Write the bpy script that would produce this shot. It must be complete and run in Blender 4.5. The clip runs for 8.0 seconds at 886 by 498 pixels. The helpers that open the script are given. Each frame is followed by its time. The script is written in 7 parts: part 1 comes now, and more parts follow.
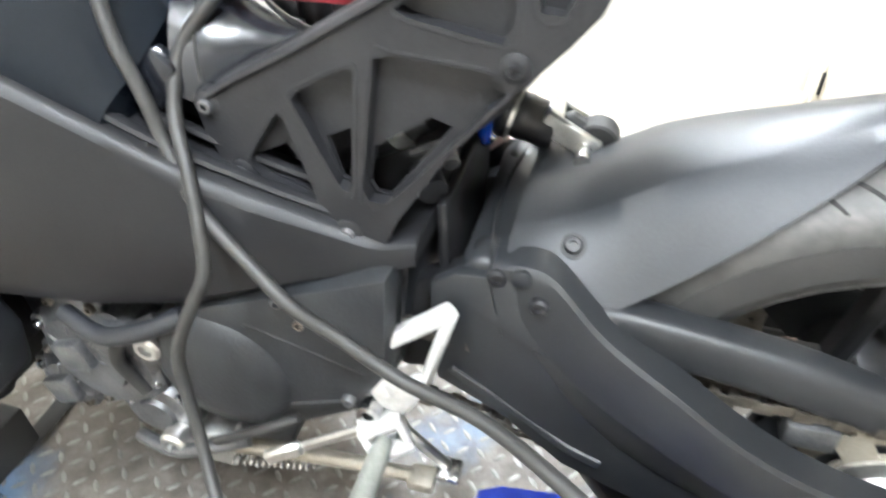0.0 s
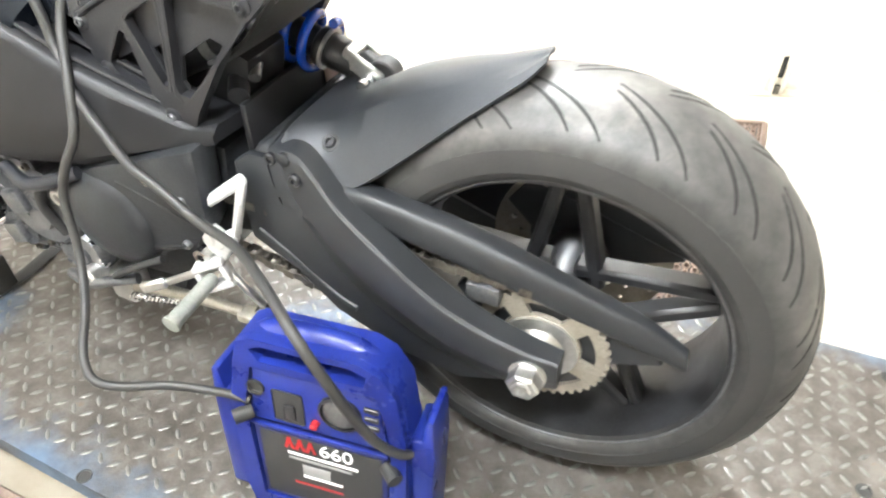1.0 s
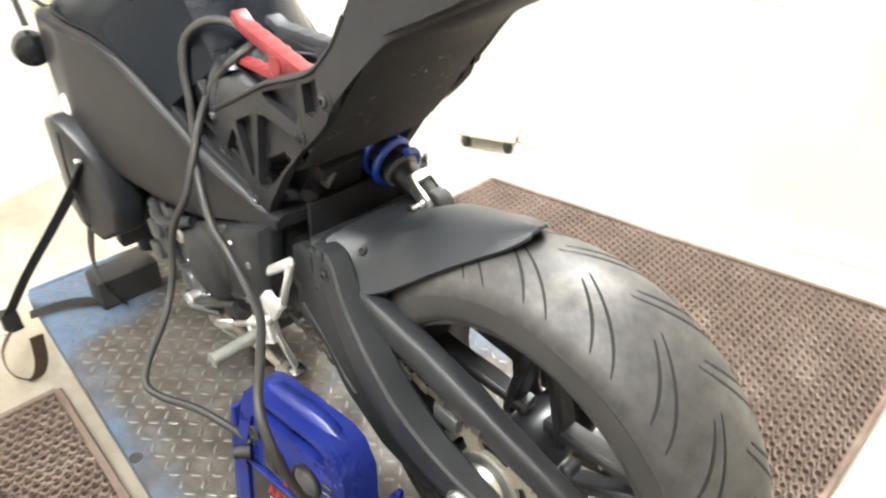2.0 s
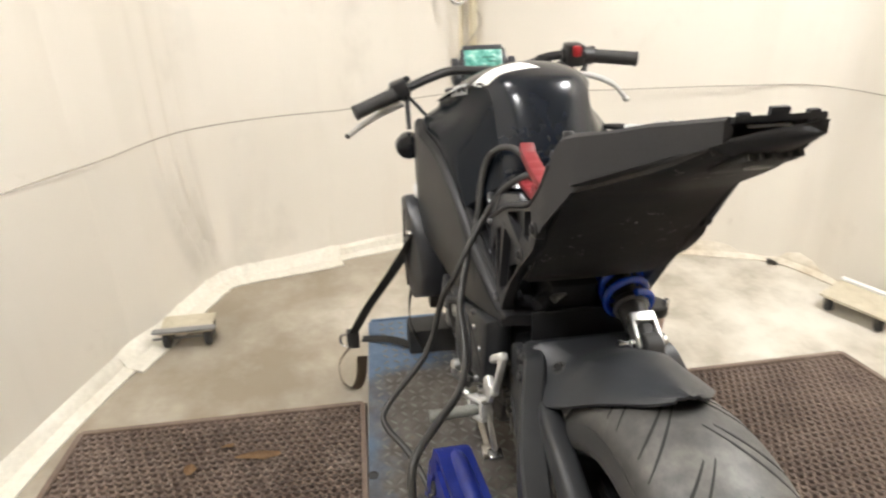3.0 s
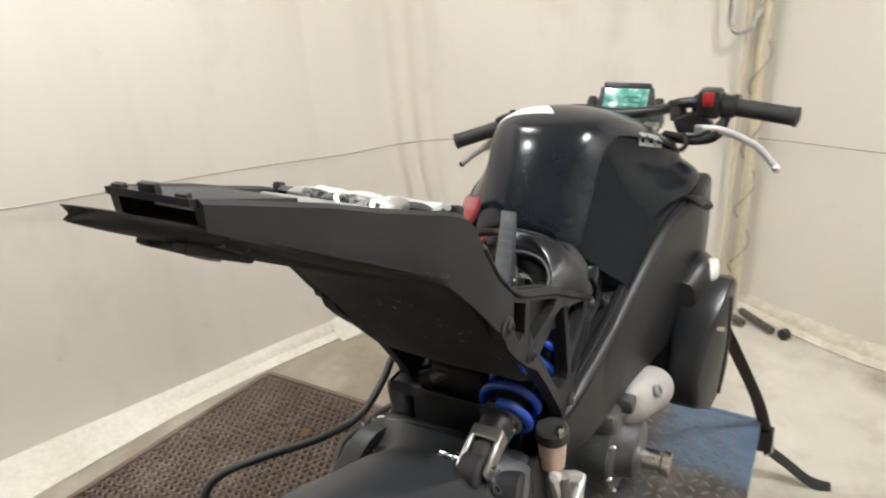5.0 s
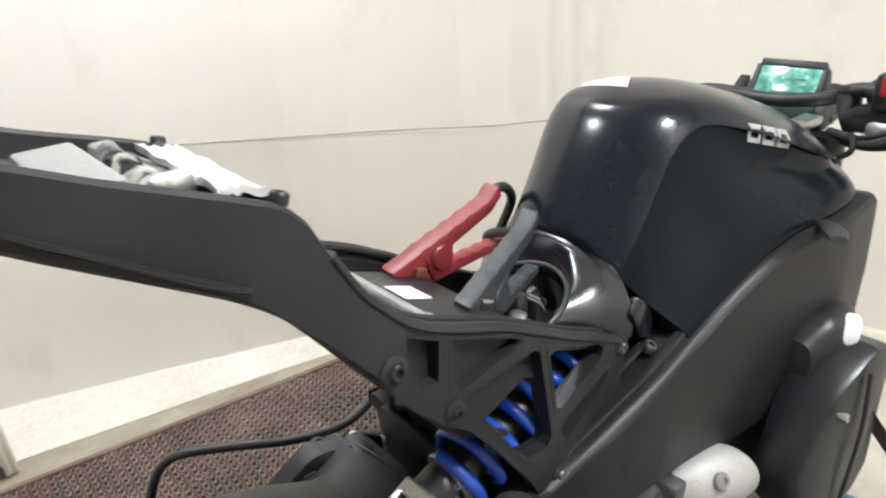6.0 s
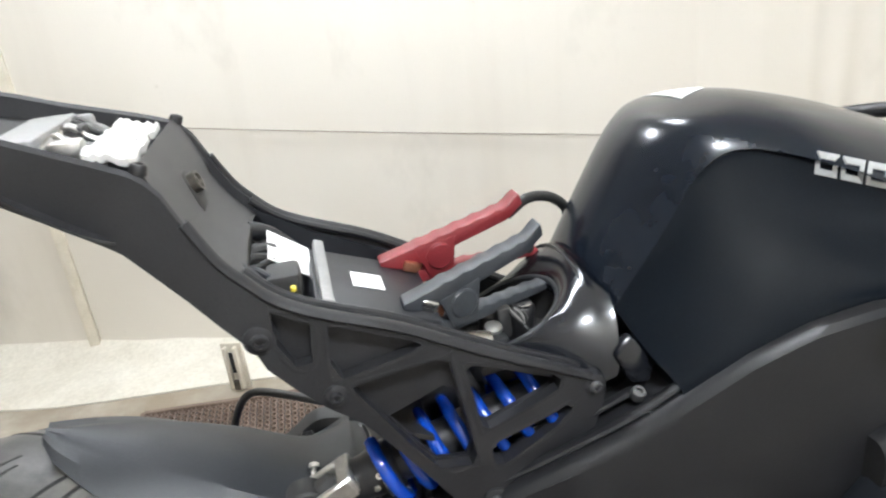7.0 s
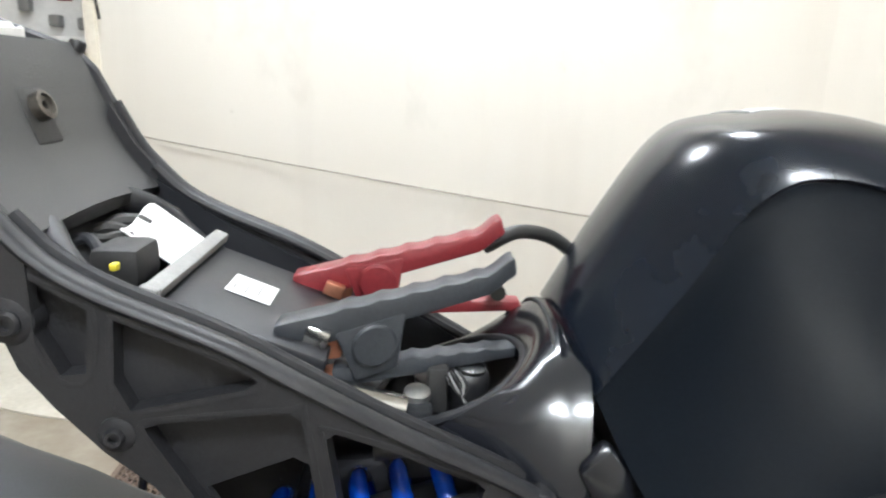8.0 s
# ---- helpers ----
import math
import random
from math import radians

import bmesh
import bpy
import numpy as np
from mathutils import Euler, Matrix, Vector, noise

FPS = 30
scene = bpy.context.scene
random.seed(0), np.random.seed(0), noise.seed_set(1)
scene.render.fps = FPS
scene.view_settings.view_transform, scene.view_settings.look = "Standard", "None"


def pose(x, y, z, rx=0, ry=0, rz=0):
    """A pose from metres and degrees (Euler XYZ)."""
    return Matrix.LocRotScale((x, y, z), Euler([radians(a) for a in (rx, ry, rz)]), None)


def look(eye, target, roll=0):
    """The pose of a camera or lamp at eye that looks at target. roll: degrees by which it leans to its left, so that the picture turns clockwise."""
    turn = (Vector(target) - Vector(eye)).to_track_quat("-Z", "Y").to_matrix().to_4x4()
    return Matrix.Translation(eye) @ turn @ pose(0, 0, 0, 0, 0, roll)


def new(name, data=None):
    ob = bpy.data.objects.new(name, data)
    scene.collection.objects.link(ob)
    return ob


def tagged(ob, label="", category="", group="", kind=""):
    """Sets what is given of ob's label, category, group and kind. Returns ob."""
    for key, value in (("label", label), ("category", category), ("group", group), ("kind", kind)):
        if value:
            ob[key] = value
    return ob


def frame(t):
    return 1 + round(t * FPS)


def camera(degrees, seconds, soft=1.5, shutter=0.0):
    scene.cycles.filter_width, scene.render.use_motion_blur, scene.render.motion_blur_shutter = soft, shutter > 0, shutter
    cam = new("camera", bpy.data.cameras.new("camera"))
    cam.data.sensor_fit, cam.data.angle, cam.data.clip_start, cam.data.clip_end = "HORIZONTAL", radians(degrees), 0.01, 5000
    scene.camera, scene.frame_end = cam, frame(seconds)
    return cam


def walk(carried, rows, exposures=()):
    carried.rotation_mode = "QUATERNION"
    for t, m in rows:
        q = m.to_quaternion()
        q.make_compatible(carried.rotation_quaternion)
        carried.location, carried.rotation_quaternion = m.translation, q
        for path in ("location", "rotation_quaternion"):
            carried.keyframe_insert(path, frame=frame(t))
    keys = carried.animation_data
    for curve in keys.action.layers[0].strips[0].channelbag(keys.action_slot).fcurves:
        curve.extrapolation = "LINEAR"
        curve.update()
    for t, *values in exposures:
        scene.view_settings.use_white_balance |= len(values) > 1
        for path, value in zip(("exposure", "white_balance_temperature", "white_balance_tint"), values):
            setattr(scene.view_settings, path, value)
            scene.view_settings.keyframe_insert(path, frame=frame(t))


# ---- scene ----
# ---- camera and its walk ----
cam = camera(66.3, 8.0, soft=2.1, shutter=0.3)
PATH = [
    (0, (0.281, 0.56, 0.893), (0.726, -0.945, -0.347), -1.5),
    (0.5, (0.105, 0.601, 0.925), (0.559, -0.765, -0.463), -1.8),
    (1, (-0.108, 0.691, 0.979), (0.477, -0.697, -0.337), 0.1),
    (1.2, (-0.163, 0.696, 1.018), (0.463, -0.699, -0.272), 0.7),
    (2.3, (-0.389, 0.51, 1.129), (0.954, -0.492, 0.038), 1.2),
    (2.5, (-0.429, 0.467, 1.143), (1.06, -0.395, 0.123), -0.6),
    (3, (-0.539, 0.383, 1.193), (1.219, 0.129, 0.274), -0.9),
    (3.5, (-0.522, 0.215, 1.161), (1.277, 0.162, 0.289), -1.8),
    (4, (-0.412, -0.005, 1.159), (1.37, 0.109, 0.258), 0.8),
    (4.5, (-0.344, -0.206, 1.147), (1.397, 0.254, 0.276), -2.0),
    (5, (-0.283, -0.412, 1.162), (1.274, 0.54, 0.344), -4.4),
    (5.2, (-0.235, -0.449, 1.151), (1.241, 0.641, 0.354), -5.2),
    (6.3, (0.171, -0.554, 1.069), (1.061, 1.028, 0.228), -5.4),
    (6.5, (0.237, -0.607, 1.069), (0.897, 1.096, 0.252), -6.9),
    (7, (0.365, -0.666, 1.048), (0.71, 1.153, 0.293), -6.6),
    (7.5, (0.491, -0.583, 0.972), (0.804, 1.305, 0.389), -0.3),
    (8, (0.522, -0.499, 0.911), (0.618, 1.439, 0.428), 1.5),
]
EXPOSURES = [(0.0, 1.31, 5680, 6), (0.5, 1.43, 5800, 6), (1.2, 1.54, 5950, 7), (2.3, 0.73, 6350, 9), (2.5, 0.56, 6450, 10), (3.0, -0.07, 6380, 10), (3.5, -0.31, 6350, 10), (4.0, -0.42, 6350, 10), (4.5, -0.47, 6250, 10), (5.2, -0.32, 6150, 9), (6.3, -0.08, 5850, 8), (8.0, -0.02, 5750, 7)]
walk(cam, [(t, look(eye, target, roll)) for t, eye, target, roll in PATH], EXPOSURES)

# ---- light: a closed booth lit by ceiling fixtures ----
world = bpy.data.worlds.new("world")
world.use_nodes = True
world.node_tree.nodes["Background"].inputs[0].default_value = (1.0, 0.96, 0.9, 1)
world.node_tree.nodes["Background"].inputs[1].default_value = 0.05
scene.world = world
FLOOR_Z = -0.22
CEIL_Z = 2.35
LAMPS = [(0.80, 0.92, 0.34, 0.30, 76.0), (0.60, -1.20, 0.32, 0.32, 190.0), (-0.20, 1.05, 0.28, 0.28, 124.0)]


# ---- materials ----
def material(name):
    m = bpy.data.materials.new(name)
    m.use_nodes = True
    nt = m.node_tree
    return m, nt, nt.nodes["Principled BSDF"]


def tex_noise(nt, scale, detail=4.0, rough=0.55, stretch=None):
    co = nt.nodes.new("ShaderNodeTexCoord")
    n = nt.nodes.new("ShaderNodeTexNoise")
    n.inputs["Scale"].default_value = scale
    n.inputs["Detail"].default_value = detail
    n.inputs["Roughness"].default_value = rough
    if stretch:
        mp = nt.nodes.new("ShaderNodeMapping")
        mp.inputs["Scale"].default_value = stretch
        nt.links.new(co.outputs["Object"], mp.inputs["Vector"])
        nt.links.new(mp.outputs[0], n.inputs["Vector"])
    else:
        nt.links.new(co.outputs["Object"], n.inputs["Vector"])
    return n.outputs["Fac"]


def ramp(nt, fac, stops):
    r = nt.nodes.new("ShaderNodeValToRGB")
    el = r.color_ramp.elements
    while len(el) < len(stops):
        el.new(0.5)
    for e, (p, c) in zip(el, stops):
        e.position = p
        e.color = (*c, 1)
    nt.links.new(fac, r.inputs["Fac"])
    return r.outputs["Color"]


def mixed(nt, fac, a, b, kind="MIX"):
    n = nt.nodes.new("ShaderNodeMix")
    n.data_type = "RGBA"
    n.blend_type = kind
    for sock, v in ((n.inputs["Factor"], fac), (n.inputs[6], a), (n.inputs[7], b)):
        if isinstance(v, (float, int)):
            sock.default_value = v
        elif isinstance(v, tuple):
            sock.default_value = (*v, 1)
        else:
            nt.links.new(v, sock)
    return n.outputs[2]


def add_bump(nt, bsdf, fac, strength, distance=0.002):
    b = nt.nodes.new("ShaderNodeBump")
    b.inputs["Strength"].default_value = strength
    b.inputs["Distance"].default_value = distance
    nt.links.new(fac, b.inputs["Height"])
    nt.links.new(b.outputs[0], bsdf.inputs["Normal"])


def surface(name, dark, light, rough, metal=0.0, scale=30.0, bump=0.15, fine=220.0, coat=0.0, spread=0.12, dist=0.001, stretch=None, spec=0.5):
    """Two scales of variation between two colours, roughness that wavers, fine relief."""
    m, nt, b = material(name)
    big = tex_noise(nt, scale, 5.0, 0.6, stretch)
    small = tex_noise(nt, fine, 3.0, 0.6)
    c1 = ramp(nt, big, [(0.3, dark), (0.7, light)])
    c2 = ramp(nt, small, [(0.25, tuple(v * 0.8 for v in dark)), (0.75, tuple(min(1, v * 1.12) for v in light))])
    nt.links.new(mixed(nt, 0.35, c1, c2), b.inputs["Base Color"])
    r = nt.nodes.new("ShaderNodeMapRange")
    r.inputs["To Min"].default_value = max(0.03, rough - spread)
    r.inputs["To Max"].default_value = min(1.0, rough + spread)
    nt.links.new(big, r.inputs["Value"])
    nt.links.new(r.outputs[0], b.inputs["Roughness"])
    b.inputs["Specular IOR Level"].default_value = spec
    b.inputs["Metallic"].default_value = metal
    b.inputs["Coat Weight"].default_value = coat
    b.inputs["Coat Roughness"].default_value = 0.09
    add_bump(nt, b, small, bump, dist)
    return m


PLASTIC = surface("charcoal_plastic", (0.013, 0.014, 0.017), (0.025, 0.026, 0.030), 0.42, scale=9, bump=0.25, fine=420, spec=0.4)
PLASTIC_TAIL = surface("matte_tail_plastic", (0.018, 0.018, 0.020), (0.030, 0.030, 0.032), 0.55, scale=12, bump=0.35, fine=500, spec=0.35)
SWINGARM_PAINT = surface("satin_swingarm_paint", (0.012, 0.013, 0.015), (0.022, 0.0235, 0.026), 0.46, scale=14, bump=0.18, fine=380)
FENDER_PLASTIC = surface("dusty_fender_plastic", (0.017, 0.019, 0.022), (0.030, 0.032, 0.036), 0.47, scale=11, bump=0.2, fine=380)
FRAME_PAINT = surface("satin_frame_paint", (0.010, 0.010, 0.0115), (0.018, 0.0182, 0.020), 0.42, scale=8, bump=0.1, fine=420, spec=0.3)
# tank paint again, darkened and dulled for the dim reflection on the knees
KNEE_DIM = surface("dimmed_knee_paint", (0.0040, 0.0056, 0.0084), (0.0066, 0.0088, 0.0124), 0.19, scale=6, bump=0.012, fine=420, spec=0.13, spread=0.03)
TRUSS_PAINT = surface("cast_subframe_paint", (0.012, 0.012, 0.014), (0.023, 0.023, 0.025), 0.46, scale=20, bump=0.35, fine=300, spec=0.35)
TANK_PAINT = surface("black_tank_paint", (0.005, 0.0072, 0.0120), (0.0082, 0.0115, 0.0182), 0.22, scale=5, bump=0.001, fine=25, coat=0.14, spread=0.04, spec=0.30)
GLOSS_COVER = surface("gloss_black_cover", (0.007, 0.008, 0.011), (0.013, 0.014, 0.018), 0.24, scale=14, bump=0.10, fine=60, coat=0.25, spread=0.10, dist=0.002)
ENGINE_DARK = surface("dark_engine_casting", (0.010, 0.011, 0.013), (0.026, 0.028, 0.031), 0.42, 0.0, scale=18, bump=0.5, fine=240, spec=0.4)
ENGINE_GREY = surface("grey_engine_casting", (0.055, 0.058, 0.062), (0.19, 0.19, 0.195), 0.36, 0.6, scale=22, bump=0.5, fine=240)
GREY_SHIELD = surface("light_grey_cover", (0.36, 0.355, 0.34), (0.5, 0.49, 0.47), 0.5, 0.1, scale=14, bump=0.12)
ALU = surface("brushed_aluminium", (0.45, 0.45, 0.44), (0.68, 0.68, 0.66), 0.34, 0.95, scale=40, bump=0.12)
LEVER = surface("silver_lever_finish", (0.52, 0.52, 0.51), (0.70, 0.70, 0.69), 0.38, 0.35, scale=40, bump=0.06)
STEEL = surface("bright_steel", (0.42, 0.42, 0.42), (0.7, 0.7, 0.69), 0.24, 1.0, scale=50, bump=0.08)
DIRTY_STEEL = surface("grimy_chain_steel", (0.05, 0.045, 0.04), (0.22, 0.2, 0.17), 0.45, 0.8, scale=60, bump=0.4)
CREAM_STEEL = surface("pale_sprocket_alloy", (0.20, 0.18, 0.145), (0.36, 0.33, 0.28), 0.46, 0.5, scale=40, bump=0.25)
BLACK_METAL = surface("black_metal", (0.012, 0.012, 0.013), (0.028, 0.028, 0.03), 0.38, 0.2, scale=30, bump=0.15)
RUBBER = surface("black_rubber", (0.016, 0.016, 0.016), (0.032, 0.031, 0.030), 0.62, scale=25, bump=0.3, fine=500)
CABLE = surface("jumper_cable_rubber", (0.018, 0.018, 0.018), (0.036, 0.035, 0.033), 0.5, scale=60, bump=0.2, fine=500)
BLUE_SPRING = surface("blue_spring_paint", (0.004, 0.03, 0.26), (0.006, 0.055, 0.40), 0.2, scale=40, bump=0.03, coat=0.4, spread=0.05)
BLUE_PLASTIC = surface("royal_blue_plastic", (0.008, 0.014, 0.13), (0.014, 0.028, 0.21), 0.30, scale=16, bump=0.12, fine=320)
BLUE_DARK = surface("dark_blue_recess", (0.008, 0.012, 0.08), (0.014, 0.02, 0.13), 0.45, scale=16, bump=0.12, fine=320)
RED_PLASTIC = surface("red_clamp_plastic", (0.15, 0.014, 0.018), (0.22, 0.026, 0.031), 0.42, scale=22, bump=0.2, fine=300)
GREY_PLASTIC = surface("slate_clamp_plastic", (0.020, 0.023, 0.028), (0.040, 0.045, 0.052), 0.48, scale=22, bump=0.25, fine=300)
WHITE_PAPER = surface("white_paper", (0.72, 0.72, 0.71), (0.86, 0.86, 0.85), 0.6, scale=30, bump=0.05)
COPPER = surface("copper_contacts", (0.42, 0.17, 0.1), (0.62, 0.3, 0.19), 0.35, 0.9, scale=60, bump=0.2)
STRAP = surface("black_webbing", (0.010, 0.010, 0.010), (0.024, 0.023, 0.022), 0.75, scale=90, bump=0.5, fine=700)
STRAP_BROWN = surface("brown_webbing", (0.05, 0.032, 0.02), (0.09, 0.058, 0.036), 0.75, scale=90, bump=0.5, fine=700)
RED_PAINT = surface("red_switch", (0.26, 0.008, 0.012), (0.36, 0.014, 0.018), 0.4, scale=40)
YELLOW = surface("yellow_connector", (0.6, 0.5, 0.03), (0.75, 0.65, 0.05), 0.45, scale=40)
GREYISH = surface("grey_battery_strap", (0.19, 0.19, 0.187), (0.28, 0.278, 0.272), 0.5, scale=30, bump=0.2)
PINK_TANK = surface("milky_reservoir", (0.42, 0.3, 0.25), (0.55, 0.42, 0.36), 0.4, scale=25)
SILVER_LETTER = surface("silver_decal", (0.32, 0.33, 0.34), (0.45, 0.46, 0.47), 0.35, 0.3, scale=40, bump=0.03)
LEAF = surface("dry_leaf", (0.2, 0.11, 0.05), (0.36, 0.23, 0.12), 0.8, scale=60)


def tyre_material():
    m, nt, b = material("dusty_tyre_rubber")
    big = tex_noise(nt, 9.0, 6.0, 0.65)
    mid = tex_noise(nt, 45.0, 4.0, 0.6)
    fine = tex_noise(nt, 420.0, 2.0)
    dust = ramp(nt, big, [(0.36, (0.024, 0.024, 0.024)), (0.52, (0.062, 0.060, 0.057)), (0.70, (0.165, 0.155, 0.140))])
    tread = mixed(nt, 0.35, dust, ramp(nt, mid, [(0.3, (0.026, 0.026, 0.026)), (0.7, (0.105, 0.101, 0.095))]))
    # the sidewalls stay cleaner than the scuffed tread
    co = nt.nodes.new("ShaderNodeTexCoord")
    sep = nt.nodes.new("ShaderNodeSeparateXYZ")
    nt.links.new(co.outputs["Object"], sep.inputs[0])
    side = nt.nodes.new("ShaderNodeMath")
    side.operation = "ABSOLUTE"
    nt.links.new(sep.outputs["Y"], side.inputs[0])
    wall = nt.nodes.new("ShaderNodeMapRange")
    wall.inputs["From Min"].default_value, wall.inputs["From Max"].default_value = 0.078, 0.092
    nt.links.new(side.outputs[0], wall.inputs["Value"])
    clean = ramp(nt, mid, [(0.3, (0.016, 0.016, 0.016)), (0.75, (0.042, 0.041, 0.039))])
    nt.links.new(mixed(nt, wall.outputs[0], tread, clean), b.inputs["Base Color"])
    b.inputs["Roughness"].default_value = 0.50
    add_bump(nt, b, fine, 0.25, 0.001)
    return m


def wall_material():
    m, nt, b = material("cream_booth_sheeting")
    big = tex_noise(nt, 0.9, 4.0, 0.5)
    streak = tex_noise(nt, 2.2, 4.0, 0.6, (1.2, 1.2, 0.12))
    spots = tex_noise(nt, 7.0, 6.0, 0.7)
    base = ramp(nt, big, [(0.3, (0.68, 0.635, 0.56)), (0.7, (0.77, 0.73, 0.66))])
    base = mixed(nt, 0.4, base, ramp(nt, streak, [(0.30, (0.62, 0.57, 0.50)), (0.46, (0.74, 0.70, 0.63)), (1.0, (0.78, 0.74, 0.67))]))
    blotch = tex_noise(nt, 1.7, 5.0, 0.62, (1.0, 1.0, 0.7))
    base = mixed(nt, ramp(nt, blotch, [(0.56, (0, 0, 0)), (0.72, (0.55, 0.55, 0.55))]), base, (0.50, 0.46, 0.40))
    base = mixed(nt, ramp(nt, spots, [(0.66, (0, 0, 0)), (0.8, (0.45, 0.45, 0.45))]), base, (0.34, 0.28, 0.21))
    nt.links.new(base, b.inputs["Base Color"])
    b.inputs["Roughness"].default_value = 0.72
    add_bump(nt, b, blotch, 0.22, 0.02)
    return m


def concrete_material():
    m, nt, b = material("stained_concrete")
    big = tex_noise(nt, 1.7, 6.0, 0.62)
    mid = tex_noise(nt, 9.0, 5.0, 0.65)
    fine = tex_noise(nt, 150.0, 3.0)
    base = ramp(nt, big, [(0.32, (0.25, 0.22, 0.175)), (0.5, (0.43, 0.395, 0.33)), (0.66, (0.66, 0.63, 0.56))])
    base = mixed(nt, 0.45, base, ramp(nt, mid, [(0.3, (0.27, 0.235, 0.18)), (0.6, (0.54, 0.5, 0.43))]))
    # brown dirt beside the leafy mat; its left-right gradient also paints that side dimmer
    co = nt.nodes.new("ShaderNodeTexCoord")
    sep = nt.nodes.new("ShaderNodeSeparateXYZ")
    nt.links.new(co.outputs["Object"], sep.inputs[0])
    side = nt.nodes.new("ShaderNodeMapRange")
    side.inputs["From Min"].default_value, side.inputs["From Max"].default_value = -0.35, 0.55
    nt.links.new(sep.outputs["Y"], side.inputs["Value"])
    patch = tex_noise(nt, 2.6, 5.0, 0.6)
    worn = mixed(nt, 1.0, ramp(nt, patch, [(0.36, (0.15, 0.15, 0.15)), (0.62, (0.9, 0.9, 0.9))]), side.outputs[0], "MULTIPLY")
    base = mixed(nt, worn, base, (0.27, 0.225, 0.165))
    # paler right side stands in for the stronger light falling there
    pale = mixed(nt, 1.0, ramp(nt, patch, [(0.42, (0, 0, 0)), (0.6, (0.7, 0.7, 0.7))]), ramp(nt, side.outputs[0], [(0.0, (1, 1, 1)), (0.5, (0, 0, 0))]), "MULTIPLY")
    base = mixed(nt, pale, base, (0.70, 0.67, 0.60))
    nt.links.new(base, b.inputs["Base Color"])
    r = nt.nodes.new("ShaderNodeMapRange")
    r.inputs["To Min"].default_value = 0.38
    r.inputs["To Max"].default_value = 0.8
    nt.links.new(big, r.inputs["Value"])
    nt.links.new(r.outputs[0], b.inputs["Roughness"])
    add_bump(nt, b, fine, 0.25, 0.002)
    return m


def mat_material():
    m, nt, b = material("brown_drain_mat")
    big = tex_noise(nt, 6.0, 5.0, 0.6)
    fine = tex_noise(nt, 160.0, 3.0)
    c = ramp(nt, big, [(0.3, (0.12, 0.08, 0.06)), (0.55, (0.19, 0.135, 0.105)), (0.75, (0.3, 0.24, 0.195))])
    nt.links.new(mixed(nt, 0.3, c, ramp(nt, fine, [(0.3, (0.09, 0.065, 0.05)), (0.8, (0.3, 0.24, 0.2))])), b.inputs["Base Color"])
    b.inputs["Roughness"].default_value = 0.62
    add_bump(nt, b, fine, 0.4, 0.002)
    return m


def plate_material():
    """Blue paint worn through to dirty grey-brown metal."""
    m, nt, b = material("worn_blue_tread_plate")
    big = tex_noise(nt, 3.2, 6.0, 0.62)
    mid = tex_noise(nt, 22.0, 5.0, 0.65)
    fine = tex_noise(nt, 260.0, 3.0)
    metal = ramp(nt, mid, [(0.28, (0.040, 0.034, 0.028)), (0.5, (0.088, 0.078, 0.067)), (0.66, (0.142, 0.130, 0.117)), (0.8, (0.17, 0.10, 0.055))])
    paint = ramp(nt, mid, [(0.3, (0.075, 0.122, 0.20)), (0.7, (0.145, 0.205, 0.30))])
    co = nt.nodes.new("ShaderNodeTexCoord")
    sep = nt.nodes.new("ShaderNodeSeparateXYZ")
    nt.links.new(co.outputs["Object"], sep.inputs[0])
    # paint is left along the edges and at the front end, where no wheels or boots pass
    edge = nt.nodes.new("ShaderNodeMath")
    edge.operation = "ABSOLUTE"
    nt.links.new(sep.outputs["Y"], edge.inputs[0])
    ed = nt.nodes.new("ShaderNodeMapRange")
    ed.inputs["From Min"].default_value, ed.inputs["From Max"].default_value = 0.27, 0.38
    ed.inputs["To Min"].default_value, ed.inputs["To Max"].default_value = 0.0, 0.17
    nt.links.new(edge.outputs[0], ed.inputs["Value"])
    fr = nt.nodes.new("ShaderNodeMapRange")
    fr.inputs["From Min"].default_value, fr.inputs["From Max"].default_value = 1.0, 1.12
    fr.inputs["To Min"].default_value, fr.inputs["To Max"].default_value = 0.0, 0.5
    nt.links.new(sep.outputs["X"], fr.inputs["Value"])
    # boots and wheels have worn the middle of the front end as well
    mid_wear = nt.nodes.new("ShaderNodeMapRange")
    mid_wear.inputs["From Min"].default_value, mid_wear.inputs["From Max"].default_value = 0.10, 0.22
    nt.links.new(edge.outputs[0], mid_wear.inputs["Value"])
    kept = nt.nodes.new("ShaderNodeMath")
    kept.operation = "MULTIPLY"
    nt.links.new(fr.outputs[0], kept.inputs[0])
    nt.links.new(mid_wear.outputs[0], kept.inputs[1])
    total = nt.nodes.new("ShaderNodeMath")
    nt.links.new(ed.outputs[0], total.inputs[0])
    nt.links.new(kept.outputs[0], total.inputs[1])
    total2 = nt.nodes.new("ShaderNodeMath")
    nt.links.new(total.outputs[0], total2.inputs[0])
    nt.links.new(big, total2.inputs[1])
    mask = ramp(nt, total2.outputs[0], [(0.58, (0, 0, 0)), (0.8, (1, 1, 1))])
    nt.links.new(mixed(nt, mask, metal, paint), b.inputs["Base Color"])
    b.inputs["Metallic"].default_value = 0.2
    r = nt.nodes.new("ShaderNodeMapRange")
    r.inputs["To Min"].default_value, r.inputs["To Max"].default_value = 0.42, 0.72
    nt.links.new(mid, r.inputs["Value"])
    nt.links.new(r.outputs[0], b.inputs["Roughness"])
    add_bump(nt, b, fine, 0.3, 0.001)
    return m


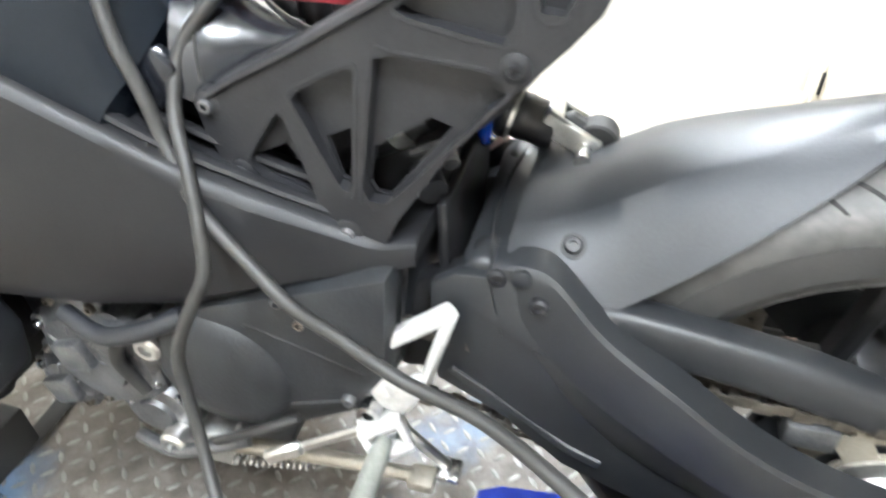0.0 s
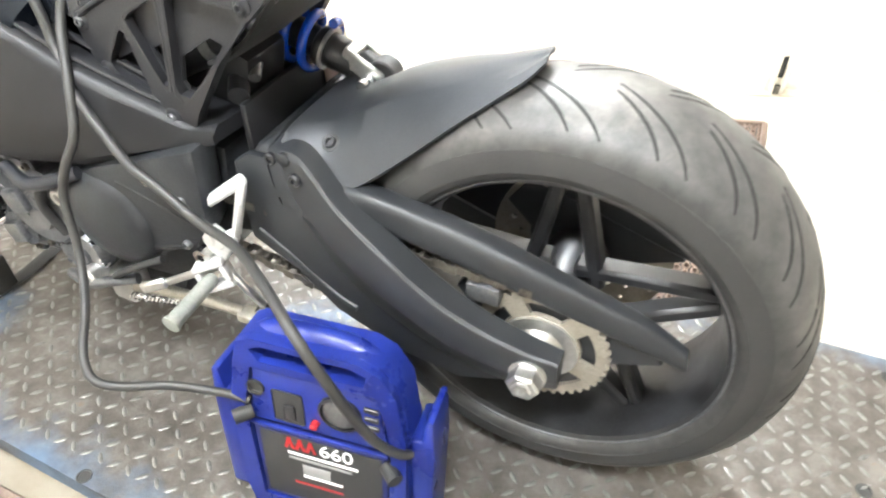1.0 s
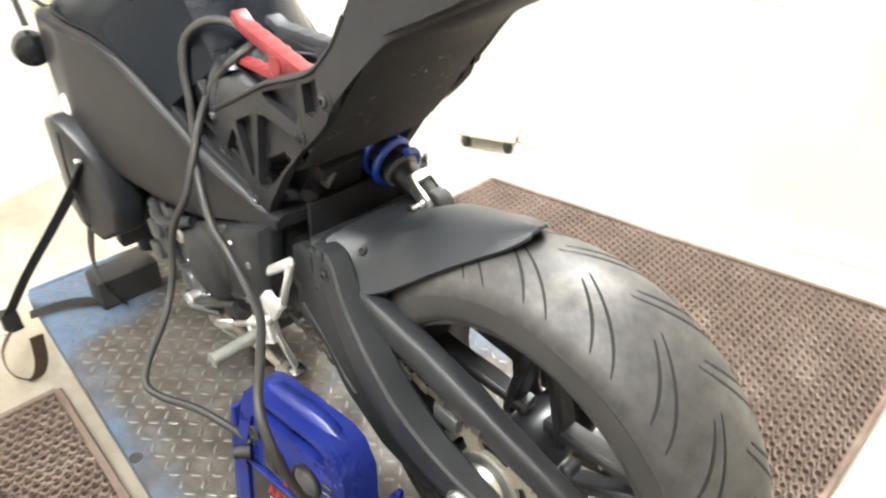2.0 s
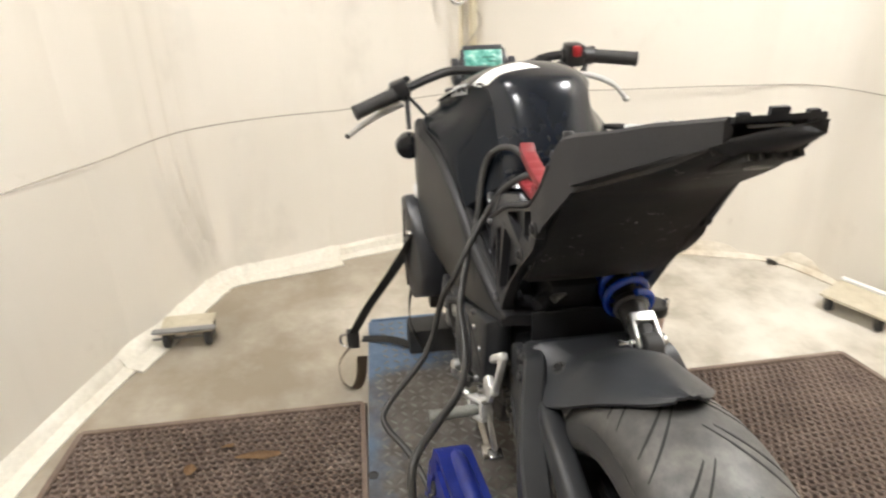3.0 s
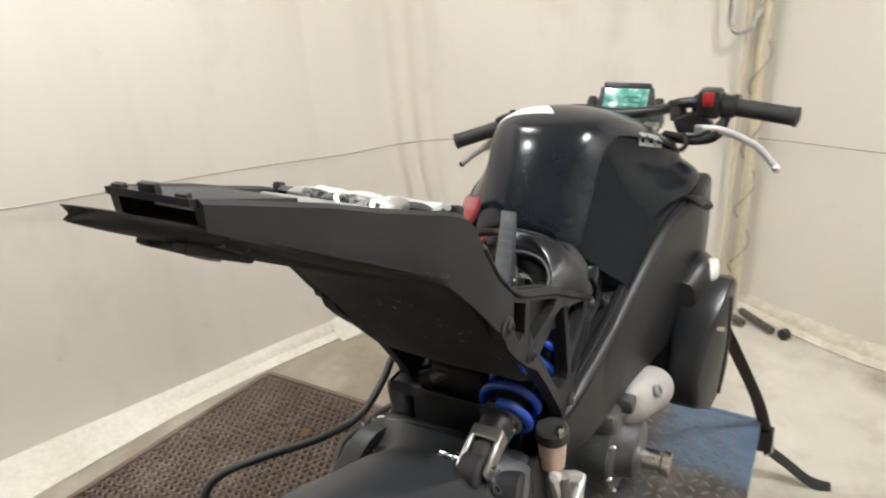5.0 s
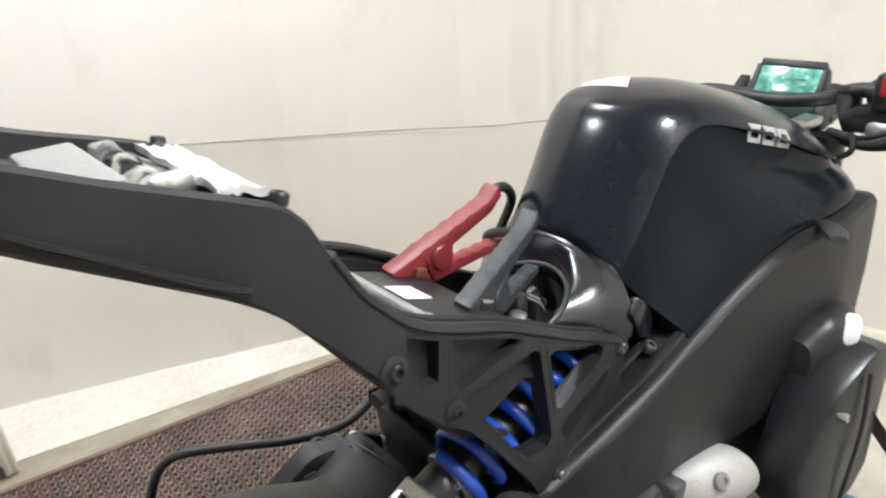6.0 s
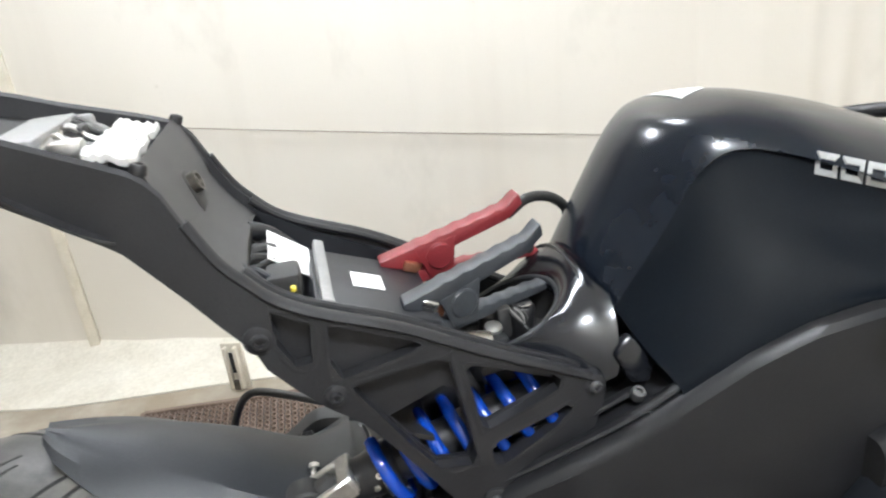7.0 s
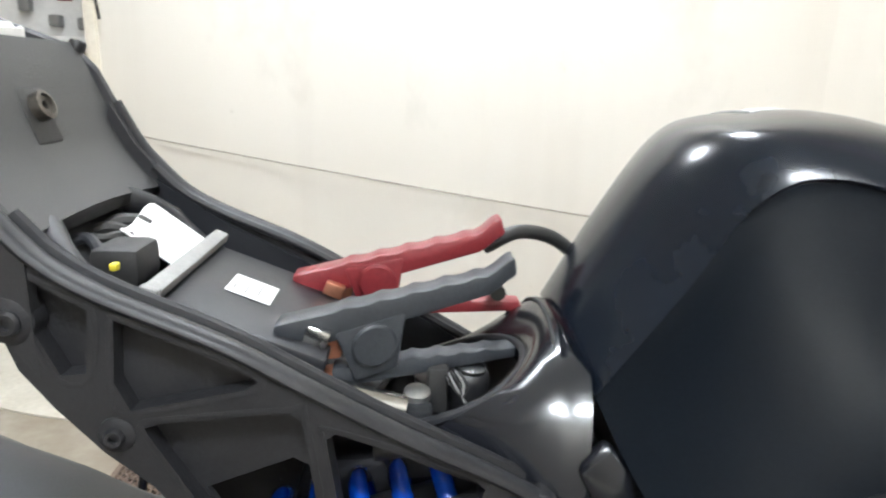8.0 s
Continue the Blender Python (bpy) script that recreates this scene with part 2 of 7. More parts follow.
def screen_material():
    m, nt, b = material("green_display")
    n = tex_noise(nt, 60.0, 4.0, 0.6)
    nt.links.new(ramp(nt, n, [(0.35, (0.05, 0.19, 0.155)), (0.55, (0.14, 0.38, 0.32)), (0.72, (0.52, 0.70, 0.64))]), b.inputs["Base Color"])
    b.inputs["Roughness"].default_value = 0.15
    return m


def lamp_material(strength):
    m, nt, b = material("lamp_diffuser")
    b.inputs["Emission Color"].default_value = (1.0, 0.975, 0.94, 1)
    b.inputs["Emission Strength"].default_value = strength
    return m


def belly_material():
    """Matte black plastic with pale spatter in patches."""
    m, nt, b = material("spattered_belly_plastic")
    base = ramp(nt, tex_noise(nt, 25.0, 4.0), [(0.3, (0.011, 0.0105, 0.0105)), (0.7, (0.021, 0.020, 0.019))])
    speck = ramp(nt, tex_noise(nt, 70.0, 3.0, 0.7), [(0.61, (0, 0, 0)), (0.67, (1, 1, 1))])
    patch = ramp(nt, tex_noise(nt, 9.0, 2.0, 0.5), [(0.50, (0, 0, 0)), (0.64, (1, 1, 1))])
    nt.links.new(mixed(nt, mixed(nt, 1.0, speck, patch, "MULTIPLY"), base, (0.26, 0.25, 0.24)), b.inputs["Base Color"])
    b.inputs["Roughness"].default_value = 0.6
    b.inputs["Specular IOR Level"].default_value = 0.35
    add_bump(nt, b, tex_noise(nt, 160.0, 3.0), 0.4, 0.001)
    return m


BELLY = belly_material()
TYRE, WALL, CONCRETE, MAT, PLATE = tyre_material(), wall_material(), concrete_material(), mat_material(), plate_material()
SCREEN = screen_material()


# ---- mesh helpers ----
def V(*a):
    return Vector(a)


def finish(bm, name, mat, parent=None, label="", angle=38):
    bmesh.ops.recalc_face_normals(bm, faces=bm.faces[:])
    me = bpy.data.meshes.new(name)
    bm.to_mesh(me)
    bm.free()
    me.shade_smooth()
    me.set_sharp_from_angle(angle=radians(angle))
    me.materials.append(mat)
    ob = new(name, me)
    if parent:
        ob.parent = parent
    return tagged(ob, label)


def part(name, bm, mat, parent=None, label="", angle=38):
    return finish(bm, name, mat, parent, label, angle)


def thing(name, label, category, group="", kind="", at=(0, 0, 0)):
    ob = new(name)
    ob.location = at
    ob.empty_display_size = 0.05
    return tagged(ob, label, category, group, kind)


def add_box(bm, lo, hi, bev=0.0, m=None, seg=2):
    g = bmesh.ops.create_cube(bm, size=1.0)
    vs = g["verts"]
    for v in vs:
        v.co = V(*[(lo[k] + hi[k]) / 2 + v.co[k] * (hi[k] - lo[k]) for k in range(3)])
    if bev:
        es = list({e for v in vs for e in v.link_edges})
        r = bmesh.ops.bevel(bm, geom=es, offset=bev, segments=seg, affect="EDGES", profile=0.5)
        vs = list({v for f in r["faces"] for v in f.verts} | {v for v in vs if v.is_valid})
    if m is not None:
        bmesh.ops.transform(bm, matrix=m, verts=vs)
    return vs


def box(lo, hi, bev=0.004, m=None):
    bm = bmesh.new()
    add_box(bm, lo, hi, bev, m)
    return bm


def bar(bm, p, q, w, h, up=(0, 1, 0), bev=0.003):
    """A bevelled bar from p to q: h along up, w across."""
    p, q = V(*p), V(*q)
    d = (q - p).normalized()
    u = V(*up)
    u = (u - d * u.dot(d)).normalized()
    s = d.cross(u)
    m = Matrix((d, s, u)).transposed().to_4x4()
    m.translation = (p + q) / 2
    L = (q - p).length
    return add_box(bm, (-L / 2, -w / 2, -h / 2), (L / 2, w / 2, h / 2), bev, m, 1)


def smooth_path(pts, res=8):
    P = [V(*p) for p in pts]
    P = [P[0] * 2 - P[1]] + P + [P[-1] * 2 - P[-2]]
    out = []
    for i in range(1, len(P) - 2):
        a, b, c, d = P[i - 1 : i + 3]
        for k in range(res):
            t = k / res
            out.append(0.5 * (2 * b + (c - a) * t + (2 * a - 5 * b + 4 * c - d) * t * t + (3 * b - a - 3 * c + d) * t**3))
    out.append(P[-2])
    return out


def skin(bm, rings, close=True, cap=True):
    vr = [[bm.verts.new(p) for p in r] for r in rings]
    n = len(rings[0])
    for a, b in zip(vr, vr[1:]):
        for i in range(n if close else n - 1):
            j = (i + 1) % n
            bm.faces.new((a[i], a[j], b[j], b[i]))
    if cap and close:
        bm.faces.new(vr[0])
        bm.faces.new(vr[-1])
    return vr


def tube(pts, r, seg=10, res=8, bm=None, smooth=True, flat=1.0, up=None):
    """A tube (or a flattened strap) along a path; r may be a function of 0..1."""
    own = bm or bmesh.new()
    path = smooth_path(pts, res) if smooth else [V(*p) for p in pts]
    t0 = (path[1] - path[0]).normalized()
    n = V(*up) if up else (V(0, 0, 1) if abs(t0.z) < 0.9 else V(1, 0, 0))
    rings = []
    for i, p in enumerate(path):
        t = (path[min(i + 1, len(path) - 1)] - path[max(i - 1, 0)]).normalized()
        n = (n - t * n.dot(t)).normalized()
        b = t.cross(n)
        rad = r(i / (len(path) - 1)) if callable(r) else r
        rings.append([p + n * (math.cos(a) * rad * flat) + b * (math.sin(a) * rad) for a in (2 * math.pi * k / seg for k in range(seg))])
    skin(own, rings)
    return own


def lathe(bm, profile, origin, axis, seg=32, closed=False):
    """profile: (distance along the axis, radius)."""
    ax = V(*axis).normalized()
    n = (V(0, 0, 1) if abs(ax.z) < 0.9 else V(1, 0, 0)).cross(ax).normalized()
    b = ax.cross(n)
    o = V(*origin)
    rings = [[o + ax * d + (n * math.cos(a) + b * math.sin(a)) * max(r, 1e-4) for a in (2 * math.pi * k / seg for k in range(seg))] for d, r in profile]
    if closed:
        rings.append(rings[0])
        vr = [[bm.verts.new(p) for p in r] for r in rings[:-1]]
        vr.append(vr[0])
        for a, c in zip(vr, vr[1:]):
            for i in range(seg):
                j = (i + 1) % seg
                bm.faces.new((a[i], a[j], c[j], c[i]))
        return vr
    return skin(bm, rings)


def bolt(name, at, axis, r, mat, parent, label="", length=0.008, socket=True):
    bm = bmesh.new()
    prof = [(-0.004, r * 0.95), (length * 0.6, r), (length, r * 0.8)]
    if socket:
        prof += [(length, r * 0.48), (length * 0.35, r * 0.45)]
    lathe(bm, prof, at, axis, 14)
    return part(name, bm, mat, parent, label)


def prism(outline, y_out, y_in, holes=(), bev=0.0):
    """A plate cut in the x-z plane. y_out, y_in: numbers or functions of x and z."""
    bm = bmesh.new()
    fo = y_out if callable(y_out) else (lambda x, z: y_out)
    fi = y_in if callable(y_in) else (lambda x, z: y_in)
    edges = []
    for loop in (outline, *holes):
        vs = [bm.verts.new((x, 0, z)) for x, z in loop]
        edges += [bm.edges.new((vs[i], vs[(i + 1) % len(vs)])) for i in range(len(vs))]
    if holes:
        bmesh.ops.triangle_fill(bm, use_beauty=True, use_dissolve=False, edges=edges)
    else:
        bm.faces.new([v for v in bm.verts])
    g = bmesh.ops.extrude_face_region(bm, geom=bm.faces[:])
    back = [e for e in g["geom"] if isinstance(e, bmesh.types.BMVert)]
    backset = set(back)
    for v in bm.verts:
        v.co.y = fi(v.co.x, v.co.z) if v in backset else fo(v.co.x, v.co.z)
    if bev:
        bm.normal_update()
        es = [e for e in bm.edges if len(e.link_faces) == 2 and e.calc_face_angle(0) > 0.7]
        bmesh.ops.bevel(bm, geom=es, offset=bev, segments=2, affect="EDGES", profile=0.5, clamp_overlap=True)
    return bm


def lerp_table(table, x):
    """Linear reading of rows (x, a, b, ...), smoothed by a cosine."""
    if x <= table[0][0]:
        return table[0][1:]
    for r, s in zip(table, table[1:]):
        if x <= s[0]:
            t = (x - r[0]) / (s[0] - r[0])
            return tuple(a + (b - a) * t for a, b in zip(r[1:], s[1:]))
    return table[-1][1:]


def ease(a, b, x):
    t = min(1, max(0, (x - a) / (b - a)))
    return t * t * (3 - 2 * t)


def text_mesh(name, body, size, m, mat, parent, label=""):
    cu = bpy.data.curves.new(name, "FONT")
    cu.body, cu.size, cu.extrude = body, size, 0.0006
    tmp = bpy.data.objects.new(name, cu)
    me = bpy.data.meshes.new_from_object(tmp)
    bpy.data.objects.remove(tmp)
    bpy.data.curves.remove(cu)
    me.transform(m)
    me.materials.append(mat)
    ob = new(name, me)
    ob.parent = parent
    return tagged(ob, label)


# ---- the booth: floor, sheeting walls, ceiling ----
def walls_from(name, line, z0, z1, label, drape=0.012, folds=(), step=0.06, thick=0.05, inside=(0, 0), low=0.0, knot=0.0):
    """A hung sheet along a line in plan, with soft waves; folds: (distance along, width, depth), drawn towards a knot at the floor."""
    pts, dist = [], 0.0
    for a, b in zip(line, line[1:]):
        a, b = V(*a, 0), V(*b, 0)
        n = max(2, int((b - a).length / step))
        for k in range(n):
            pts.append((a.lerp(b, k / n), dist + (b - a).length * k / n))
        dist += (b - a).length
    pts.append((V(*line[-1], 0), dist))
    nz = 24 if not low else 48
    rows_in, rows_out = [], []
    for i, (p, d) in enumerate(pts):
        q0, q1 = pts[max(0, i - 1)][0], pts[min(len(pts) - 1, i + 1)][0]
        t = (q1 - q0).normalized()
        nrm = V(-t.y, t.x, 0)
        if nrm.dot(V(*inside, 0) - p) < 0:
            nrm = -nrm
        ci, co_ = [], []
        for k in range(nz + 1):
            z = z0 + (z1 - z0) * k / nz
            w = drape * (noise.noise(V(d * 1.3, z * 0.5, 3.1)) * 1.6 + noise.noise(V(d * 5, z * 0.8, 7.7)) * 0.5)
            for fd, fw, depth in folds:
                lean = fd + 0.10 * (1 - min(1, (z - z0) / 0.9))
                fade = 0.35 + 0.65 * (1 - k / nz)
                if low:
                    lean = fd + (knot - fd) * 0.85 * (1 - min(1, (z - z0) / 0.75)) ** 2.2
                    fade = (0.07 + math.exp(-(((z - z0 - 0.16) / low) ** 2))) * ease(0.02, 0.16, z - z0)
                w += depth * math.exp(-(((d - lean) / fw) ** 2)) * fade
            ci.append(V(p.x, p.y, z) + nrm * w)
            co_.append(V(p.x, p.y, z) - nrm * thick)
        rows_in.append(ci)
        rows_out.append(co_)
    bm = bmesh.new()
    skin(bm, [a + b[::-1] for a, b in zip(rows_in, rows_out)])
    return tagged(finish(bm, name, WALL, None, label, 60), label, "wall", kind="structure")


LEFT_LINE = [(-0.56, 1.996), (0.4, 1.632), (1.4, 1.247), (2.08, 0.985), (2.35, 0.88)]
BACK_LINE = [(2.03, 1.25), (2.075, 0.985), (2.17, 0.5), (2.33, -0.15), (2.38, -0.35)]
RIGHT_LINE = [(2.5, 0.14), (2.34, -0.16), (2.1, -0.6), (1.94, -1.16), (1.76, -1.48), (1.25, -1.63), (0.37, -1.68), (-0.75, -2.0), (-2.35, -2.35)]
walls_from("wall_left", LEFT_LINE, FLOOR_Z, CEIL_Z, "cream plastic sheeting wall with faint vertical stains", 0.009)
walls_from("wall_back", BACK_LINE, FLOOR_Z, CEIL_Z, "cream booth sheeting wall with soft folds", 0.009)
walls_from("wall_right", RIGHT_LINE, FLOOR_Z, CEIL_Z, "cream booth sheeting wall, stained near the floor", 0.012)
walls_from("wall_low", [(-1.50, 2.33), (-0.54, 1.99)], FLOOR_Z, 0.72, "low pale sheeting wall beside the seam", 0.006)
walls_from("wall_rear", [(-2.4, -2.4), (-2.4, 2.75)], FLOOR_Z, CEIL_Z, "plain pale rear wall", 0.004)
walls_from("wall_alcove", [(-2.4, 2.75), (-0.46, 2.75), (-0.46, 1.99)], FLOOR_Z, CEIL_Z, "plain pale alcove wall", 0.003)

walls_from("wall_corner", [(1.48, 1.236), (1.70, 1.108), (1.86, 1.042), (1.97, 0.995), (2.035, 0.950), (2.067, 0.885), (2.092, 0.78), (2.128, 0.62), (2.19, 0.44)], FLOOR_Z, CEIL_Z, "cream sheeting gathered in soft folds in the corner", 0.005, [(0.385, 0.022, 0.034), (0.43, 0.020, -0.026), (0.475, 0.022, 0.036), (0.52, 0.020, -0.028), (0.56, 0.022, 0.032), (0.80, 0.03, 0.014), (0.88, 0.03, -0.012)], 0.012, low=0.42, knot=0.66)

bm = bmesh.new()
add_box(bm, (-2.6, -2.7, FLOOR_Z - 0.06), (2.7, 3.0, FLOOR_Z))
tagged(finish(bm, "floor", CONCRETE, None, "stained buff concrete floor, right side coloured brighter as if lit"), "", "floor", kind="structure")
bm = bmesh.new()
add_box(bm, (-2.6, -2.7, CEIL_Z), (2.7, 3.0, CEIL_Z + 0.05))
tagged(finish(bm, "ceiling", WALL, None, "plain cream booth ceiling"), "", "ceiling", kind="structure")


def skirt(name, line, width, label, mat, inside=(0, 0)):
    """The foot of the sheeting, turned in over the floor."""
    bm = bmesh.new()
    rings = []
    P = smooth_path([(*p, 0) for p in line], 24)
    for i, p in enumerate(P):
        t = (P[min(i + 1, len(P) - 1)] - P[max(i - 1, 0)]).normalized()
        nrm = V(-t.y, t.x, 0)
        if nrm.dot(V(*inside, 0) - p) < 0:
            nrm = -nrm
        w = (width[0] + (width[1] - width[0]) * ease(width[2], width[3], p.x)) * (1 + 0.12 * noise.noise(V(i * 0.06, 2.0, 0)))
        h = 0.012 + 0.006 * noise.noise(V(i * 0.14, 5.0, 0))
        prof = [(-0.03, 0.0), (-0.03, 0.05 + h), (0.012, 0.03 + h), (w * 0.35, h), (w * 0.75, h * 0.8), (w, 0.006), (w, 0.0)]
        rings.append([V(p.x, p.y, FLOOR_Z + 0.001 + z) + nrm * u for u, z in prof])
    skin(bm, rings)
    return tagged(finish(bm, name, mat, None, label, 50), "", "sheeting", kind="structure")


SKIRT = surface("pale_sheeting_hem", (0.62, 0.58, 0.49), (0.8, 0.77, 0.69), 0.6, scale=5, bump=0.3, fine=60, dist=0.004)
DIRTY_HEM = surface("brown_stained_hem", (0.46, 0.39, 0.28), (0.78, 0.74, 0.65), 0.65, scale=4, bump=0.3, fine=40, dist=0.004)
skirt("trim_left", [(-1.45, 2.31)] + LEFT_LINE[:-1], (0.40, 0.065, -0.9, 1.3), "pale sheeting hem turned in over the floor", SKIRT)
skirt("trim_back", BACK_LINE[1:4], (0.05, 0.05, 0, 1), "pale sheeting hem at the back wall", SKIRT)
skirt("trim_corner", [(1.48, 1.215), (1.72, 1.098), (1.88, 1.032), (1.975, 0.990), (2.03, 0.948), (2.065, 0.885), (2.09, 0.78), (2.125, 0.62), (2.165, 0.46)], (0.100, 0.085, 1.4, 2.0), "pale sheeting hem bunched in the corner", SKIRT)
skirt("trim_right", RIGHT_LINE[1:-1], (0.062, 0.062, 0, 1), "brown-stained sheeting hem along the wall foot", DIRTY_HEM)


# ceiling fixtures
def ceiling_light(x, y, w, length, strength):
    th = thing("ceiling_light", "square white ceiling light with a glowing diffuser", "light", "ceiling lights", at=(x, y, CEIL_Z))
    part("housing", box((-length / 2 - 0.02, -w / 2 - 0.02, -0.045), (length / 2 + 0.02, w / 2 + 0.02, -0.001), 0.006), WHITE_PAPER, th)
    part("diffuser", box((-length / 2, -w / 2, -0.058), (length / 2, w / 2, -0.046), 0.003), lamp_material(strength), th, "glowing white diffuser")


for lx, ly, lw, ll, ls in LAMPS:
    ceiling_light(lx, ly, lw, ll, ls)

CORD = surface("grey_cord", (0.28, 0.25, 0.20), (0.42, 0.38, 0.32), 0.7, scale=60)
# cord along the walls
cord = [(-0.55, 1.972, 0.712), (-0.09, 1.80, 0.658), (0.6, 1.54, 0.585), (1.25, 1.280, 0.526), (1.58, 1.125, 0.493), (1.76, 1.045, 0.482), (1.885, 0.965, 0.474), (1.965, 0.865, 0.468), (2.02, 0.75, 0.465), (2.06, 0.62, 0.463), (2.09, 0.50, 0.460)]
tagged(finish(tube(cord, 0.0026, 8, 6), "hanging_cord", CORD, None), "thin brownish cord sagging along the sheeting wall", "cord")
cord2 = [(2.09, 0.50, 0.460), (2.135, 0.36, 0.455), (2.28, -0.12, 0.46), (2.07, -0.6, 0.495), (1.91, -1.15, 0.525), (1.74, -1.44, 0.545), (1.25, -1.60, 0.55), (0.4, -1.64, 0.55)]
tagged(finish(tube(cord2, 0.0022, 8, 6), "hanging_cord", CORD, None), "thin brownish cord along the far sheeting wall", "cord")


# drain mats: a lattice of oval holes
def drain_mat(label, quad, nx, ny):
    """quad: corners a (near left), b (far left), c (far right), d (near right)."""
    bm_v, bm_f = [], []
    A, B, C, D = [V(*q, 0) for q in quad]

    def at(u, v):
        return A.lerp(D, u).lerp(B.lerp(C, u), v)

    top, low = FLOOR_Z + 0.018, FLOOR_Z + 0.004
    rim = 8
    for i in range(nx):
        for j in range(ny):
            sh = 0.5 if j % 2 else 0.0
            u0, u1, v0, v1 = (i + sh) / (nx + 0.5), (i + 1 + sh) / (nx + 0.5), j / ny, (j + 1) / ny
            o = len(bm_v)
            for k in range(rim):
                a = 2 * math.pi * (k + 0.5) / rim
                ca, sa = math.cos(a), math.sin(a)
                s = 1 / max(abs(ca), abs(sa))
                um, vm = (u0 + u1) / 2, (v0 + v1) / 2
                hu, hv = (u1 - u0) / 2, (v1 - v0) / 2
                p = at(um + hu * ca * s, vm + hv * sa * s)
                q = at(um + hu * ca * 0.66, vm + hv * sa * 0.62)
                bm_v += [(p.x, p.y, top - 0.003), (q.x, q.y, top), (q.x, q.y, low)]
            for k in range(rim):
                m = (k + 1) % rim
                a0, b0 = o + 3 * k, o + 3 * m
                bm_f += [(a0, b0, b0 + 1, a0 + 1), (a0 + 1, b0 + 1, b0 + 2, a0 + 2)]
    me = bpy.data.meshes.new("drain_mat")
    me.from_pydata(bm_v, [], bm_f)
    me.materials.append(MAT)
    th = thing("drain_mat", label, "mat", "drain mats")
    lat = new("lattice", me)
    lat.parent = th
    tagged(lat, "lattice of oval holes", kind="stuff")
    bm = bmesh.new()
    cs = [A, B, C, D]
    for p, q in zip(cs, cs[1:] + cs[:1]):
        bar(bm, (p.x, p.y, FLOOR_Z + 0.012), (q.x, q.y, FLOOR_Z + 0.012), 0.018, 0.022, (0, 0, 1), 0.003)
    part("border", bm, MAT, th)
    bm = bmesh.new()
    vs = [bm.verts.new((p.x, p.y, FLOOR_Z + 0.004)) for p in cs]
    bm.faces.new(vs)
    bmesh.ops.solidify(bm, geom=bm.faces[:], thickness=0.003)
    part("backing", bm, RUBBER, th, "thin dark sheet under the lattice")
    return th


drain_mat("brown perforated rubber drain mat on the floor", [(-0.31, 0.44), (1.14, 0.40), (1.14, 1.232), (-0.31, 1.425)], 36, 66)
drain_mat("brown perforated rubber drain mat beside the lift", [(-0.33, -1.57), (1.13, -1.225), (1.12, -0.385), (-0.33, -0.45)], 36, 65)


# ---- lift table with tread plate ----
def lift_table():
    th = thing("lift_table", "worn blue lift table with diamond tread plate", "lift", at=(0, 0, 0))
    xa, xb = -0.95, 1.285
    ya, yb = (lambda x: -0.358 - 0.02 * (1.285 - x) / 2), (lambda x: 0.362 + 0.055 * (1.285 - x) / 0.65 * 0.62)
    bm = bmesh.new()
    n = 12
    rings = []
    for i in range(n + 1):
        x = xa + (xb - xa) * i / n
        l, r = yb(x), ya(x)
        rings.append([V(x, r, 0), V(x, r, -0.05), V(x, r + 0.02, -0.05), V(x, r + 0.02, -0.012), V(x, l - 0.02, -0.012), V(x, l - 0.02, -0.05), V(x, l, -0.05), V(x, l, 0)])
    skin(bm, rings)
    part("deck", bm, PLATE, th, "blue paint worn through to bare metal", 30)
    # raised treads
    vs, fs = [], []
    p = 0.0285
    for i in range(int((xb - xa) / p)):
        for j in range(int(0.86 / p)):
            x, y = xa + 0.02 + i * p, -0.42 + j * p
            if not ya(x) + 0.025 < y < yb(x) - 0.025 or x > xb - 0.02:
                continue
            a = radians(45 if (i + j) % 2 else -45)
            L, W, H = 0.0125, 0.0036, 0.0016
            o = len(vs)
            for u, w, h in ((-L, 0, 0), (-L * 0.45, -W, 0), (L * 0.45, -W, 0), (L, 0, 0), (L * 0.45, W, 0), (-L * 0.45, W, 0), (-L * 0.55, 0, H), (L * 0.55, 0, H)):
                vs.append((x + u * math.cos(a) - w * math.sin(a), y + u * math.sin(a) + w * math.cos(a), h + 0.0002))
            fs += [(o, o + 1, o + 6), (o + 1, o + 2, o + 7, o + 6), (o + 2, o + 3, o + 7), (o + 3, o + 4, o + 7), (o + 4, o + 5, o + 6, o + 7), (o + 5, o, o + 6)]
    me = bpy.data.meshes.new("tread_relief")
    me.from_pydata(vs, [], fs)
    me.shade_smooth()
    me.materials.append(TREAD)
    tr = new("tread_relief", me)
    tr.parent = th
    tagged(tr, "raised diamond treads, tips worn bright", kind="stuff")
    # frame under the deck, down to the floor
    for y in (-0.27, 0.27):
        part("rail", box((xa + 0.05, y - 0.03, FLOOR_Z), (xb - 0.06, y + 0.03, -0.05), 0.005), BLACK_METAL, th)
    for x in (-0.8, 0.2, 1.1):
        part("crossbar", box((x - 0.03, -0.24, -0.12), (x + 0.03, 0.24, -0.052), 0.005), BLACK_METAL, th)
    # round tie-down holes, their darkness drawn as black discs on the deck edge
    for x, y in ((0.637, 0.385), (-0.55, -0.33), (-0.5, -0.07)):
        bm = bmesh.new()
        lathe(bm, [(0, 0.0125), (0.0015, 0.0125), (0.0015, 0.010), (0.0006, 0.0095)], (x, y, 0.0), (0, 0, 1), 18)
        part("grommet", bm, RUBBER, th, "dark disc drawn for a tie-down hole")
    # front lip
    part("end_lip", box((xb, -0.35, -0.10), (xb + 0.012, 0.355, 0.004), 0.003), PLATE, th, "blue painted front lip")
    return th


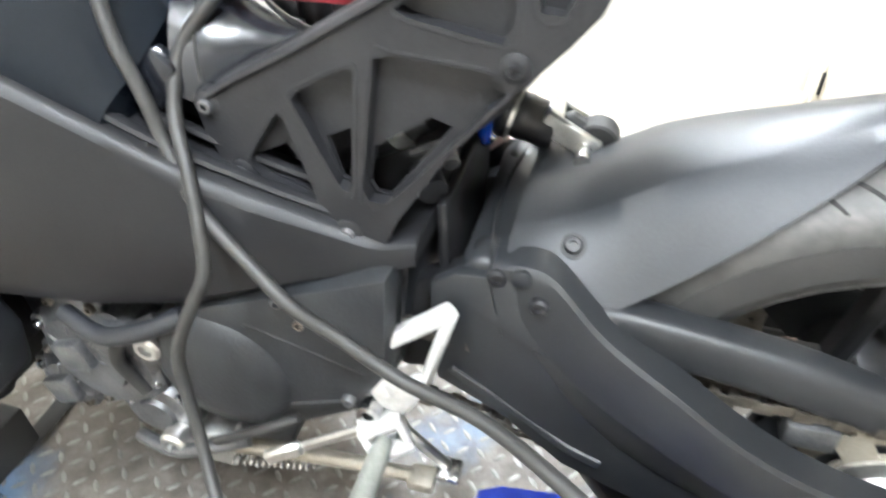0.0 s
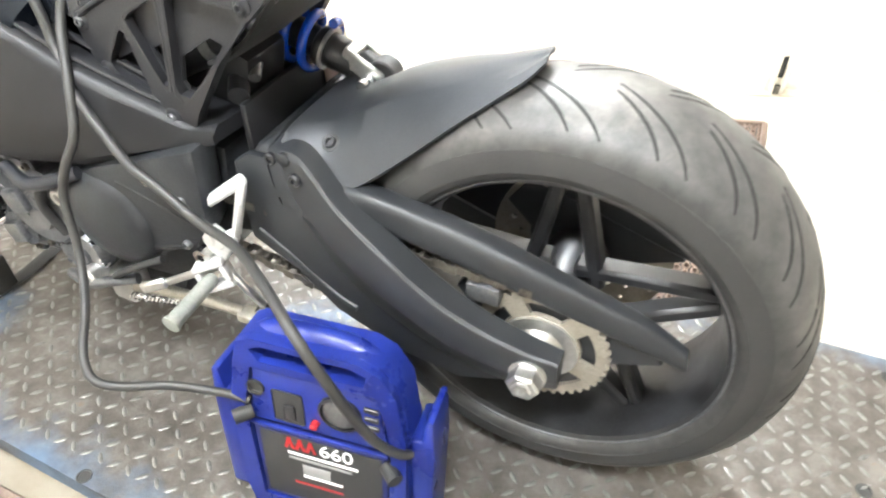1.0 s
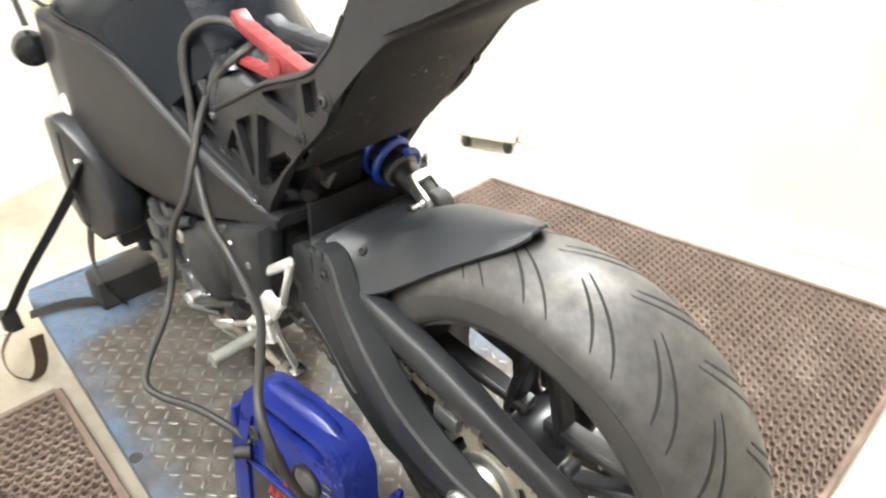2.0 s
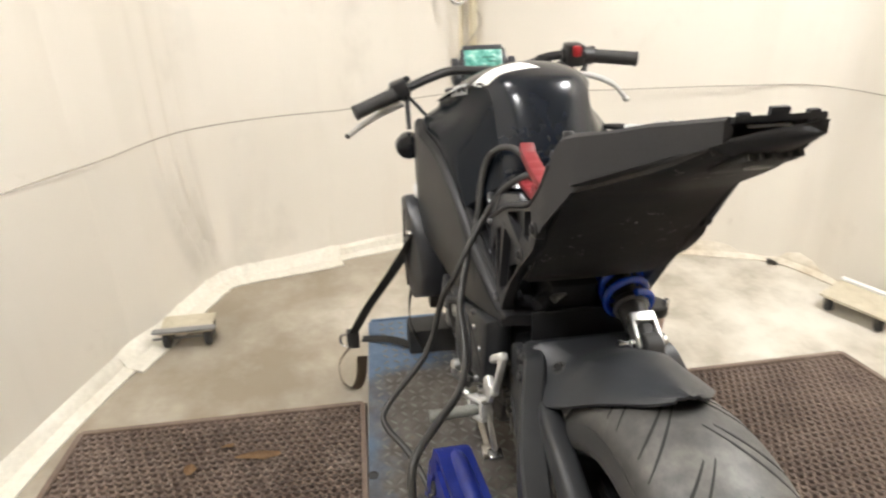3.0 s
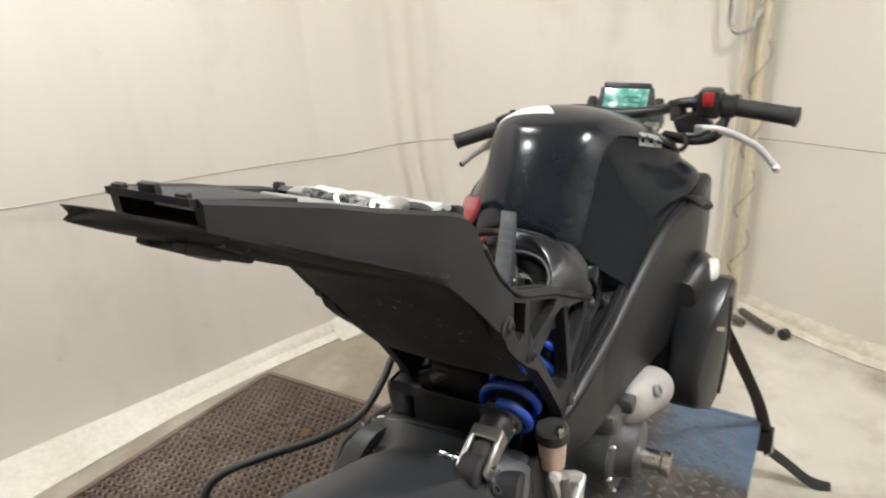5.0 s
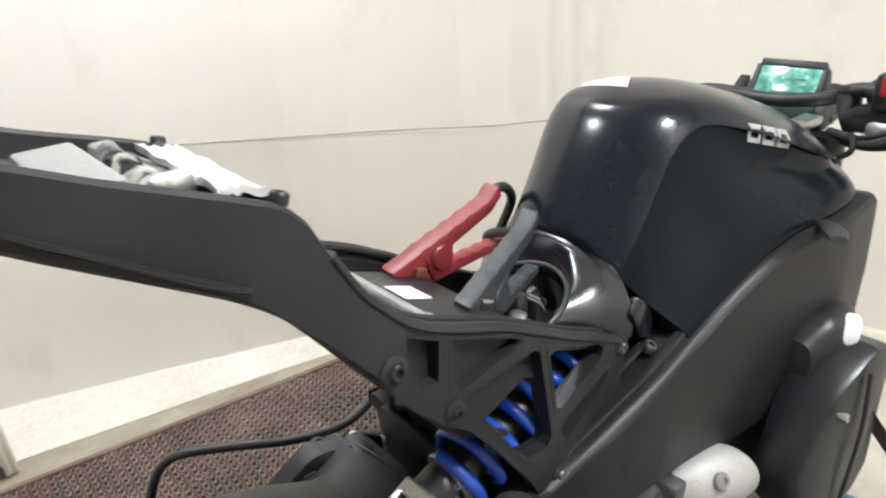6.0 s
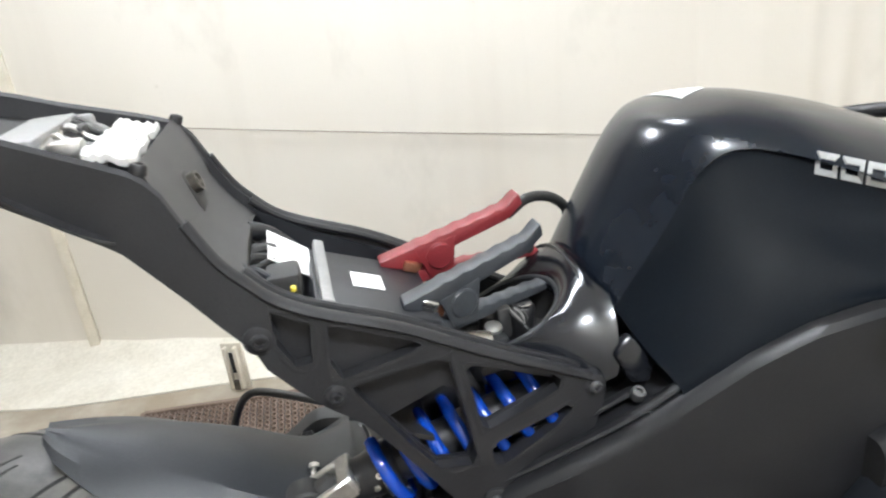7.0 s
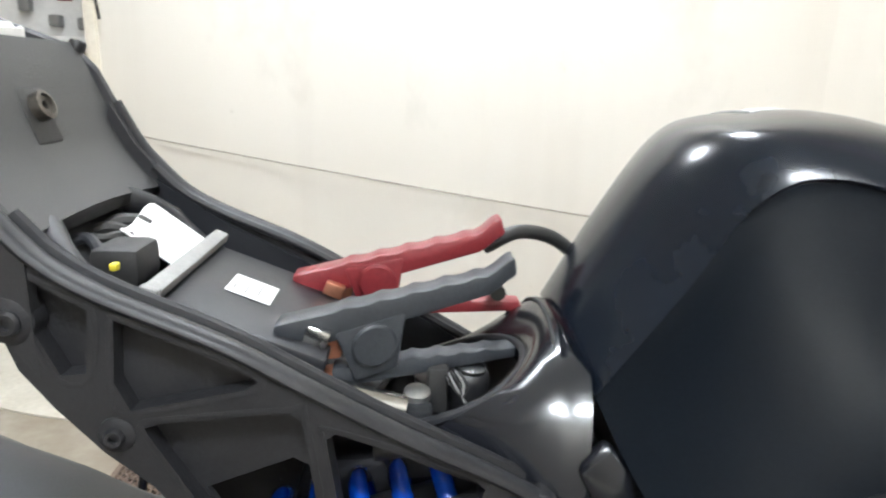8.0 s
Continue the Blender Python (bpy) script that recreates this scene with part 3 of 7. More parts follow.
TREAD = surface("bare_tread_tips", (0.085, 0.080, 0.073), (0.25, 0.245, 0.235), 0.36, 0.6, scale=12, bump=0.1)
lift_table()
from mathutils.bvhtree import BVHTree


# ---- the motorcycle, rear wheel on the deck, nose strapped down ----
BIKE = thing("motorcycle", "stripped black street motorcycle with no seat, strapped on the lift", "motorcycle")
AX_Z = 0.318


def side_pair(make):
    """make(s) for the left (s = 1) and the right (s = -1)."""
    for s in (1, -1):
        make(s)


# rear wheel
def rear_wheel():
    wheel = new("rear_wheel")
    wheel.parent = BIKE
    tagged(wheel, "rear wheel with a worn dusty tyre and black cast spokes")
    # tyre: outside profile (across, radius), then inside
    prof = []
    for k in range(25):
        a = math.pi * k / 24
        y = -0.095 * math.cos(a)
        prof.append((y, 0.236 + 0.082 * math.sin(a) ** 0.72 if 0 < k < 24 else 0.236))
    prof = [(-0.072, 0.222), (-0.086, 0.228)] + prof + [(0.086, 0.228), (0.072, 0.222), (0.05, 0.235), (-0.05, 0.235)]
    bm = bmesh.new()
    lathe(bm, prof, (0, 0, AX_Z), (0, 1, 0), 96, closed=True)
    tyre = part("tyre", bm, TYRE, wheel, "dusty worn road tyre", 60)

    def on_tyre(a, y, lift):
        c = max(-1, min(1, -y / 0.095))
        s = math.sqrt(max(0, 1 - c * c))
        r = 0.236 + 0.082 * s**0.72 + lift
        return V(r * math.cos(a), y, AX_Z + r * math.sin(a))

    # sweeping sipes: near-black strips laid on the tread, their colour standing for depth
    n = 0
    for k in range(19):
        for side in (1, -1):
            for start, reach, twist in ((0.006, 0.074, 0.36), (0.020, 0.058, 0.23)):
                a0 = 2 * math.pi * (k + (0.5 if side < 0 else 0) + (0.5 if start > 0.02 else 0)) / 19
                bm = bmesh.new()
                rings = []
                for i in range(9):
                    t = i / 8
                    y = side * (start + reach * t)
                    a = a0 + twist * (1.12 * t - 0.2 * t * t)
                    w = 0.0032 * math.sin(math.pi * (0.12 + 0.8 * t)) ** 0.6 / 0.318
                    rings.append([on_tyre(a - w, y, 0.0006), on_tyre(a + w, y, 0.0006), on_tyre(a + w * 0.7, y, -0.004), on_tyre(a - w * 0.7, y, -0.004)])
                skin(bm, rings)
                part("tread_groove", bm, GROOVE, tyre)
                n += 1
    # rim barrel
    bm = bmesh.new()
    lathe(bm, [(-0.078, 0.232), (-0.084, 0.226), (-0.080, 0.220), (-0.058, 0.213), (-0.03, 0.206), (0.03, 0.206), (0.058, 0.213), (0.080, 0.220), (0.084, 0.226), (0.078, 0.232), (0.06, 0.222), (-0.06, 0.222)], (0, 0, AX_Z), (0, 1, 0), 72, closed=True)
    part("rim", bm, BLACK_METAL, wheel, "black rim")
    for s in (1, -1):
        bm = bmesh.new()
        lathe(bm, [(s * 0.0845, 0.2245), (s * 0.0865, 0.2255), (s * 0.0865, 0.228), (s * 0.0845, 0.229)], (0, 0, AX_Z), (0, 1, 0), 72, closed=True)
        part("rim_lip", bm, ENGINE_GREY, wheel, "worn grey edge of the rim")
        # clean dark band of the sidewall next to the rim
        bm = bmesh.new()
        band = []
        for k in range(5):
            a = 0.03 + 0.26 * k / 4
            band.append((s * (0.095 * math.cos(a) + 0.0012), 0.236 + 0.082 * math.sin(a) ** 0.72))
        lathe(bm, band + [(y - s * 0.003, r - 0.001) for y, r in band[::-1]], (0, 0, AX_Z), (0, 1, 0), 96, closed=True)
        part("bead_band", bm, RUBBER, tyre, "smooth black bead band", 60)
    # forked spokes
    for k in range(5):
        base = radians(88 + 72 * k)
        sp = bmesh.new()
        for d in (-0.19, 0.19):
            a0, a1 = base + d * 5.2, base + d * 0.22
            p = (0.058 * math.cos(a0), 0.012, AX_Z + 0.058 * math.sin(a0))
            q = (0.212 * math.cos(a1), 0.018, AX_Z + 0.212 * math.sin(a1))
            bar(sp, p, q, 0.020, 0.034, (0, 1, 0), 0.005)
        part("spoke", sp, BLACK_METAL, wheel)
    bm = bmesh.new()
    lathe(bm, [(-0.08, 0.03), (-0.075, 0.046), (0.03, 0.048), (0.06, 0.042), (0.085, 0.032)], (0, 0, AX_Z), (0, 1, 0), 36)
    part("hub", bm, BLACK_METAL, wheel)
    # drilled brake disc on the right
    bm = bmesh.new()
    ring = [bm.verts.new((0.135 * math.cos(a), 0, 0.135 * math.sin(a))) for a in (2 * math.pi * k / 60 for k in range(60))]
    edges = [bm.edges.new((ring[i], ring[(i + 1) % 60])) for i in range(60)]
    hole = [bm.verts.new((0.08 * math.cos(a), 0, 0.08 * math.sin(a))) for a in (2 * math.pi * k / 40 for k in range(40))]
    edges += [bm.edges.new((hole[i], hole[(i + 1) % 40])) for i in range(40)]
    for k in range(30):
        a = 2 * math.pi * k / 30
        r = (0.094, 0.108, 0.122)[k % 3]
        c = [bm.verts.new((r * math.cos(a) + 0.0042 * math.cos(b), 0, r * math.sin(a) + 0.0042 * math.sin(b))) for b in (2 * math.pi * m / 8 for m in range(8))]
        edges += [bm.edges.new((c[i], c[(i + 1) % 8])) for i in range(8)]
    bmesh.ops.triangle_fill(bm, use_beauty=True, use_dissolve=False, edges=edges)
    g = bmesh.ops.extrude_face_region(bm, geom=bm.faces[:])
    for e in g["geom"]:
        if isinstance(e, bmesh.types.BMVert):
            e.co.y -= 0.005
    bmesh.ops.transform(bm, matrix=Matrix.Translation((0, -0.095, AX_Z)), verts=bm.verts[:])
    part("brake_disc", bm, CREAM_STEEL, wheel, "drilled brake disc")
    # sprocket with cut-outs
    out = []
    for k in range(42 * 4):
        a = 2 * math.pi * k / (42 * 4)
        r = 0.084 if k % 4 in (0, 3) else 0.090
        out.append((r * math.cos(a), AX_Z + r * math.sin(a)))
    holes = []
    for k in range(5):
        c = 2 * math.pi * (k + 0.3) / 5
        hole = []
        for i in range(8):
            a = c - 0.42 + 0.84 * i / 7
            hole.append((0.072 * math.cos(a), AX_Z + 0.072 * math.sin(a)))
        for i in range(8):
            a = c + 0.36 - 0.72 * i / 7
            hole.append((0.053 * math.cos(a), AX_Z + 0.053 * math.sin(a)))
        holes.append(hole)
    part("sprocket", prism(out, 0.118, 0.112, holes), CREAM_STEEL, wheel, "pale alloy sprocket with cut-outs")
    bm = bmesh.new()
    lathe(bm, [(0.112, 0.05), (0.122, 0.05), (0.124, 0.034), (0.135, 0.03)], (0, 0, AX_Z), (0, 1, 0), 30)
    part("sprocket_carrier", bm, ALU, wheel)
    # axle nut
    bm = bmesh.new()
    lathe(bm, [(0.135, 0.020), (0.165, 0.020), (0.166, 0.024), (0.172, 0.024)], (0, 0, AX_Z), (0, 1, 0), 24)
    lathe(bm, [(0.172, 0.0215), (0.190, 0.0215), (0.193, 0.018), (0.193, 0.013), (0.197, 0.012), (0.197, 0.008), (0.188, 0.007)], (0, 0, AX_Z), (0, 1, 0), 6)
    part("axle_nut", bm, ALU, wheel, "large bare axle nut")
    bm = bmesh.new()
    lathe(bm, [(-0.19, 0.012), (-0.185, 0.02), (-0.165, 0.02), (0.14, 0.0125)], (0, 0, AX_Z), (0, 1, 0), 18)
    part("axle", bm, STEEL, wheel)


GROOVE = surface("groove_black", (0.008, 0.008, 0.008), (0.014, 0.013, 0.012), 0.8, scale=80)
rear_wheel()


# swingarm
CAST_SIDE = [(1, -0.06), (1, 0.4), (1, 0.80), (0.94, 0.91), (0.76, 0.98), (0.3, 1.0), (-0.7, 1.0), (-1, 0.85), (-1, -0.8), (-0.7, -1), (-0.1, -1), (0.12, -0.97), (0.24, -0.90), (0.60, -0.50), (0.93, -0.16)]


def arm_loft(stations, seg=18, power=2.8, side=0):
    """Rounded-box sections. Station: centre x, y, z, half height, half thickness, and the lean of the section in x per z."""
    rings = []
    st = smooth_table(stations, 8)
    for x, y, z, h, w, lean in st:
        ring = []
        if side:
            rings.append([V(x + lean * v * h, y + u * w * side, z + v * h) for u, v in CAST_SIDE])
            continue
        for k in range(seg):
            a = 2 * math.pi * k / seg
            ca, sa = math.cos(a), math.sin(a)
            u = math.copysign(abs(ca) ** (2 / power), ca)
            v = math.copysign(abs(sa) ** (2 / power), sa)
            ring.append(V(x + lean * v * h, y + u * w, z + v * h))
        rings.append(ring)
    bm = bmesh.new()
    skin(bm, rings)
    return bm


def smooth_table(rows, res):
    P = [np.array(r, float) for r in rows]
    P = [P[0] * 2 - P[1]] + P + [P[-1] * 2 - P[-2]]
    out = []
    for i in range(1, len(P) - 2):
        a, b, c, d = P[i - 1 : i + 3]
        for k in range(res):
            t = k / res
            out.append(tuple(0.5 * (2 * b + (c - a) * t + (2 * a - 5 * b + 4 * c - d) * t * t + (3 * b - a - 3 * c + d) * t**3)))
    out.append(tuple(P[-2]))
    return out


SWING = new("swingarm")
SWING.parent = BIKE
tagged(SWING, "satin dark grey cast swingarm")


WEB_Y = [(0.0, 0.148), (0.20, 0.150), (0.27, 0.140), (0.33, 0.127), (0.43, 0.123)]


def swing_side(s):
    # lower beam: from the pivot shoulder down to the axle
    low = [(0.382, 0.104 * s, 0.492, 0.030, 0.018, -0.5), (0.332, 0.112 * s, 0.466, 0.060, 0.020, -0.25), (0.272, 0.128 * s, 0.418, 0.064, 0.021, -0.12), (0.205, 0.141 * s, 0.384, 0.063, 0.024, -0.05),
           (0.14, 0.147 * s, 0.349, 0.056, 0.024, 0.0), (0.08, 0.149 * s, 0.325, 0.049, 0.022, 0.0), (0.02, 0.150 * s, 0.314, 0.042, 0.020, 0.0), (-0.035, 0.150 * s, 0.316, 0.030, 0.016, 0.0)]
    part("lower_beam", arm_loft(low, side=s), SWINGARM_PAINT, SWING, angle=30)
    part("lower_web", prism([(0.400, 0.508), (0.424, 0.490), (0.424, 0.43), (0.420, 0.366), (0.353, 0.331), (0.286, 0.285), (0.181, 0.258), (0.096, 0.243), (0.03, 0.268), (0.02, 0.30), (0.12, 0.34), (0.22, 0.40), (0.30, 0.47), (0.35, 0.512)], lambda x, z: lerp_table(WEB_Y, x)[0] * s, lambda x, z: (lerp_table(WEB_Y, x)[0] - 0.014) * s, bev=0.003), SWINGARM_PAINT, SWING, "broad lower web of the casting")
    rib = [(x, (lerp_table(WEB_Y, x)[0] + 0.001) * s, z) for x, z in ((0.405, 0.385), (0.36, 0.356), (0.32, 0.332), (0.285, 0.316), (0.25, 0.308))]
    part("web_rib", tube(rib, 0.006, 8, 5, flat=0.5, up=(0, 1, 0)), SWINGARM_PAINT, SWING)
    # upper beam, inboard of the chain
    up = [(0.285, 0.100 * s, 0.466, 0.020, 0.018, 0.3), (0.22, 0.105 * s, 0.462, 0.025, 0.020, 0.2), (0.10, 0.108 * s, 0.442, 0.027, 0.020, 0.2), (-0.02, 0.104 * s, 0.405, 0.025, 0.018, 0.2), (-0.12, 0.100 * s, 0.372, 0.022, 0.015, 0.2), (-0.175, 0.098 * s, 0.348, 0.014, 0.010, 0.2)]
    part("upper_beam", arm_loft(up, 24, power=3.4), SWINGARM_PAINT, SWING)
    part("axle_carrier", prism([(0.09, 0.415), (-0.12, 0.37), (-0.15, 0.335), (-0.06, 0.30), (0.05, 0.30), (0.12, 0.37)], 0.108 * s, 0.094 * s, bev=0.004), SWINGARM_PAINT, SWING)
    # pivot plate
    part("pivot_lug", prism([(0.405, 0.50), (0.385, 0.520), (0.358, 0.518), (0.345, 0.49), (0.36, 0.475), (0.39, 0.48)], 0.114 * s, 0.07 * s, bev=0.008), SWINGARM_PAINT, SWING)
    # web takes the darker frame paint to stand in for the shaded cavity
    part("pivot_web", prism([(0.50, 0.44), (0.39, 0.50), (0.345, 0.44), (0.30, 0.39), (0.36, 0.36), (0.47, 0.34)], 0.098 * s, 0.07 * s, bev=0.01), FRAME_PAINT, SWING)
    if s > 0:
        bolt("bolt", (0.323, 0.134, 0.496), (0, 1, 0), 0.0085, BLACK_METAL, SWING, "black socket bolt", 0.005)
        bolt("bolt", (0.362, 0.125, 0.512), (0, 1, 0), 0.0085, BLACK_METAL, SWING, "painted pivot bolt", 0.004)
        bolt("bolt", (0.340, 0.129, 0.518), (0, 1, 0), 0.009, SWINGARM_PAINT, SWING, "painted boss", 0.003, False)


side_pair(swing_side)
# cross member ahead of the tyre
part("cross_member", arm_loft([(0.36, -0.11, 0.470, 0.05, 0.02, 0.2), (0.37, -0.05, 0.472, 0.050, 0.03, 0.2), (0.37, 0.05, 0.472, 0.050, 0.03, 0.2), (0.36, 0.11, 0.470, 0.05, 0.02, 0.2)]), SWINGARM_PAINT, SWING)
part("cross_top", prism([(0.40, 0.512), (0.352, 0.522), (0.340, 0.510), (0.39, 0.49)], 0.105, -0.105, bev=0.006), SWINGARM_PAINT, SWING)


# fender hugging the tyre
def rear_fender():
    # stations along x: ridge height, crease (half width, height), skirt (half width, height)
    rows = [(0.358, 0.537, 0.085, 0.534, 0.116, 0.526), (0.332, 0.541, 0.074, 0.534, 0.124, 0.501), (0.303, 0.549, 0.062, 0.540, 0.127, 0.484), (0.27, 0.569, 0.058, 0.558, 0.126, 0.483), (0.24, 0.588, 0.055, 0.576, 0.119, 0.498),
            (0.19, 0.609, 0.048, 0.599, 0.107, 0.540), (0.14, 0.628, 0.038, 0.619, 0.088, 0.584), (0.10, 0.642, 0.026, 0.634, 0.064, 0.615), (0.07, 0.652, 0.012, 0.647, 0.040, 0.636), (0.055, 0.657, 0.004, 0.655, 0.018, 0.650)]
    rings = []
    for x, zt, c, zc, b, zs in smooth_table(rows, 5):
        half = [(b, zs), (b * 0.5 + c * 0.5 + 0.002, (zs + zc) / 2 + 0.003), (c + 0.002, zc - 0.001), (c - 0.003, zc + 0.001), (c * 0.5, zt - 0.3 * (zt - zc))]
        prof = [(-y, z) for y, z in half] + [(0, zt)] + half[::-1]
        inner = [(y * 0.955, z - 0.005) for y, z in reversed(prof)]
        off = -0.012 * ease(0.08, 0.26, x)
        rings.append([V(x, y + off, z) for y, z in prof + inner])
    bm = bmesh.new()
    skin(bm, rings)
    bmesh.ops.recalc_face_normals(bm, faces=bm.faces[:])
    tree = BVHTree.FromBMesh(bm)
    f = part("rear_fender", bm, FENDER_PLASTIC, BIKE, "dark grey plastic fender over the rear tyre", 24)
    for s in (1, -1):
        hit, nrm, _, _ = tree.find_nearest(V(0.304, 0.079 if s > 0 else -0.105, 0.524))
        washer = bmesh.new()
        lathe(washer, [(-0.001, 0.0125), (0.0015, 0.0120), (0.002, 0.010)], hit, nrm, 20)
        part("washer", washer, RUBBER, f, "dark rubber washer")
        bolt("bolt", hit, nrm, 0.0085, BLACK_METAL, f, "black socket bolt", 0.006)
    return f


rear_fender()


# chain in the swingarm window and below
def drive_chain():
    ch = new("drive_chain")
    ch.parent = BIKE
    tagged(ch, "grimy drive chain")
    runs = [((0.0, AX_Z + 0.089), (0.52, 0.425)), ((0.0, AX_Z - 0.089), (0.52, 0.345))]
    pin = 0.0159
    outer = bmesh.new()
    for (x0, z0), (x1, z1) in runs:
        d = V(x1 - x0, 0, z1 - z0)
        n = int(d.length / pin)
        for k in range(n):
            p = V(x0, 0.115, z0) + d * (k / n)
            q = V(x0, 0.115, z0) + d * ((k + 1) / n)
            off = 0.009 if k % 2 else 0.006
            for s in (1, -1):
                bar(outer, p + V(0, off * s, 0), q + V(0, off * s, 0), 0.0125, 0.002, (0, 1, 0), 0.0)
            lathe(outer, [(-0.006, 0.005), (0.006, 0.005)], p, (0, 1, 0), 6)
    o = part("chain_run", outer, DIRTY_STEEL, ch)
    tagged(o, "row of grimy links", kind="stuff")
    # guard under the beam and the slider block
    part("chain_block", box((0.055, 0.100, 0.372), (0.10, 0.128, 0.40), 0.004), ENGINE_GREY, ch, "grey chain slider block")


drive_chain()


# rear shock, lying forward and up under the subframe, a little right of the middle
def shock():
    sh = new("shock_absorber")
    sh.parent = BIKE
    tagged(sh, "rear shock with a bright blue coil spring")
    a = V(0.311, -0.074, 0.548)
    d = V(0.88, -0.02, 0.47).normalized()
    bm = bmesh.new()
    e, f = V(0.384, -0.074, 0.566), V(0.955, -0.02, 0.285).normalized()
    lathe(bm, [(-0.004, 0.020), (0.002, 0.026), (0.006, 0.029), (0.014, 0.029), (0.018, 0.026), (0.020, 0.022), (0.205, 0.022), (0.207, 0.034), (0.222, 0.032)], e, f, 28)
    part("damper_body", bm, BLACK_METAL, sh, "black damper body")
    bm = bmesh.new()
    lathe(bm, [(0.001, 0.024), (0.001, 0.031), (0.005, 0.031), (0.005, 0.024)], e, f, 28, closed=True)
    part("spring_seat", bm, ALU, sh, "thin bare metal spring seat")
    bm = bmesh.new()
    lathe(bm, [(-0.042, 0.014), (-0.042, 0.021), (-0.038, 0.024), (-0.014, 0.024), (-0.012, 0.025), (-0.004, 0.025), (0.0, 0.024)], e, f, 28)
    part("adjuster_body", bm, BLACK_METAL, sh, "black adjuster below the spring")
    for k in range(3):
        bolt("bolt", e - f * 0.009 + V(0.004 * k, -0.024 * math.cos(0.5 * k), 0.024 * math.sin(0.5 * k)), (0, -math.cos(0.5 * k), math.sin(0.5 * k)), 0.004, STEEL, sh, "small steel screw", 0.003)
    n = f.cross(V(0, 1, 0)).normalized()
    s = f.cross(n)
    coils = 6.4
    L = 0.185
    pts = [e + f * (0.004 + L * t / 150) + (n * math.cos(2 * math.pi * coils * t / 150) + s * math.sin(2 * math.pi * coils * t / 150)) * 0.0375 for t in range(151)]
    part("coil_spring", tube(pts, 0.0072, 10, 1, smooth=False), BLUE_SPRING, sh, "bright blue coil spring", 60)
    # fork-shaped clevis at the lower eye, arms along the shock
    u = V(0, 1, 0)
    c = bmesh.new()
    for k in (1, -1):
        bar(c, a + u * 0.0185 * k - d * 0.014, a + u * 0.0185 * k + d * 0.048, 0.026, 0.008, (0, 1, 0), 0.0025)
    bar(c, a - u * 0.022 + d * 0.042, a + u * 0.022 + d * 0.042, 0.026, 0.018, tuple(d), 0.0025)
    part("clevis", c, ALU, sh, "bare aluminium clevis")
    c = bmesh.new()
    bar(c, a - d * 0.010, a + d * 0.033, 0.030, 0.028, (0, 1, 0), 0.008)
    lathe(c, [(-0.0145, 0.012), (-0.0145, 0.020), (-0.012, 0.0225), (0.012, 0.0225), (0.0145, 0.020), (0.0145, 0.012)], a - d * 0.012 + V(0, 0, 0.004), (0, 1, 0), 24)
    part("linkage", c, RUBBER, sh, "black linkage block")
    c = bmesh.new()
    lathe(c, [(-0.052, 0.008), (-0.044, 0.0085), (-0.044, 0.005), (-0.030, 0.005), (-0.030, 0.008), (-0.023, 0.008), (-0.023, 0.004), (0.023, 0.004), (0.023, 0.009), (0.030, 0.009), (0.031, 0.005)], a, (0, -1, 0), 14)
    part("clevis_bolt", c, STEEL, sh, "long steel bolt")
    # remote reservoir and its bands, on the left
    c = bmesh.new()
    r0 = V(0.47, 0.062, 0.615)
    lathe(c, [(-0.075, 0.018), (-0.07, 0.024), (0.04, 0.024), (0.043, 0.02)], r0, (-0.85, 0.0, 0.45), 24)
    part("reservoir", c, BLACK_METAL, sh, "black remote reservoir")
    c = bmesh.new()
    lathe(c, [(0.0, 0.0246), (0.018, 0.0246)], r0, (-0.85, 0.0, 0.45), 24)
    lathe(c, [(0.043, 0.012), (0.056, 0.011)], r0, (-0.85, 0.0, 0.45), 14)
    part("reservoir_band", c, ALU, sh, "bare metal band and cap")


shock()


# ---- cast subframe sides ----
def sub_y(x, z):
    return lerp_table([(0.0, 0.047), (0.10, 0.080), (0.20, 0.111), (0.27, 0.128), (0.34, 0.134), (0.48, 0.137), (0.62, 0.122)], x)[0]


CHORD = [(0.262, 0.885), (0.280, 0.850), (0.296, 0.830), (0.318, 0.808), (0.351, 0.789), (0.417, 0.761), (0.466, 0.734), (0.519, 0.703), (0.576, 0.672), (0.612, 0.650)]
# openings of the cast sides: shallow pockets near the tail, then bays that a web closes in part
POCKETS = [
    [(0.309, 0.800), (0.343, 0.782), (0.339, 0.744), (0.324, 0.742), (0.308, 0.774)],
    [(0.357, 0.777), (0.428, 0.746), (0.436, 0.740), (0.428, 0.735), (0.362, 0.721), (0.354, 0.738)],
]
BAYS = {
    -1: [
        [(0.368, 0.710), (0.378, 0.713), (0.452, 0.721), (0.460, 0.716), (0.476, 0.606), (0.470, 0.596), (0.436, 0.600), (0.380, 0.688)],
        [(0.474, 0.704), (0.480, 0.708), (0.562, 0.673), (0.571, 0.664), (0.567, 0.654), (0.552, 0.648), (0.492, 0.632), (0.484, 0.638)],
        [(0.492, 0.607), (0.500, 0.614), (0.548, 0.624), (0.575, 0.632), (0.582, 0.626), (0.563, 0.610), (0.504, 0.584), (0.494, 0.588)],
    ],
    1: [
        [(0.362, 0.694), (0.372, 0.700), (0.440, 0.708), (0.454, 0.704), (0.472, 0.592), (0.468, 0.582), (0.452, 0.580), (0.358, 0.684)],
        [(0.470, 0.692), (0.476, 0.696), (0.518, 0.672), (0.526, 0.664), (0.524, 0.656), (0.495, 0.590), (0.486, 0.588), (0.482, 0.594)],
        [(0.542, 0.648), (0.547, 0.643), (0.577, 0.602), (0.576, 0.594), (0.566, 0.582), (0.524, 0.568), (0.517, 0.572), (0.518, 0.580), (0.536, 0.646)],
    ],
}
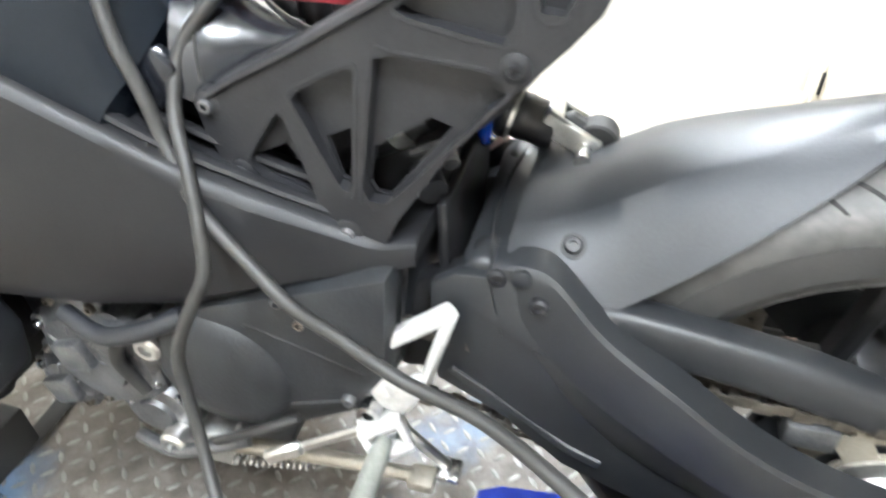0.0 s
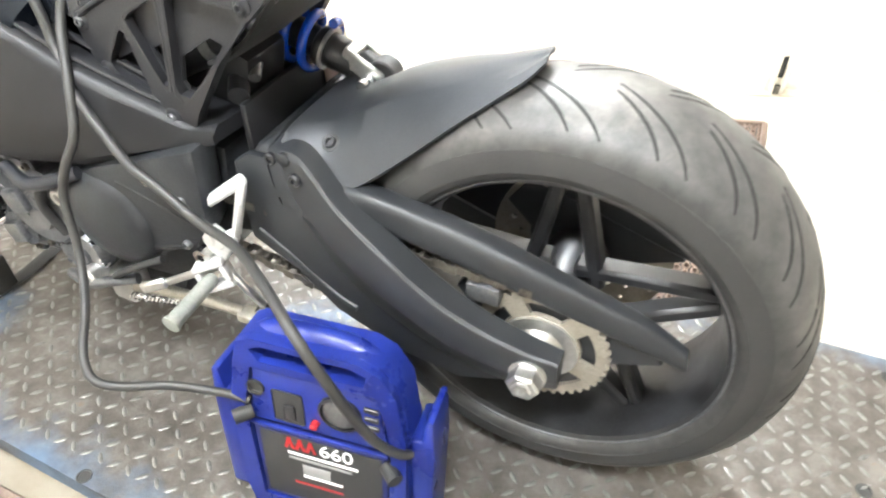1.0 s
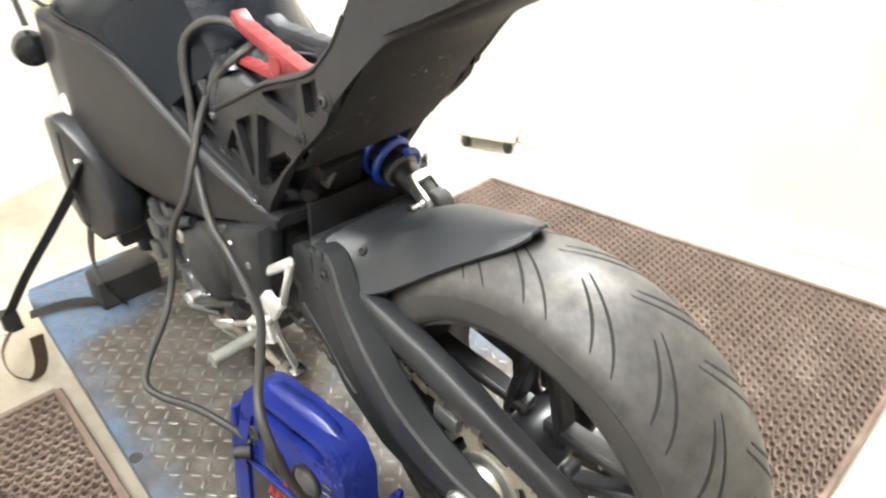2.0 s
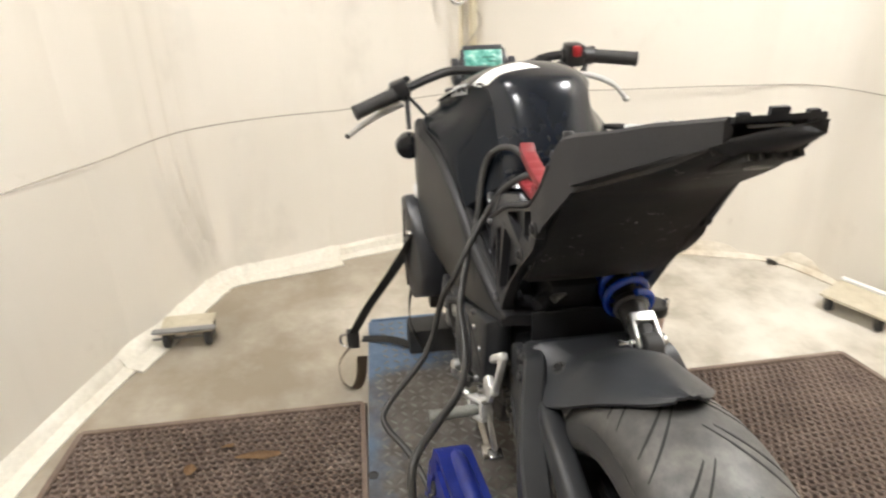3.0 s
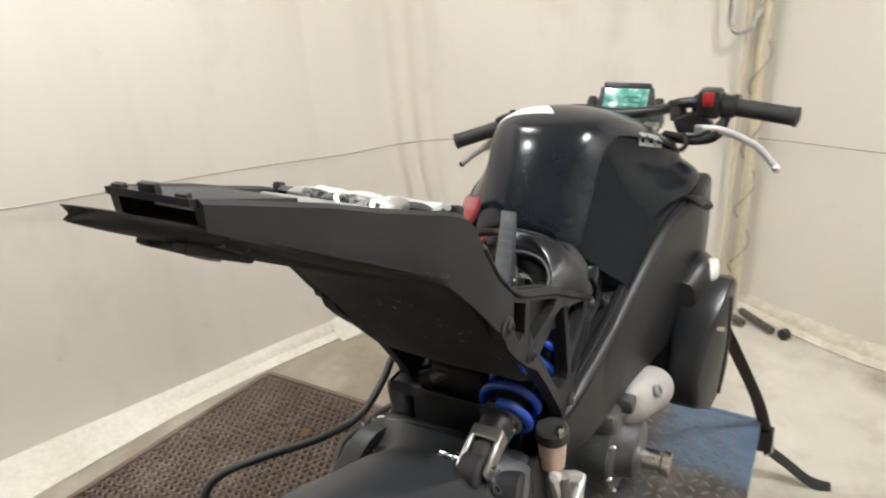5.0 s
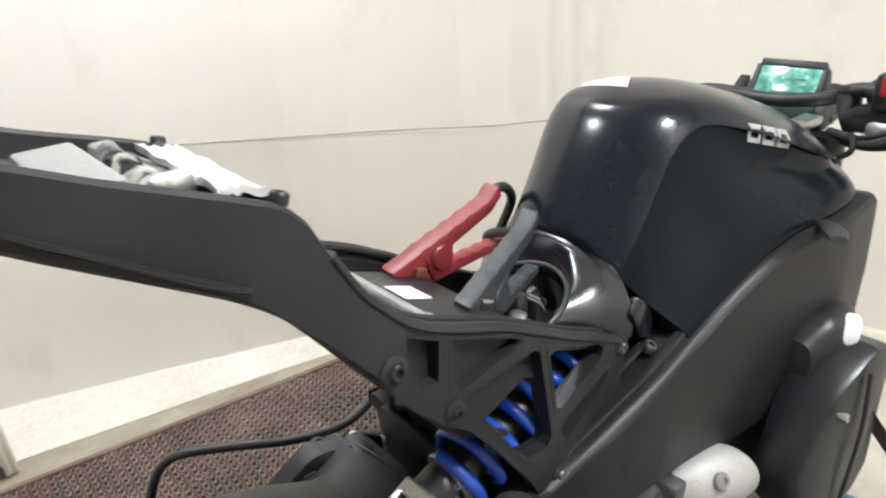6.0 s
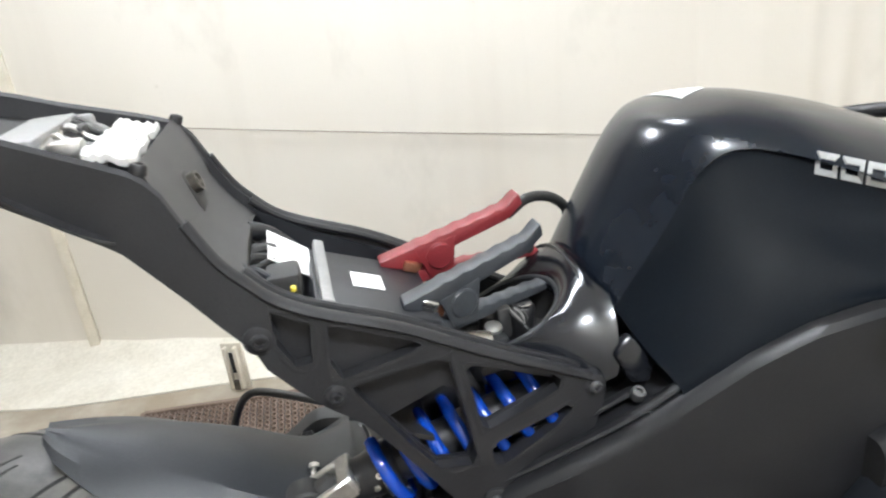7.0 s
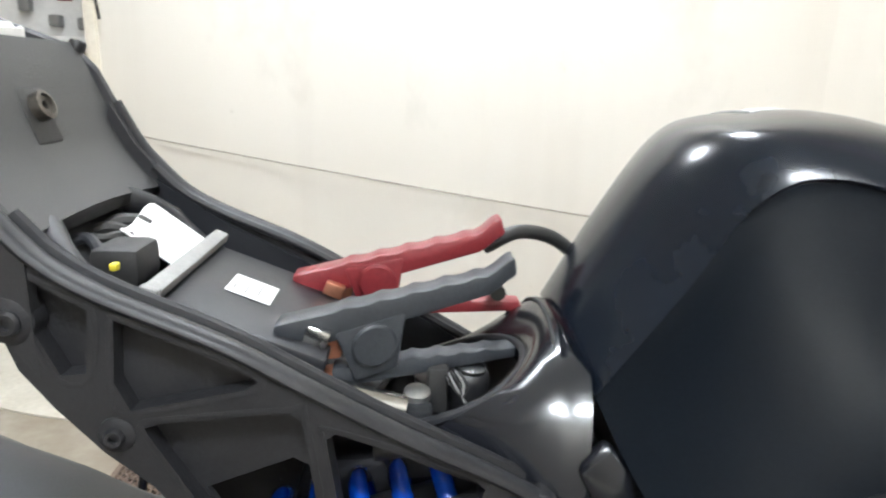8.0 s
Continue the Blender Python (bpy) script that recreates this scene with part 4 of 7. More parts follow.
OPEN = {
    -1: [[(0.398, 0.663), (0.452, 0.684), (0.464, 0.678), (0.474, 0.612), (0.468, 0.598), (0.438, 0.602)], BAYS[-1][1], BAYS[-1][2]],
    1: [[(0.400, 0.650), (0.417, 0.656), (0.463, 0.626), (0.471, 0.592), (0.466, 0.583), (0.454, 0.582)], [(0.483, 0.640), (0.506, 0.628), (0.496, 0.592), (0.487, 0.590)], [(0.545, 0.615), (0.574, 0.600), (0.574, 0.594), (0.566, 0.584), (0.528, 0.571), (0.524, 0.580)]],
}


def subframe_side(s):
    """A flat cast side: face with pockets, thin web behind the upper pockets, open below."""
    sf = new("subframe_side")
    sf.parent = BIKE
    tagged(sf, "ribbed black cast subframe side")
    outline = CHORD + [(0.620, 0.640), (0.616, 0.618), (0.600, 0.580), (0.545, 0.556), (0.500, 0.530), (0.479, 0.510), (0.466, 0.515), (0.448, 0.560), (0.401, 0.632), (0.372, 0.672), (0.345, 0.694), (0.318, 0.722), (0.300, 0.744), (0.286, 0.782), (0.256, 0.835)]
    part("web", prism(outline, lambda x, z: (sub_y(x, z) - 0.014) * s, lambda x, z: (sub_y(x, z) - 0.019) * s, OPEN[s]), TRUSS_PAINT, sf, "thin web behind the ribs")
    part("ribbed_face", prism(outline, lambda x, z: sub_y(x, z) * s, lambda x, z: (sub_y(x, z) - 0.0135) * s, POCKETS + BAYS[s]), TRUSS_PAINT, sf)
    # raised borders round the openings
    for hole in POCKETS + BAYS[s]:
        cx, cz = sum(p[0] for p in hole) / len(hole), sum(p[1] for p in hole) / len(hole)
        ring = [(x + 0.0022 * (1 if x > cx else -1), (sub_y(x, z) - 0.0004) * s, z + 0.0022 * (1 if z > cz else -1)) for x, z in hole]
        part("bay_border", tube(ring + ring[:1], 0.0021, 6, 3, flat=0.5, up=(0, 1, 0)), TRUSS_PAINT, sf)
    rail = [(x, (sub_y(x, z) - 0.004) * s, z) for x, z in CHORD]
    part("top_flange", tube(rail, 0.008, 12, 5, flat=0.55, up=(0, 0, 1)), TRUSS_PAINT, sf)
    rail = [(x, (sub_y(x, z) - 0.021) * s, z + 0.001) for x, z in CHORD[2:]]
    part("inner_bead", tube(rail, 0.0045, 8, 5), TRUSS_PAINT, sf)
    bosses = [((0.607, 0.646), ENGINE_GREY, 0.011), ((0.490, 0.546), ENGINE_GREY, 0.012), ((0.353, 0.706), TRUSS_PAINT, 0.010), ((0.299, 0.774), TRUSS_PAINT, 0.013)]
    if s > 0:
        bosses.append(((0.587, 0.587), ENGINE_GREY, 0.011))
    for (x, z), m, r in bosses:
        boss = bmesh.new()
        lathe(boss, [(-0.012, r + 0.002), (0.001, r + 0.001), (0.003, r - 0.002)], (x, sub_y(x, z) * s, z), (0, s, 0), 18)
        part("boss", boss, TRUSS_PAINT, sf)
        bolt("bolt", (x, (sub_y(x, z) + 0.002) * s, z), (0, s, 0), r * 0.6, m, sf, "socket bolt", 0.005)


side_pair(subframe_side)


# ---- tail tray: walls, belly and lip ----
TOP = [(-0.005, 1.021), (0.10, 0.984), (0.14, 0.967), (0.205, 0.943), (0.236, 0.930), (0.250, 0.914), (0.264, 0.882), (0.280, 0.850), (0.315, 0.812)]
LOW = [(0.004, 0.993), (0.075, 0.948), (0.165, 0.898), (0.21, 0.864), (0.25, 0.818), (0.315, 0.735)]


def top_z(x):
    return lerp_table(TOP, x)[0]


def low_z(x):
    return lerp_table(LOW, x)[0]


def tail():
    tl = new("tail_section")
    tl.parent = BIKE
    tagged(tl, "matte black tail tray, seat and lights removed")
    xs = [0.004 + (0.312 - 0.004) * k / 30 for k in range(31)]
    for s in (1, -1):
        rings = []
        for x in xs:
            y = sub_y(x, 0)
            zt, zl = top_z(x), low_z(x)
            bulge = 0.001
            rings.append([V(x, y * s, zl), V(x, (y + bulge) * s, zl + (zt - zl) * 0.35), V(x, (y + 0.002) * s, zt - 0.004), V(x, (y - 0.002) * s, zt), V(x, (y - 0.008) * s, zt - 0.003), V(x, (y - 0.008) * s, zl + 0.004)])
        bm = bmesh.new()
        skin(bm, rings)
        part("side_wall", bm, PLASTIC_TAIL, tl)
    # belly
    rings = []
    belly = [(0.02, 0.974), (0.06, 0.946), (0.10, 0.921), (0.165, 0.884), (0.205, 0.860), (0.236, 0.832), (0.262, 0.797), (0.30, 0.746), (0.36, 0.664), (0.40, 0.628), (0.44, 0.606)]
    for x, z in [tuple(r) for r in smooth_table(belly, 3)]:
        y = sub_y(x, 0) - 0.003 - 0.014 * ease(0.20, 0.30, x) - 0.010 * ease(0.34, 0.44, x)
        rings.append([V(x, -y, z + 0.006), V(x, -y * 0.9, z), V(x, 0, z - 0.003), V(x, y * 0.9, z), V(x, y, z + 0.006), V(x, y, z + 0.012), V(x, 0, z + 0.006), V(x, -y, z + 0.012)])
    bm = bmesh.new()
    skin(bm, rings)
    part("belly", bm, BELLY, tl, "dusty spattered belly panel")
    # lip: a swept hull wider than the walls
    rings = []
    lip = [(-0.062, 0.006, 1.026, 0.002), (-0.056, 0.014, 1.023, 0.004), (-0.03, 0.030, 1.009, 0.007), (0.0, 0.047, 0.992, 0.008), (0.03, 0.061, 0.975, 0.008), (0.06, 0.074, 0.957, 0.007), (0.10, 0.091, 0.933, 0.006), (0.13, 0.104, 0.915, 0.006), (0.16, 0.116, 0.897, 0.006), (0.18, 0.120, 0.886, 0.006), (0.195, 0.117, 0.878, 0.004)]
    for x, w, z, h in [tuple(r) for r in smooth_table(lip, 4)]:
        n = 8
        up = [V(x + 0.012 * abs(k / n) ** 2, w * k / n, z + 0.006 * (1 - (k / n) ** 2)) for k in range(-n, n + 1)]
        dn = [V(p.x, p.y, z - 0.003 - h * (1 - (p.y / max(w, 0.001)) ** 2)) for p in reversed(up)]
        rings.append(up + dn)
    bm = bmesh.new()
    skin(bm, rings)
    part("lip", bm, PLASTIC_TAIL, tl, "swept tail lip")
    # open light box at the end
    part("light_box", box((0.012, -0.046, 0.985), (0.06, 0.046, 0.992), 0.002), PLASTIC_TAIL, tl)
    part("box_lid", prism([(-0.002, 1.019), (0.10, 0.984), (0.10, 0.979), (-0.002, 1.013)], 0.0445, -0.0445), PLASTIC_TAIL, tl)
    # dark sheet added so the light box opening looks black inside
    part("opening_dark", prism([(0.022, 0.988), (0.026, 0.988), (0.026, 1.004), (0.022, 1.006)], 0.044, -0.044), FRAME_PAINT, tl, "added dark sheet that blackens the light box opening")
    part("light_strip", box((0.016, -0.026, 1.001), (0.020, 0.018, 1.004), 0.001), WHITE_PAPER, tl, "pale strip inside the light box")
    for y, w, h in ((-0.034, 0.006, 0.0), (0.0, 0.0095, 0.004), (0.034, 0.006, 0.0)):
        part("tab", box((0.000, y - w, 1.015), (0.006, y + w, 1.021 + h), 0.0012), PLASTIC_TAIL, tl)
    # small lamp lens under the lip
    bm = bmesh.new()
    slope = Matrix.Translation((-0.004, 0, 0.981)) @ Matrix.Rotation(radians(30), 4, "Y")
    add_box(bm, (0.004, -0.028, -0.004), (0.074, 0.026, 0.006), 0.003, slope)
    for k in range(6):
        add_box(bm, (-0.006 + 0.004 * (k % 3), -0.026 + 0.009 * k, -0.003), (0.010, -0.021 + 0.009 * k, 0.004), 0.001, slope)
    part("lamp_bracket", bm, RUBBER, tl, "black lamp bracket")
    part("lamp_lens", box((0.030, -0.020, -0.0062), (0.046, 0.004, -0.0035), 0.001, slope), GREYISH, tl, "pale plate-lamp lens")
    # backrest panel that closes the hump
    rings = []
    for x, z in [tuple(r) for r in smooth_table([(0.236, 0.934), (0.247, 0.909), (0.257, 0.882), (0.269, 0.853), (0.285, 0.829), (0.300, 0.812)], 4)]:
        w = sub_y(x, 0) - 0.010
        sag = 0.010 * ease(0.24, 0.275, x)
        rr = [V(x - sag * (1 - abs(k / 8) ** 2) * 0.6, w * k / 8, z + sag * 0.55 * (1 - abs(k / 8) ** 2)) for k in range(-8, 9)]
        rings.append(rr + [p - V(0.005, 0, 0.004) for p in reversed(rr)])
    bm = bmesh.new()
    skin(bm, rings)
    bk = part("backrest_panel", bm, BACKREST, tl, "grey matte panel behind the rider")
    # seat lock
    lk = bmesh.new()
    at, out = V(0.259, 0.006, 0.886), V(0.93, -0.06, 0.36)
    lathe(lk, [(-0.006, 0.0105), (0.004, 0.0105), (0.0045, 0.008), (0.002, 0.0075), (0.002, 0.003), (-0.002, 0.003)], at, out, 22)
    part("seat_lock", lk, DIRTY_STEEL, bk, "round seat lock")
    m = Matrix.Translation((0.2545, 0.004, 0.880)) @ Matrix.Rotation(radians(-20), 4, "Y")
    part("lock_recess", box((-0.002, -0.015, -0.022), (0.0022, 0.019, 0.020), 0.002, m), RUBBER, bk, "dark square recess behind the lock")
    # foil pouch, wires and plugs in the tray
    fl = bmesh.new()
    g = bmesh.ops.create_grid(fl, x_segments=14, y_segments=14, size=0.5)
    for v in g["verts"]:
        u, w = v.co.x, v.co.y
        v.co = V(0.2165 + u * 0.033, -0.033 + w * 0.152, 0.950 - (u + 0.5) * 0.011 + 0.004 * noise.noise(V(u * 7, w * 9, 1)))
    bmesh.ops.solidify(fl, geom=fl.faces[:], thickness=0.006)
    part("foil_pad", fl, FOIL, tl, "crumpled bright foil pad")
    part("tray_floor", prism([(0.03, 0.985), (0.20, 0.925), (0.20, 0.918), (0.03, 0.978)], lambda x, z: sub_y(x, z) - 0.007, lambda x, z: 0.007 - sub_y(x, z)), RUBBER, tl)
    part("relay_box", box((0.118, -0.080, 0.948), (0.160, 0.055, 0.960), 0.003), GREYISH, tl, "grey relay box")
    rng = random.Random(8)
    for k in range(9):
        y = -0.085 + 0.013 * k
        part("wire", tube([(0.158 + rng.uniform(0, 0.006), y, 0.946), (0.172, y + rng.uniform(-0.01, 0.01), 0.954 + rng.uniform(0, 0.008)), (0.186, y + rng.uniform(-0.02, 0.02), 0.948), (0.200, y * 0.8, 0.940)], 0.0028, 7, 5), rng.choice((ALU, RUBBER, STEEL, GREYISH)), tl)
    part("connector", box((0.166, -0.03, 0.938), (0.184, -0.006, 0.958), 0.003), RUBBER, tl)
    part("connector", box((0.170, -0.088, 0.940), (0.196, -0.070, 0.956), 0.003), ALU, tl, "bare metal plug")
    part("connector", box((0.164, 0.012, 0.942), (0.182, 0.032, 0.961), 0.004), GREYISH, tl, "grey plug")
    part("connector", box((0.036, -0.02, 0.976), (0.068, 0.01, 0.988), 0.003), WHITE_PAPER, tl, "white plug")
    for s in (1, -1):
        bolt("nut", (0.238, 0.112 * s, 0.931), (0.3, 0, 1), 0.007, BLACK_METAL, tl, "dark flanged nut", 0.005)


BACKREST = surface("grey_backrest_plastic", (0.038, 0.038, 0.039), (0.055, 0.055, 0.056), 0.55, scale=18, bump=0.4, fine=520)
FOIL = surface("crumpled_foil", (0.65, 0.66, 0.67), (0.85, 0.86, 0.86), 0.3, 0.6, scale=30, bump=0.4, fine=90, dist=0.003)
tail()


# ---- main frame beams ----
BEAM_TOP = [(0.43, 0.545), (0.465, 0.541), (0.628, 0.606), (0.675, 0.634), (0.745, 0.678), (0.80, 0.703), (0.858, 0.717), (0.95, 0.724), (1.04, 0.726), (1.085, 0.70)]
BEAM_LOW = [(0.43, 0.52), (0.521, 0.492), (0.645, 0.446), (0.75, 0.438), (0.866, 0.446), (0.96, 0.455), (1.04, 0.52), (1.085, 0.60)]
BEAM_Y = [(0.43, 0.142), (0.55, 0.160), (0.68, 0.178), (0.85, 0.208), (0.95, 0.226), (1.04, 0.222), (1.085, 0.190)]


def frame_beam(s):
    rings = []
    n = 44
    for i in range(n + 1):
        x = 0.43 + (1.085 - 0.43) * i / n
        zt, zl = lerp_table(BEAM_TOP, x)[0], lerp_table(BEAM_LOW, x)[0]
        y = lerp_table(BEAM_Y, x)[0]
        h = zt - zl
        if s < 0:
            zl -= 0.045 * (1 - ease(0.50, 0.68, x))
        prof = [(y - 0.055, zl), (y - 0.012, zl + 0.004), (y - 0.002, zl + 0.12 * h), (y, zl + 0.5 * h), (y - 0.002, zt - 0.10 * h), (y - 0.003, zt - 0.010), (y - 0.008, zt - 0.003), (y - 0.015, zt), (y - 0.085, zt - 0.006), (y - 0.09, (zt + zl) / 2)]
        rings.append([V(x, u * s, z) for u, z in prof])
    bm = bmesh.new()
    skin(bm, rings)
    fb = part("frame_beam", bm, FRAME_PAINT, BIKE, "broad satin black frame beam", 30)
    # raised lip along the top edge
    lip = [(x, (lerp_table(BEAM_Y, x)[0] - 0.026) * s, lerp_table(BEAM_TOP, x)[0] + 0.004) for x in (0.455, 0.52, 0.58, 0.64, 0.69)]
    part("edge_lip", tube(lip, 0.007, 8, 5, flat=0.6, up=(0, 0, 1)), FRAME_PAINT, fb)
    lip = [(x, (lerp_table(BEAM_Y, x)[0] - 0.05) * s, lerp_table(BEAM_TOP, x)[0] + 0.010) for x in (0.47, 0.53, 0.59, 0.65)]
    part("edge_lip", tube(lip, 0.006, 8, 5, flat=0.7, up=(0, 0, 1)), FRAME_PAINT, fb)
    bolt("bolt", (0.650, 0.132 * s, 0.628), (0, 0.5 * s, 0.85), 0.008, ENGINE_GREY, fb, "grey bolt", 0.008)
    bolt("bolt", (0.655, 0.150 * s, 0.617), (0, 0.7 * s, 0.7), 0.006, BLACK_METAL, fb, "small bolt", 0.007)


side_pair(frame_beam)


# ---- fuel tank cover ----
def tank():
    """Lofted from rear to front: spine, crown edge, shoulder, knee recess, lower edge."""
    rows = [
        (0.628, 0.745, 0.632, 0.045, 0.738, 0.645, 0.088, 0.712, 0.662, 0.125, 0.675, 0.683, 0.163, 0.640),
        (0.668, 0.815, 0.674, 0.052, 0.808, 0.695, 0.092, 0.785, 0.712, 0.128, 0.730, 0.735, 0.172, 0.672),
        (0.707, 0.872, 0.716, 0.060, 0.866, 0.735, 0.096, 0.846, 0.760, 0.130, 0.775, 0.790, 0.180, 0.702),
        (0.742, 0.889, 0.757, 0.070, 0.885, 0.778, 0.106, 0.862, 0.810, 0.135, 0.790, 0.845, 0.188, 0.722),
        (0.815, 0.896, 0.830, 0.080, 0.882, 0.850, 0.136, 0.842, 0.870, 0.146, 0.785, 0.895, 0.196, 0.730),
        (0.900, 0.878, 0.910, 0.090, 0.858, 0.925, 0.160, 0.808, 0.935, 0.160, 0.770, 0.945, 0.205, 0.735),
        (1.000, 0.844, 1.000, 0.090, 0.828, 1.010, 0.165, 0.775, 1.010, 0.170, 0.755, 1.010, 0.200, 0.735),
        (1.085, 0.805, 1.085, 0.080, 0.790, 1.085, 0.130, 0.760, 1.085, 0.135, 0.750, 1.085, 0.150, 0.735),
    ]
    rings = []
    for r in smooth_table(rows, 8):
        sx, sz = r[0], r[1]
        half = [tuple(r[i : i + 3]) for i in (2, 5, 8, 11)]
        a, c, k, b = half
        under = tuple(np.array(c) * 0.84 + np.array(k) * 0.16 - np.array((0, 0.004, 0)))
        low = (b[0], b[1] - 0.012, b[2] - 0.035)
        right = [low, b, k, under, c, a, (sx, 0.0, sz)]
        line = right + [(x, -y, z) for x, y, z in reversed(right[:-1])]
        rings.append([V(*p) for p in smooth_table(line, 4)])
    bm = bmesh.new()
    skin(bm, rings)
    bmesh.ops.recalc_face_normals(bm, faces=bm.faces[:])
    tree = BVHTree.FromBMesh(bm)
    n = len(rings[0])
    bm.faces.ensure_lookup_table()
    for r in range(0, len(rings) - 1):
        for i in list(range(2, 13)) + list(range(n - 14, n - 3)):
            bm.faces[r * n + i].material_index = 1
    ob = part("fuel_tank_cover", bm, TANK_PAINT, BIKE, "glossy black fuel tank cover, knee recesses coloured for a dim reflection", 60)
    ob.data.materials.append(KNEE_DIM)
    return ob, tree


TANK, TANK_TREE = tank()


def on_tank(x, y, z, lift):
    hit, nrm, _, _ = TANK_TREE.find_nearest(V(x, y, z))
    return hit + nrm * lift


# plain silver emblem outlines on the tank shoulders
def emblem(s):
    """Three outlined blocks, laid onto the shoulder from the side."""
    slant = V(0.54, 0.54 * s * -1, -0.21).normalized()

    def laid(u, w, lift):
        x, z = 0.855 + 0.084 * u, 0.845 - 0.028 * u - 0.022 * w
        start = V(x, 0.11 * s, z) - slant * 0.3
        hit, nrm, _, _ = TANK_TREE.ray_cast(start, slant)
        if hit is None:
            hit, nrm, _, _ = TANK_TREE.find_nearest(V(x, 0.11 * s, z))
        if nrm.dot(slant) > 0:
            nrm = -nrm
        return hit + nrm * lift

    for k in range(3):
        u0, wide = 0.36 * k, 0.31
        rings = []
        steps = [(0, 0), (0.5, 0), (1, 0), (1, 0.5), (1, 1), (0.5, 1), (0, 1), (0, 0.5)]
        for u, w in steps + steps[:1]:
            ui, wi = 0.5 + (u - 0.5) * 0.60, 0.5 + (w - 0.5) * 0.44
            rings.append([laid(u0 + wide * u, w, -0.001), laid(u0 + wide * u, w, 0.0016), laid(u0 + wide * ui, wi, 0.0016), laid(u0 + wide * ui, wi, -0.001)])
        em = bmesh.new()
        skin(em, rings, True, False)
        bmesh.ops.remove_doubles(em, verts=em.verts[:], dist=1e-5)
        part("emblem_outline", em, SILVER_LETTER, TANK, "silver emblem outline")


side_pair(emblem)

# strip of white tape across the left of the tank crown
tp = bmesh.new()
rings = []
for i in range(13):
    t = i / 12
    c = V(0.792, 0.108, 0.858).lerp(V(0.792, 0.010, 0.894), t)
    a, b = c + V(-0.024, -0.014, 0.003), c + V(0.022, 0.014, -0.003)
    rings.append([on_tank(*a, 0.0012), on_tank(*c, 0.0014), on_tank(*b, 0.0012), on_tank(*b, -0.0005), on_tank(*a, -0.0005)])
skin(tp, rings)
tagged(finish(tp, "tape_strip", WHITE_PAPER, None), "strip of white tape stuck across the tank top", "tape")


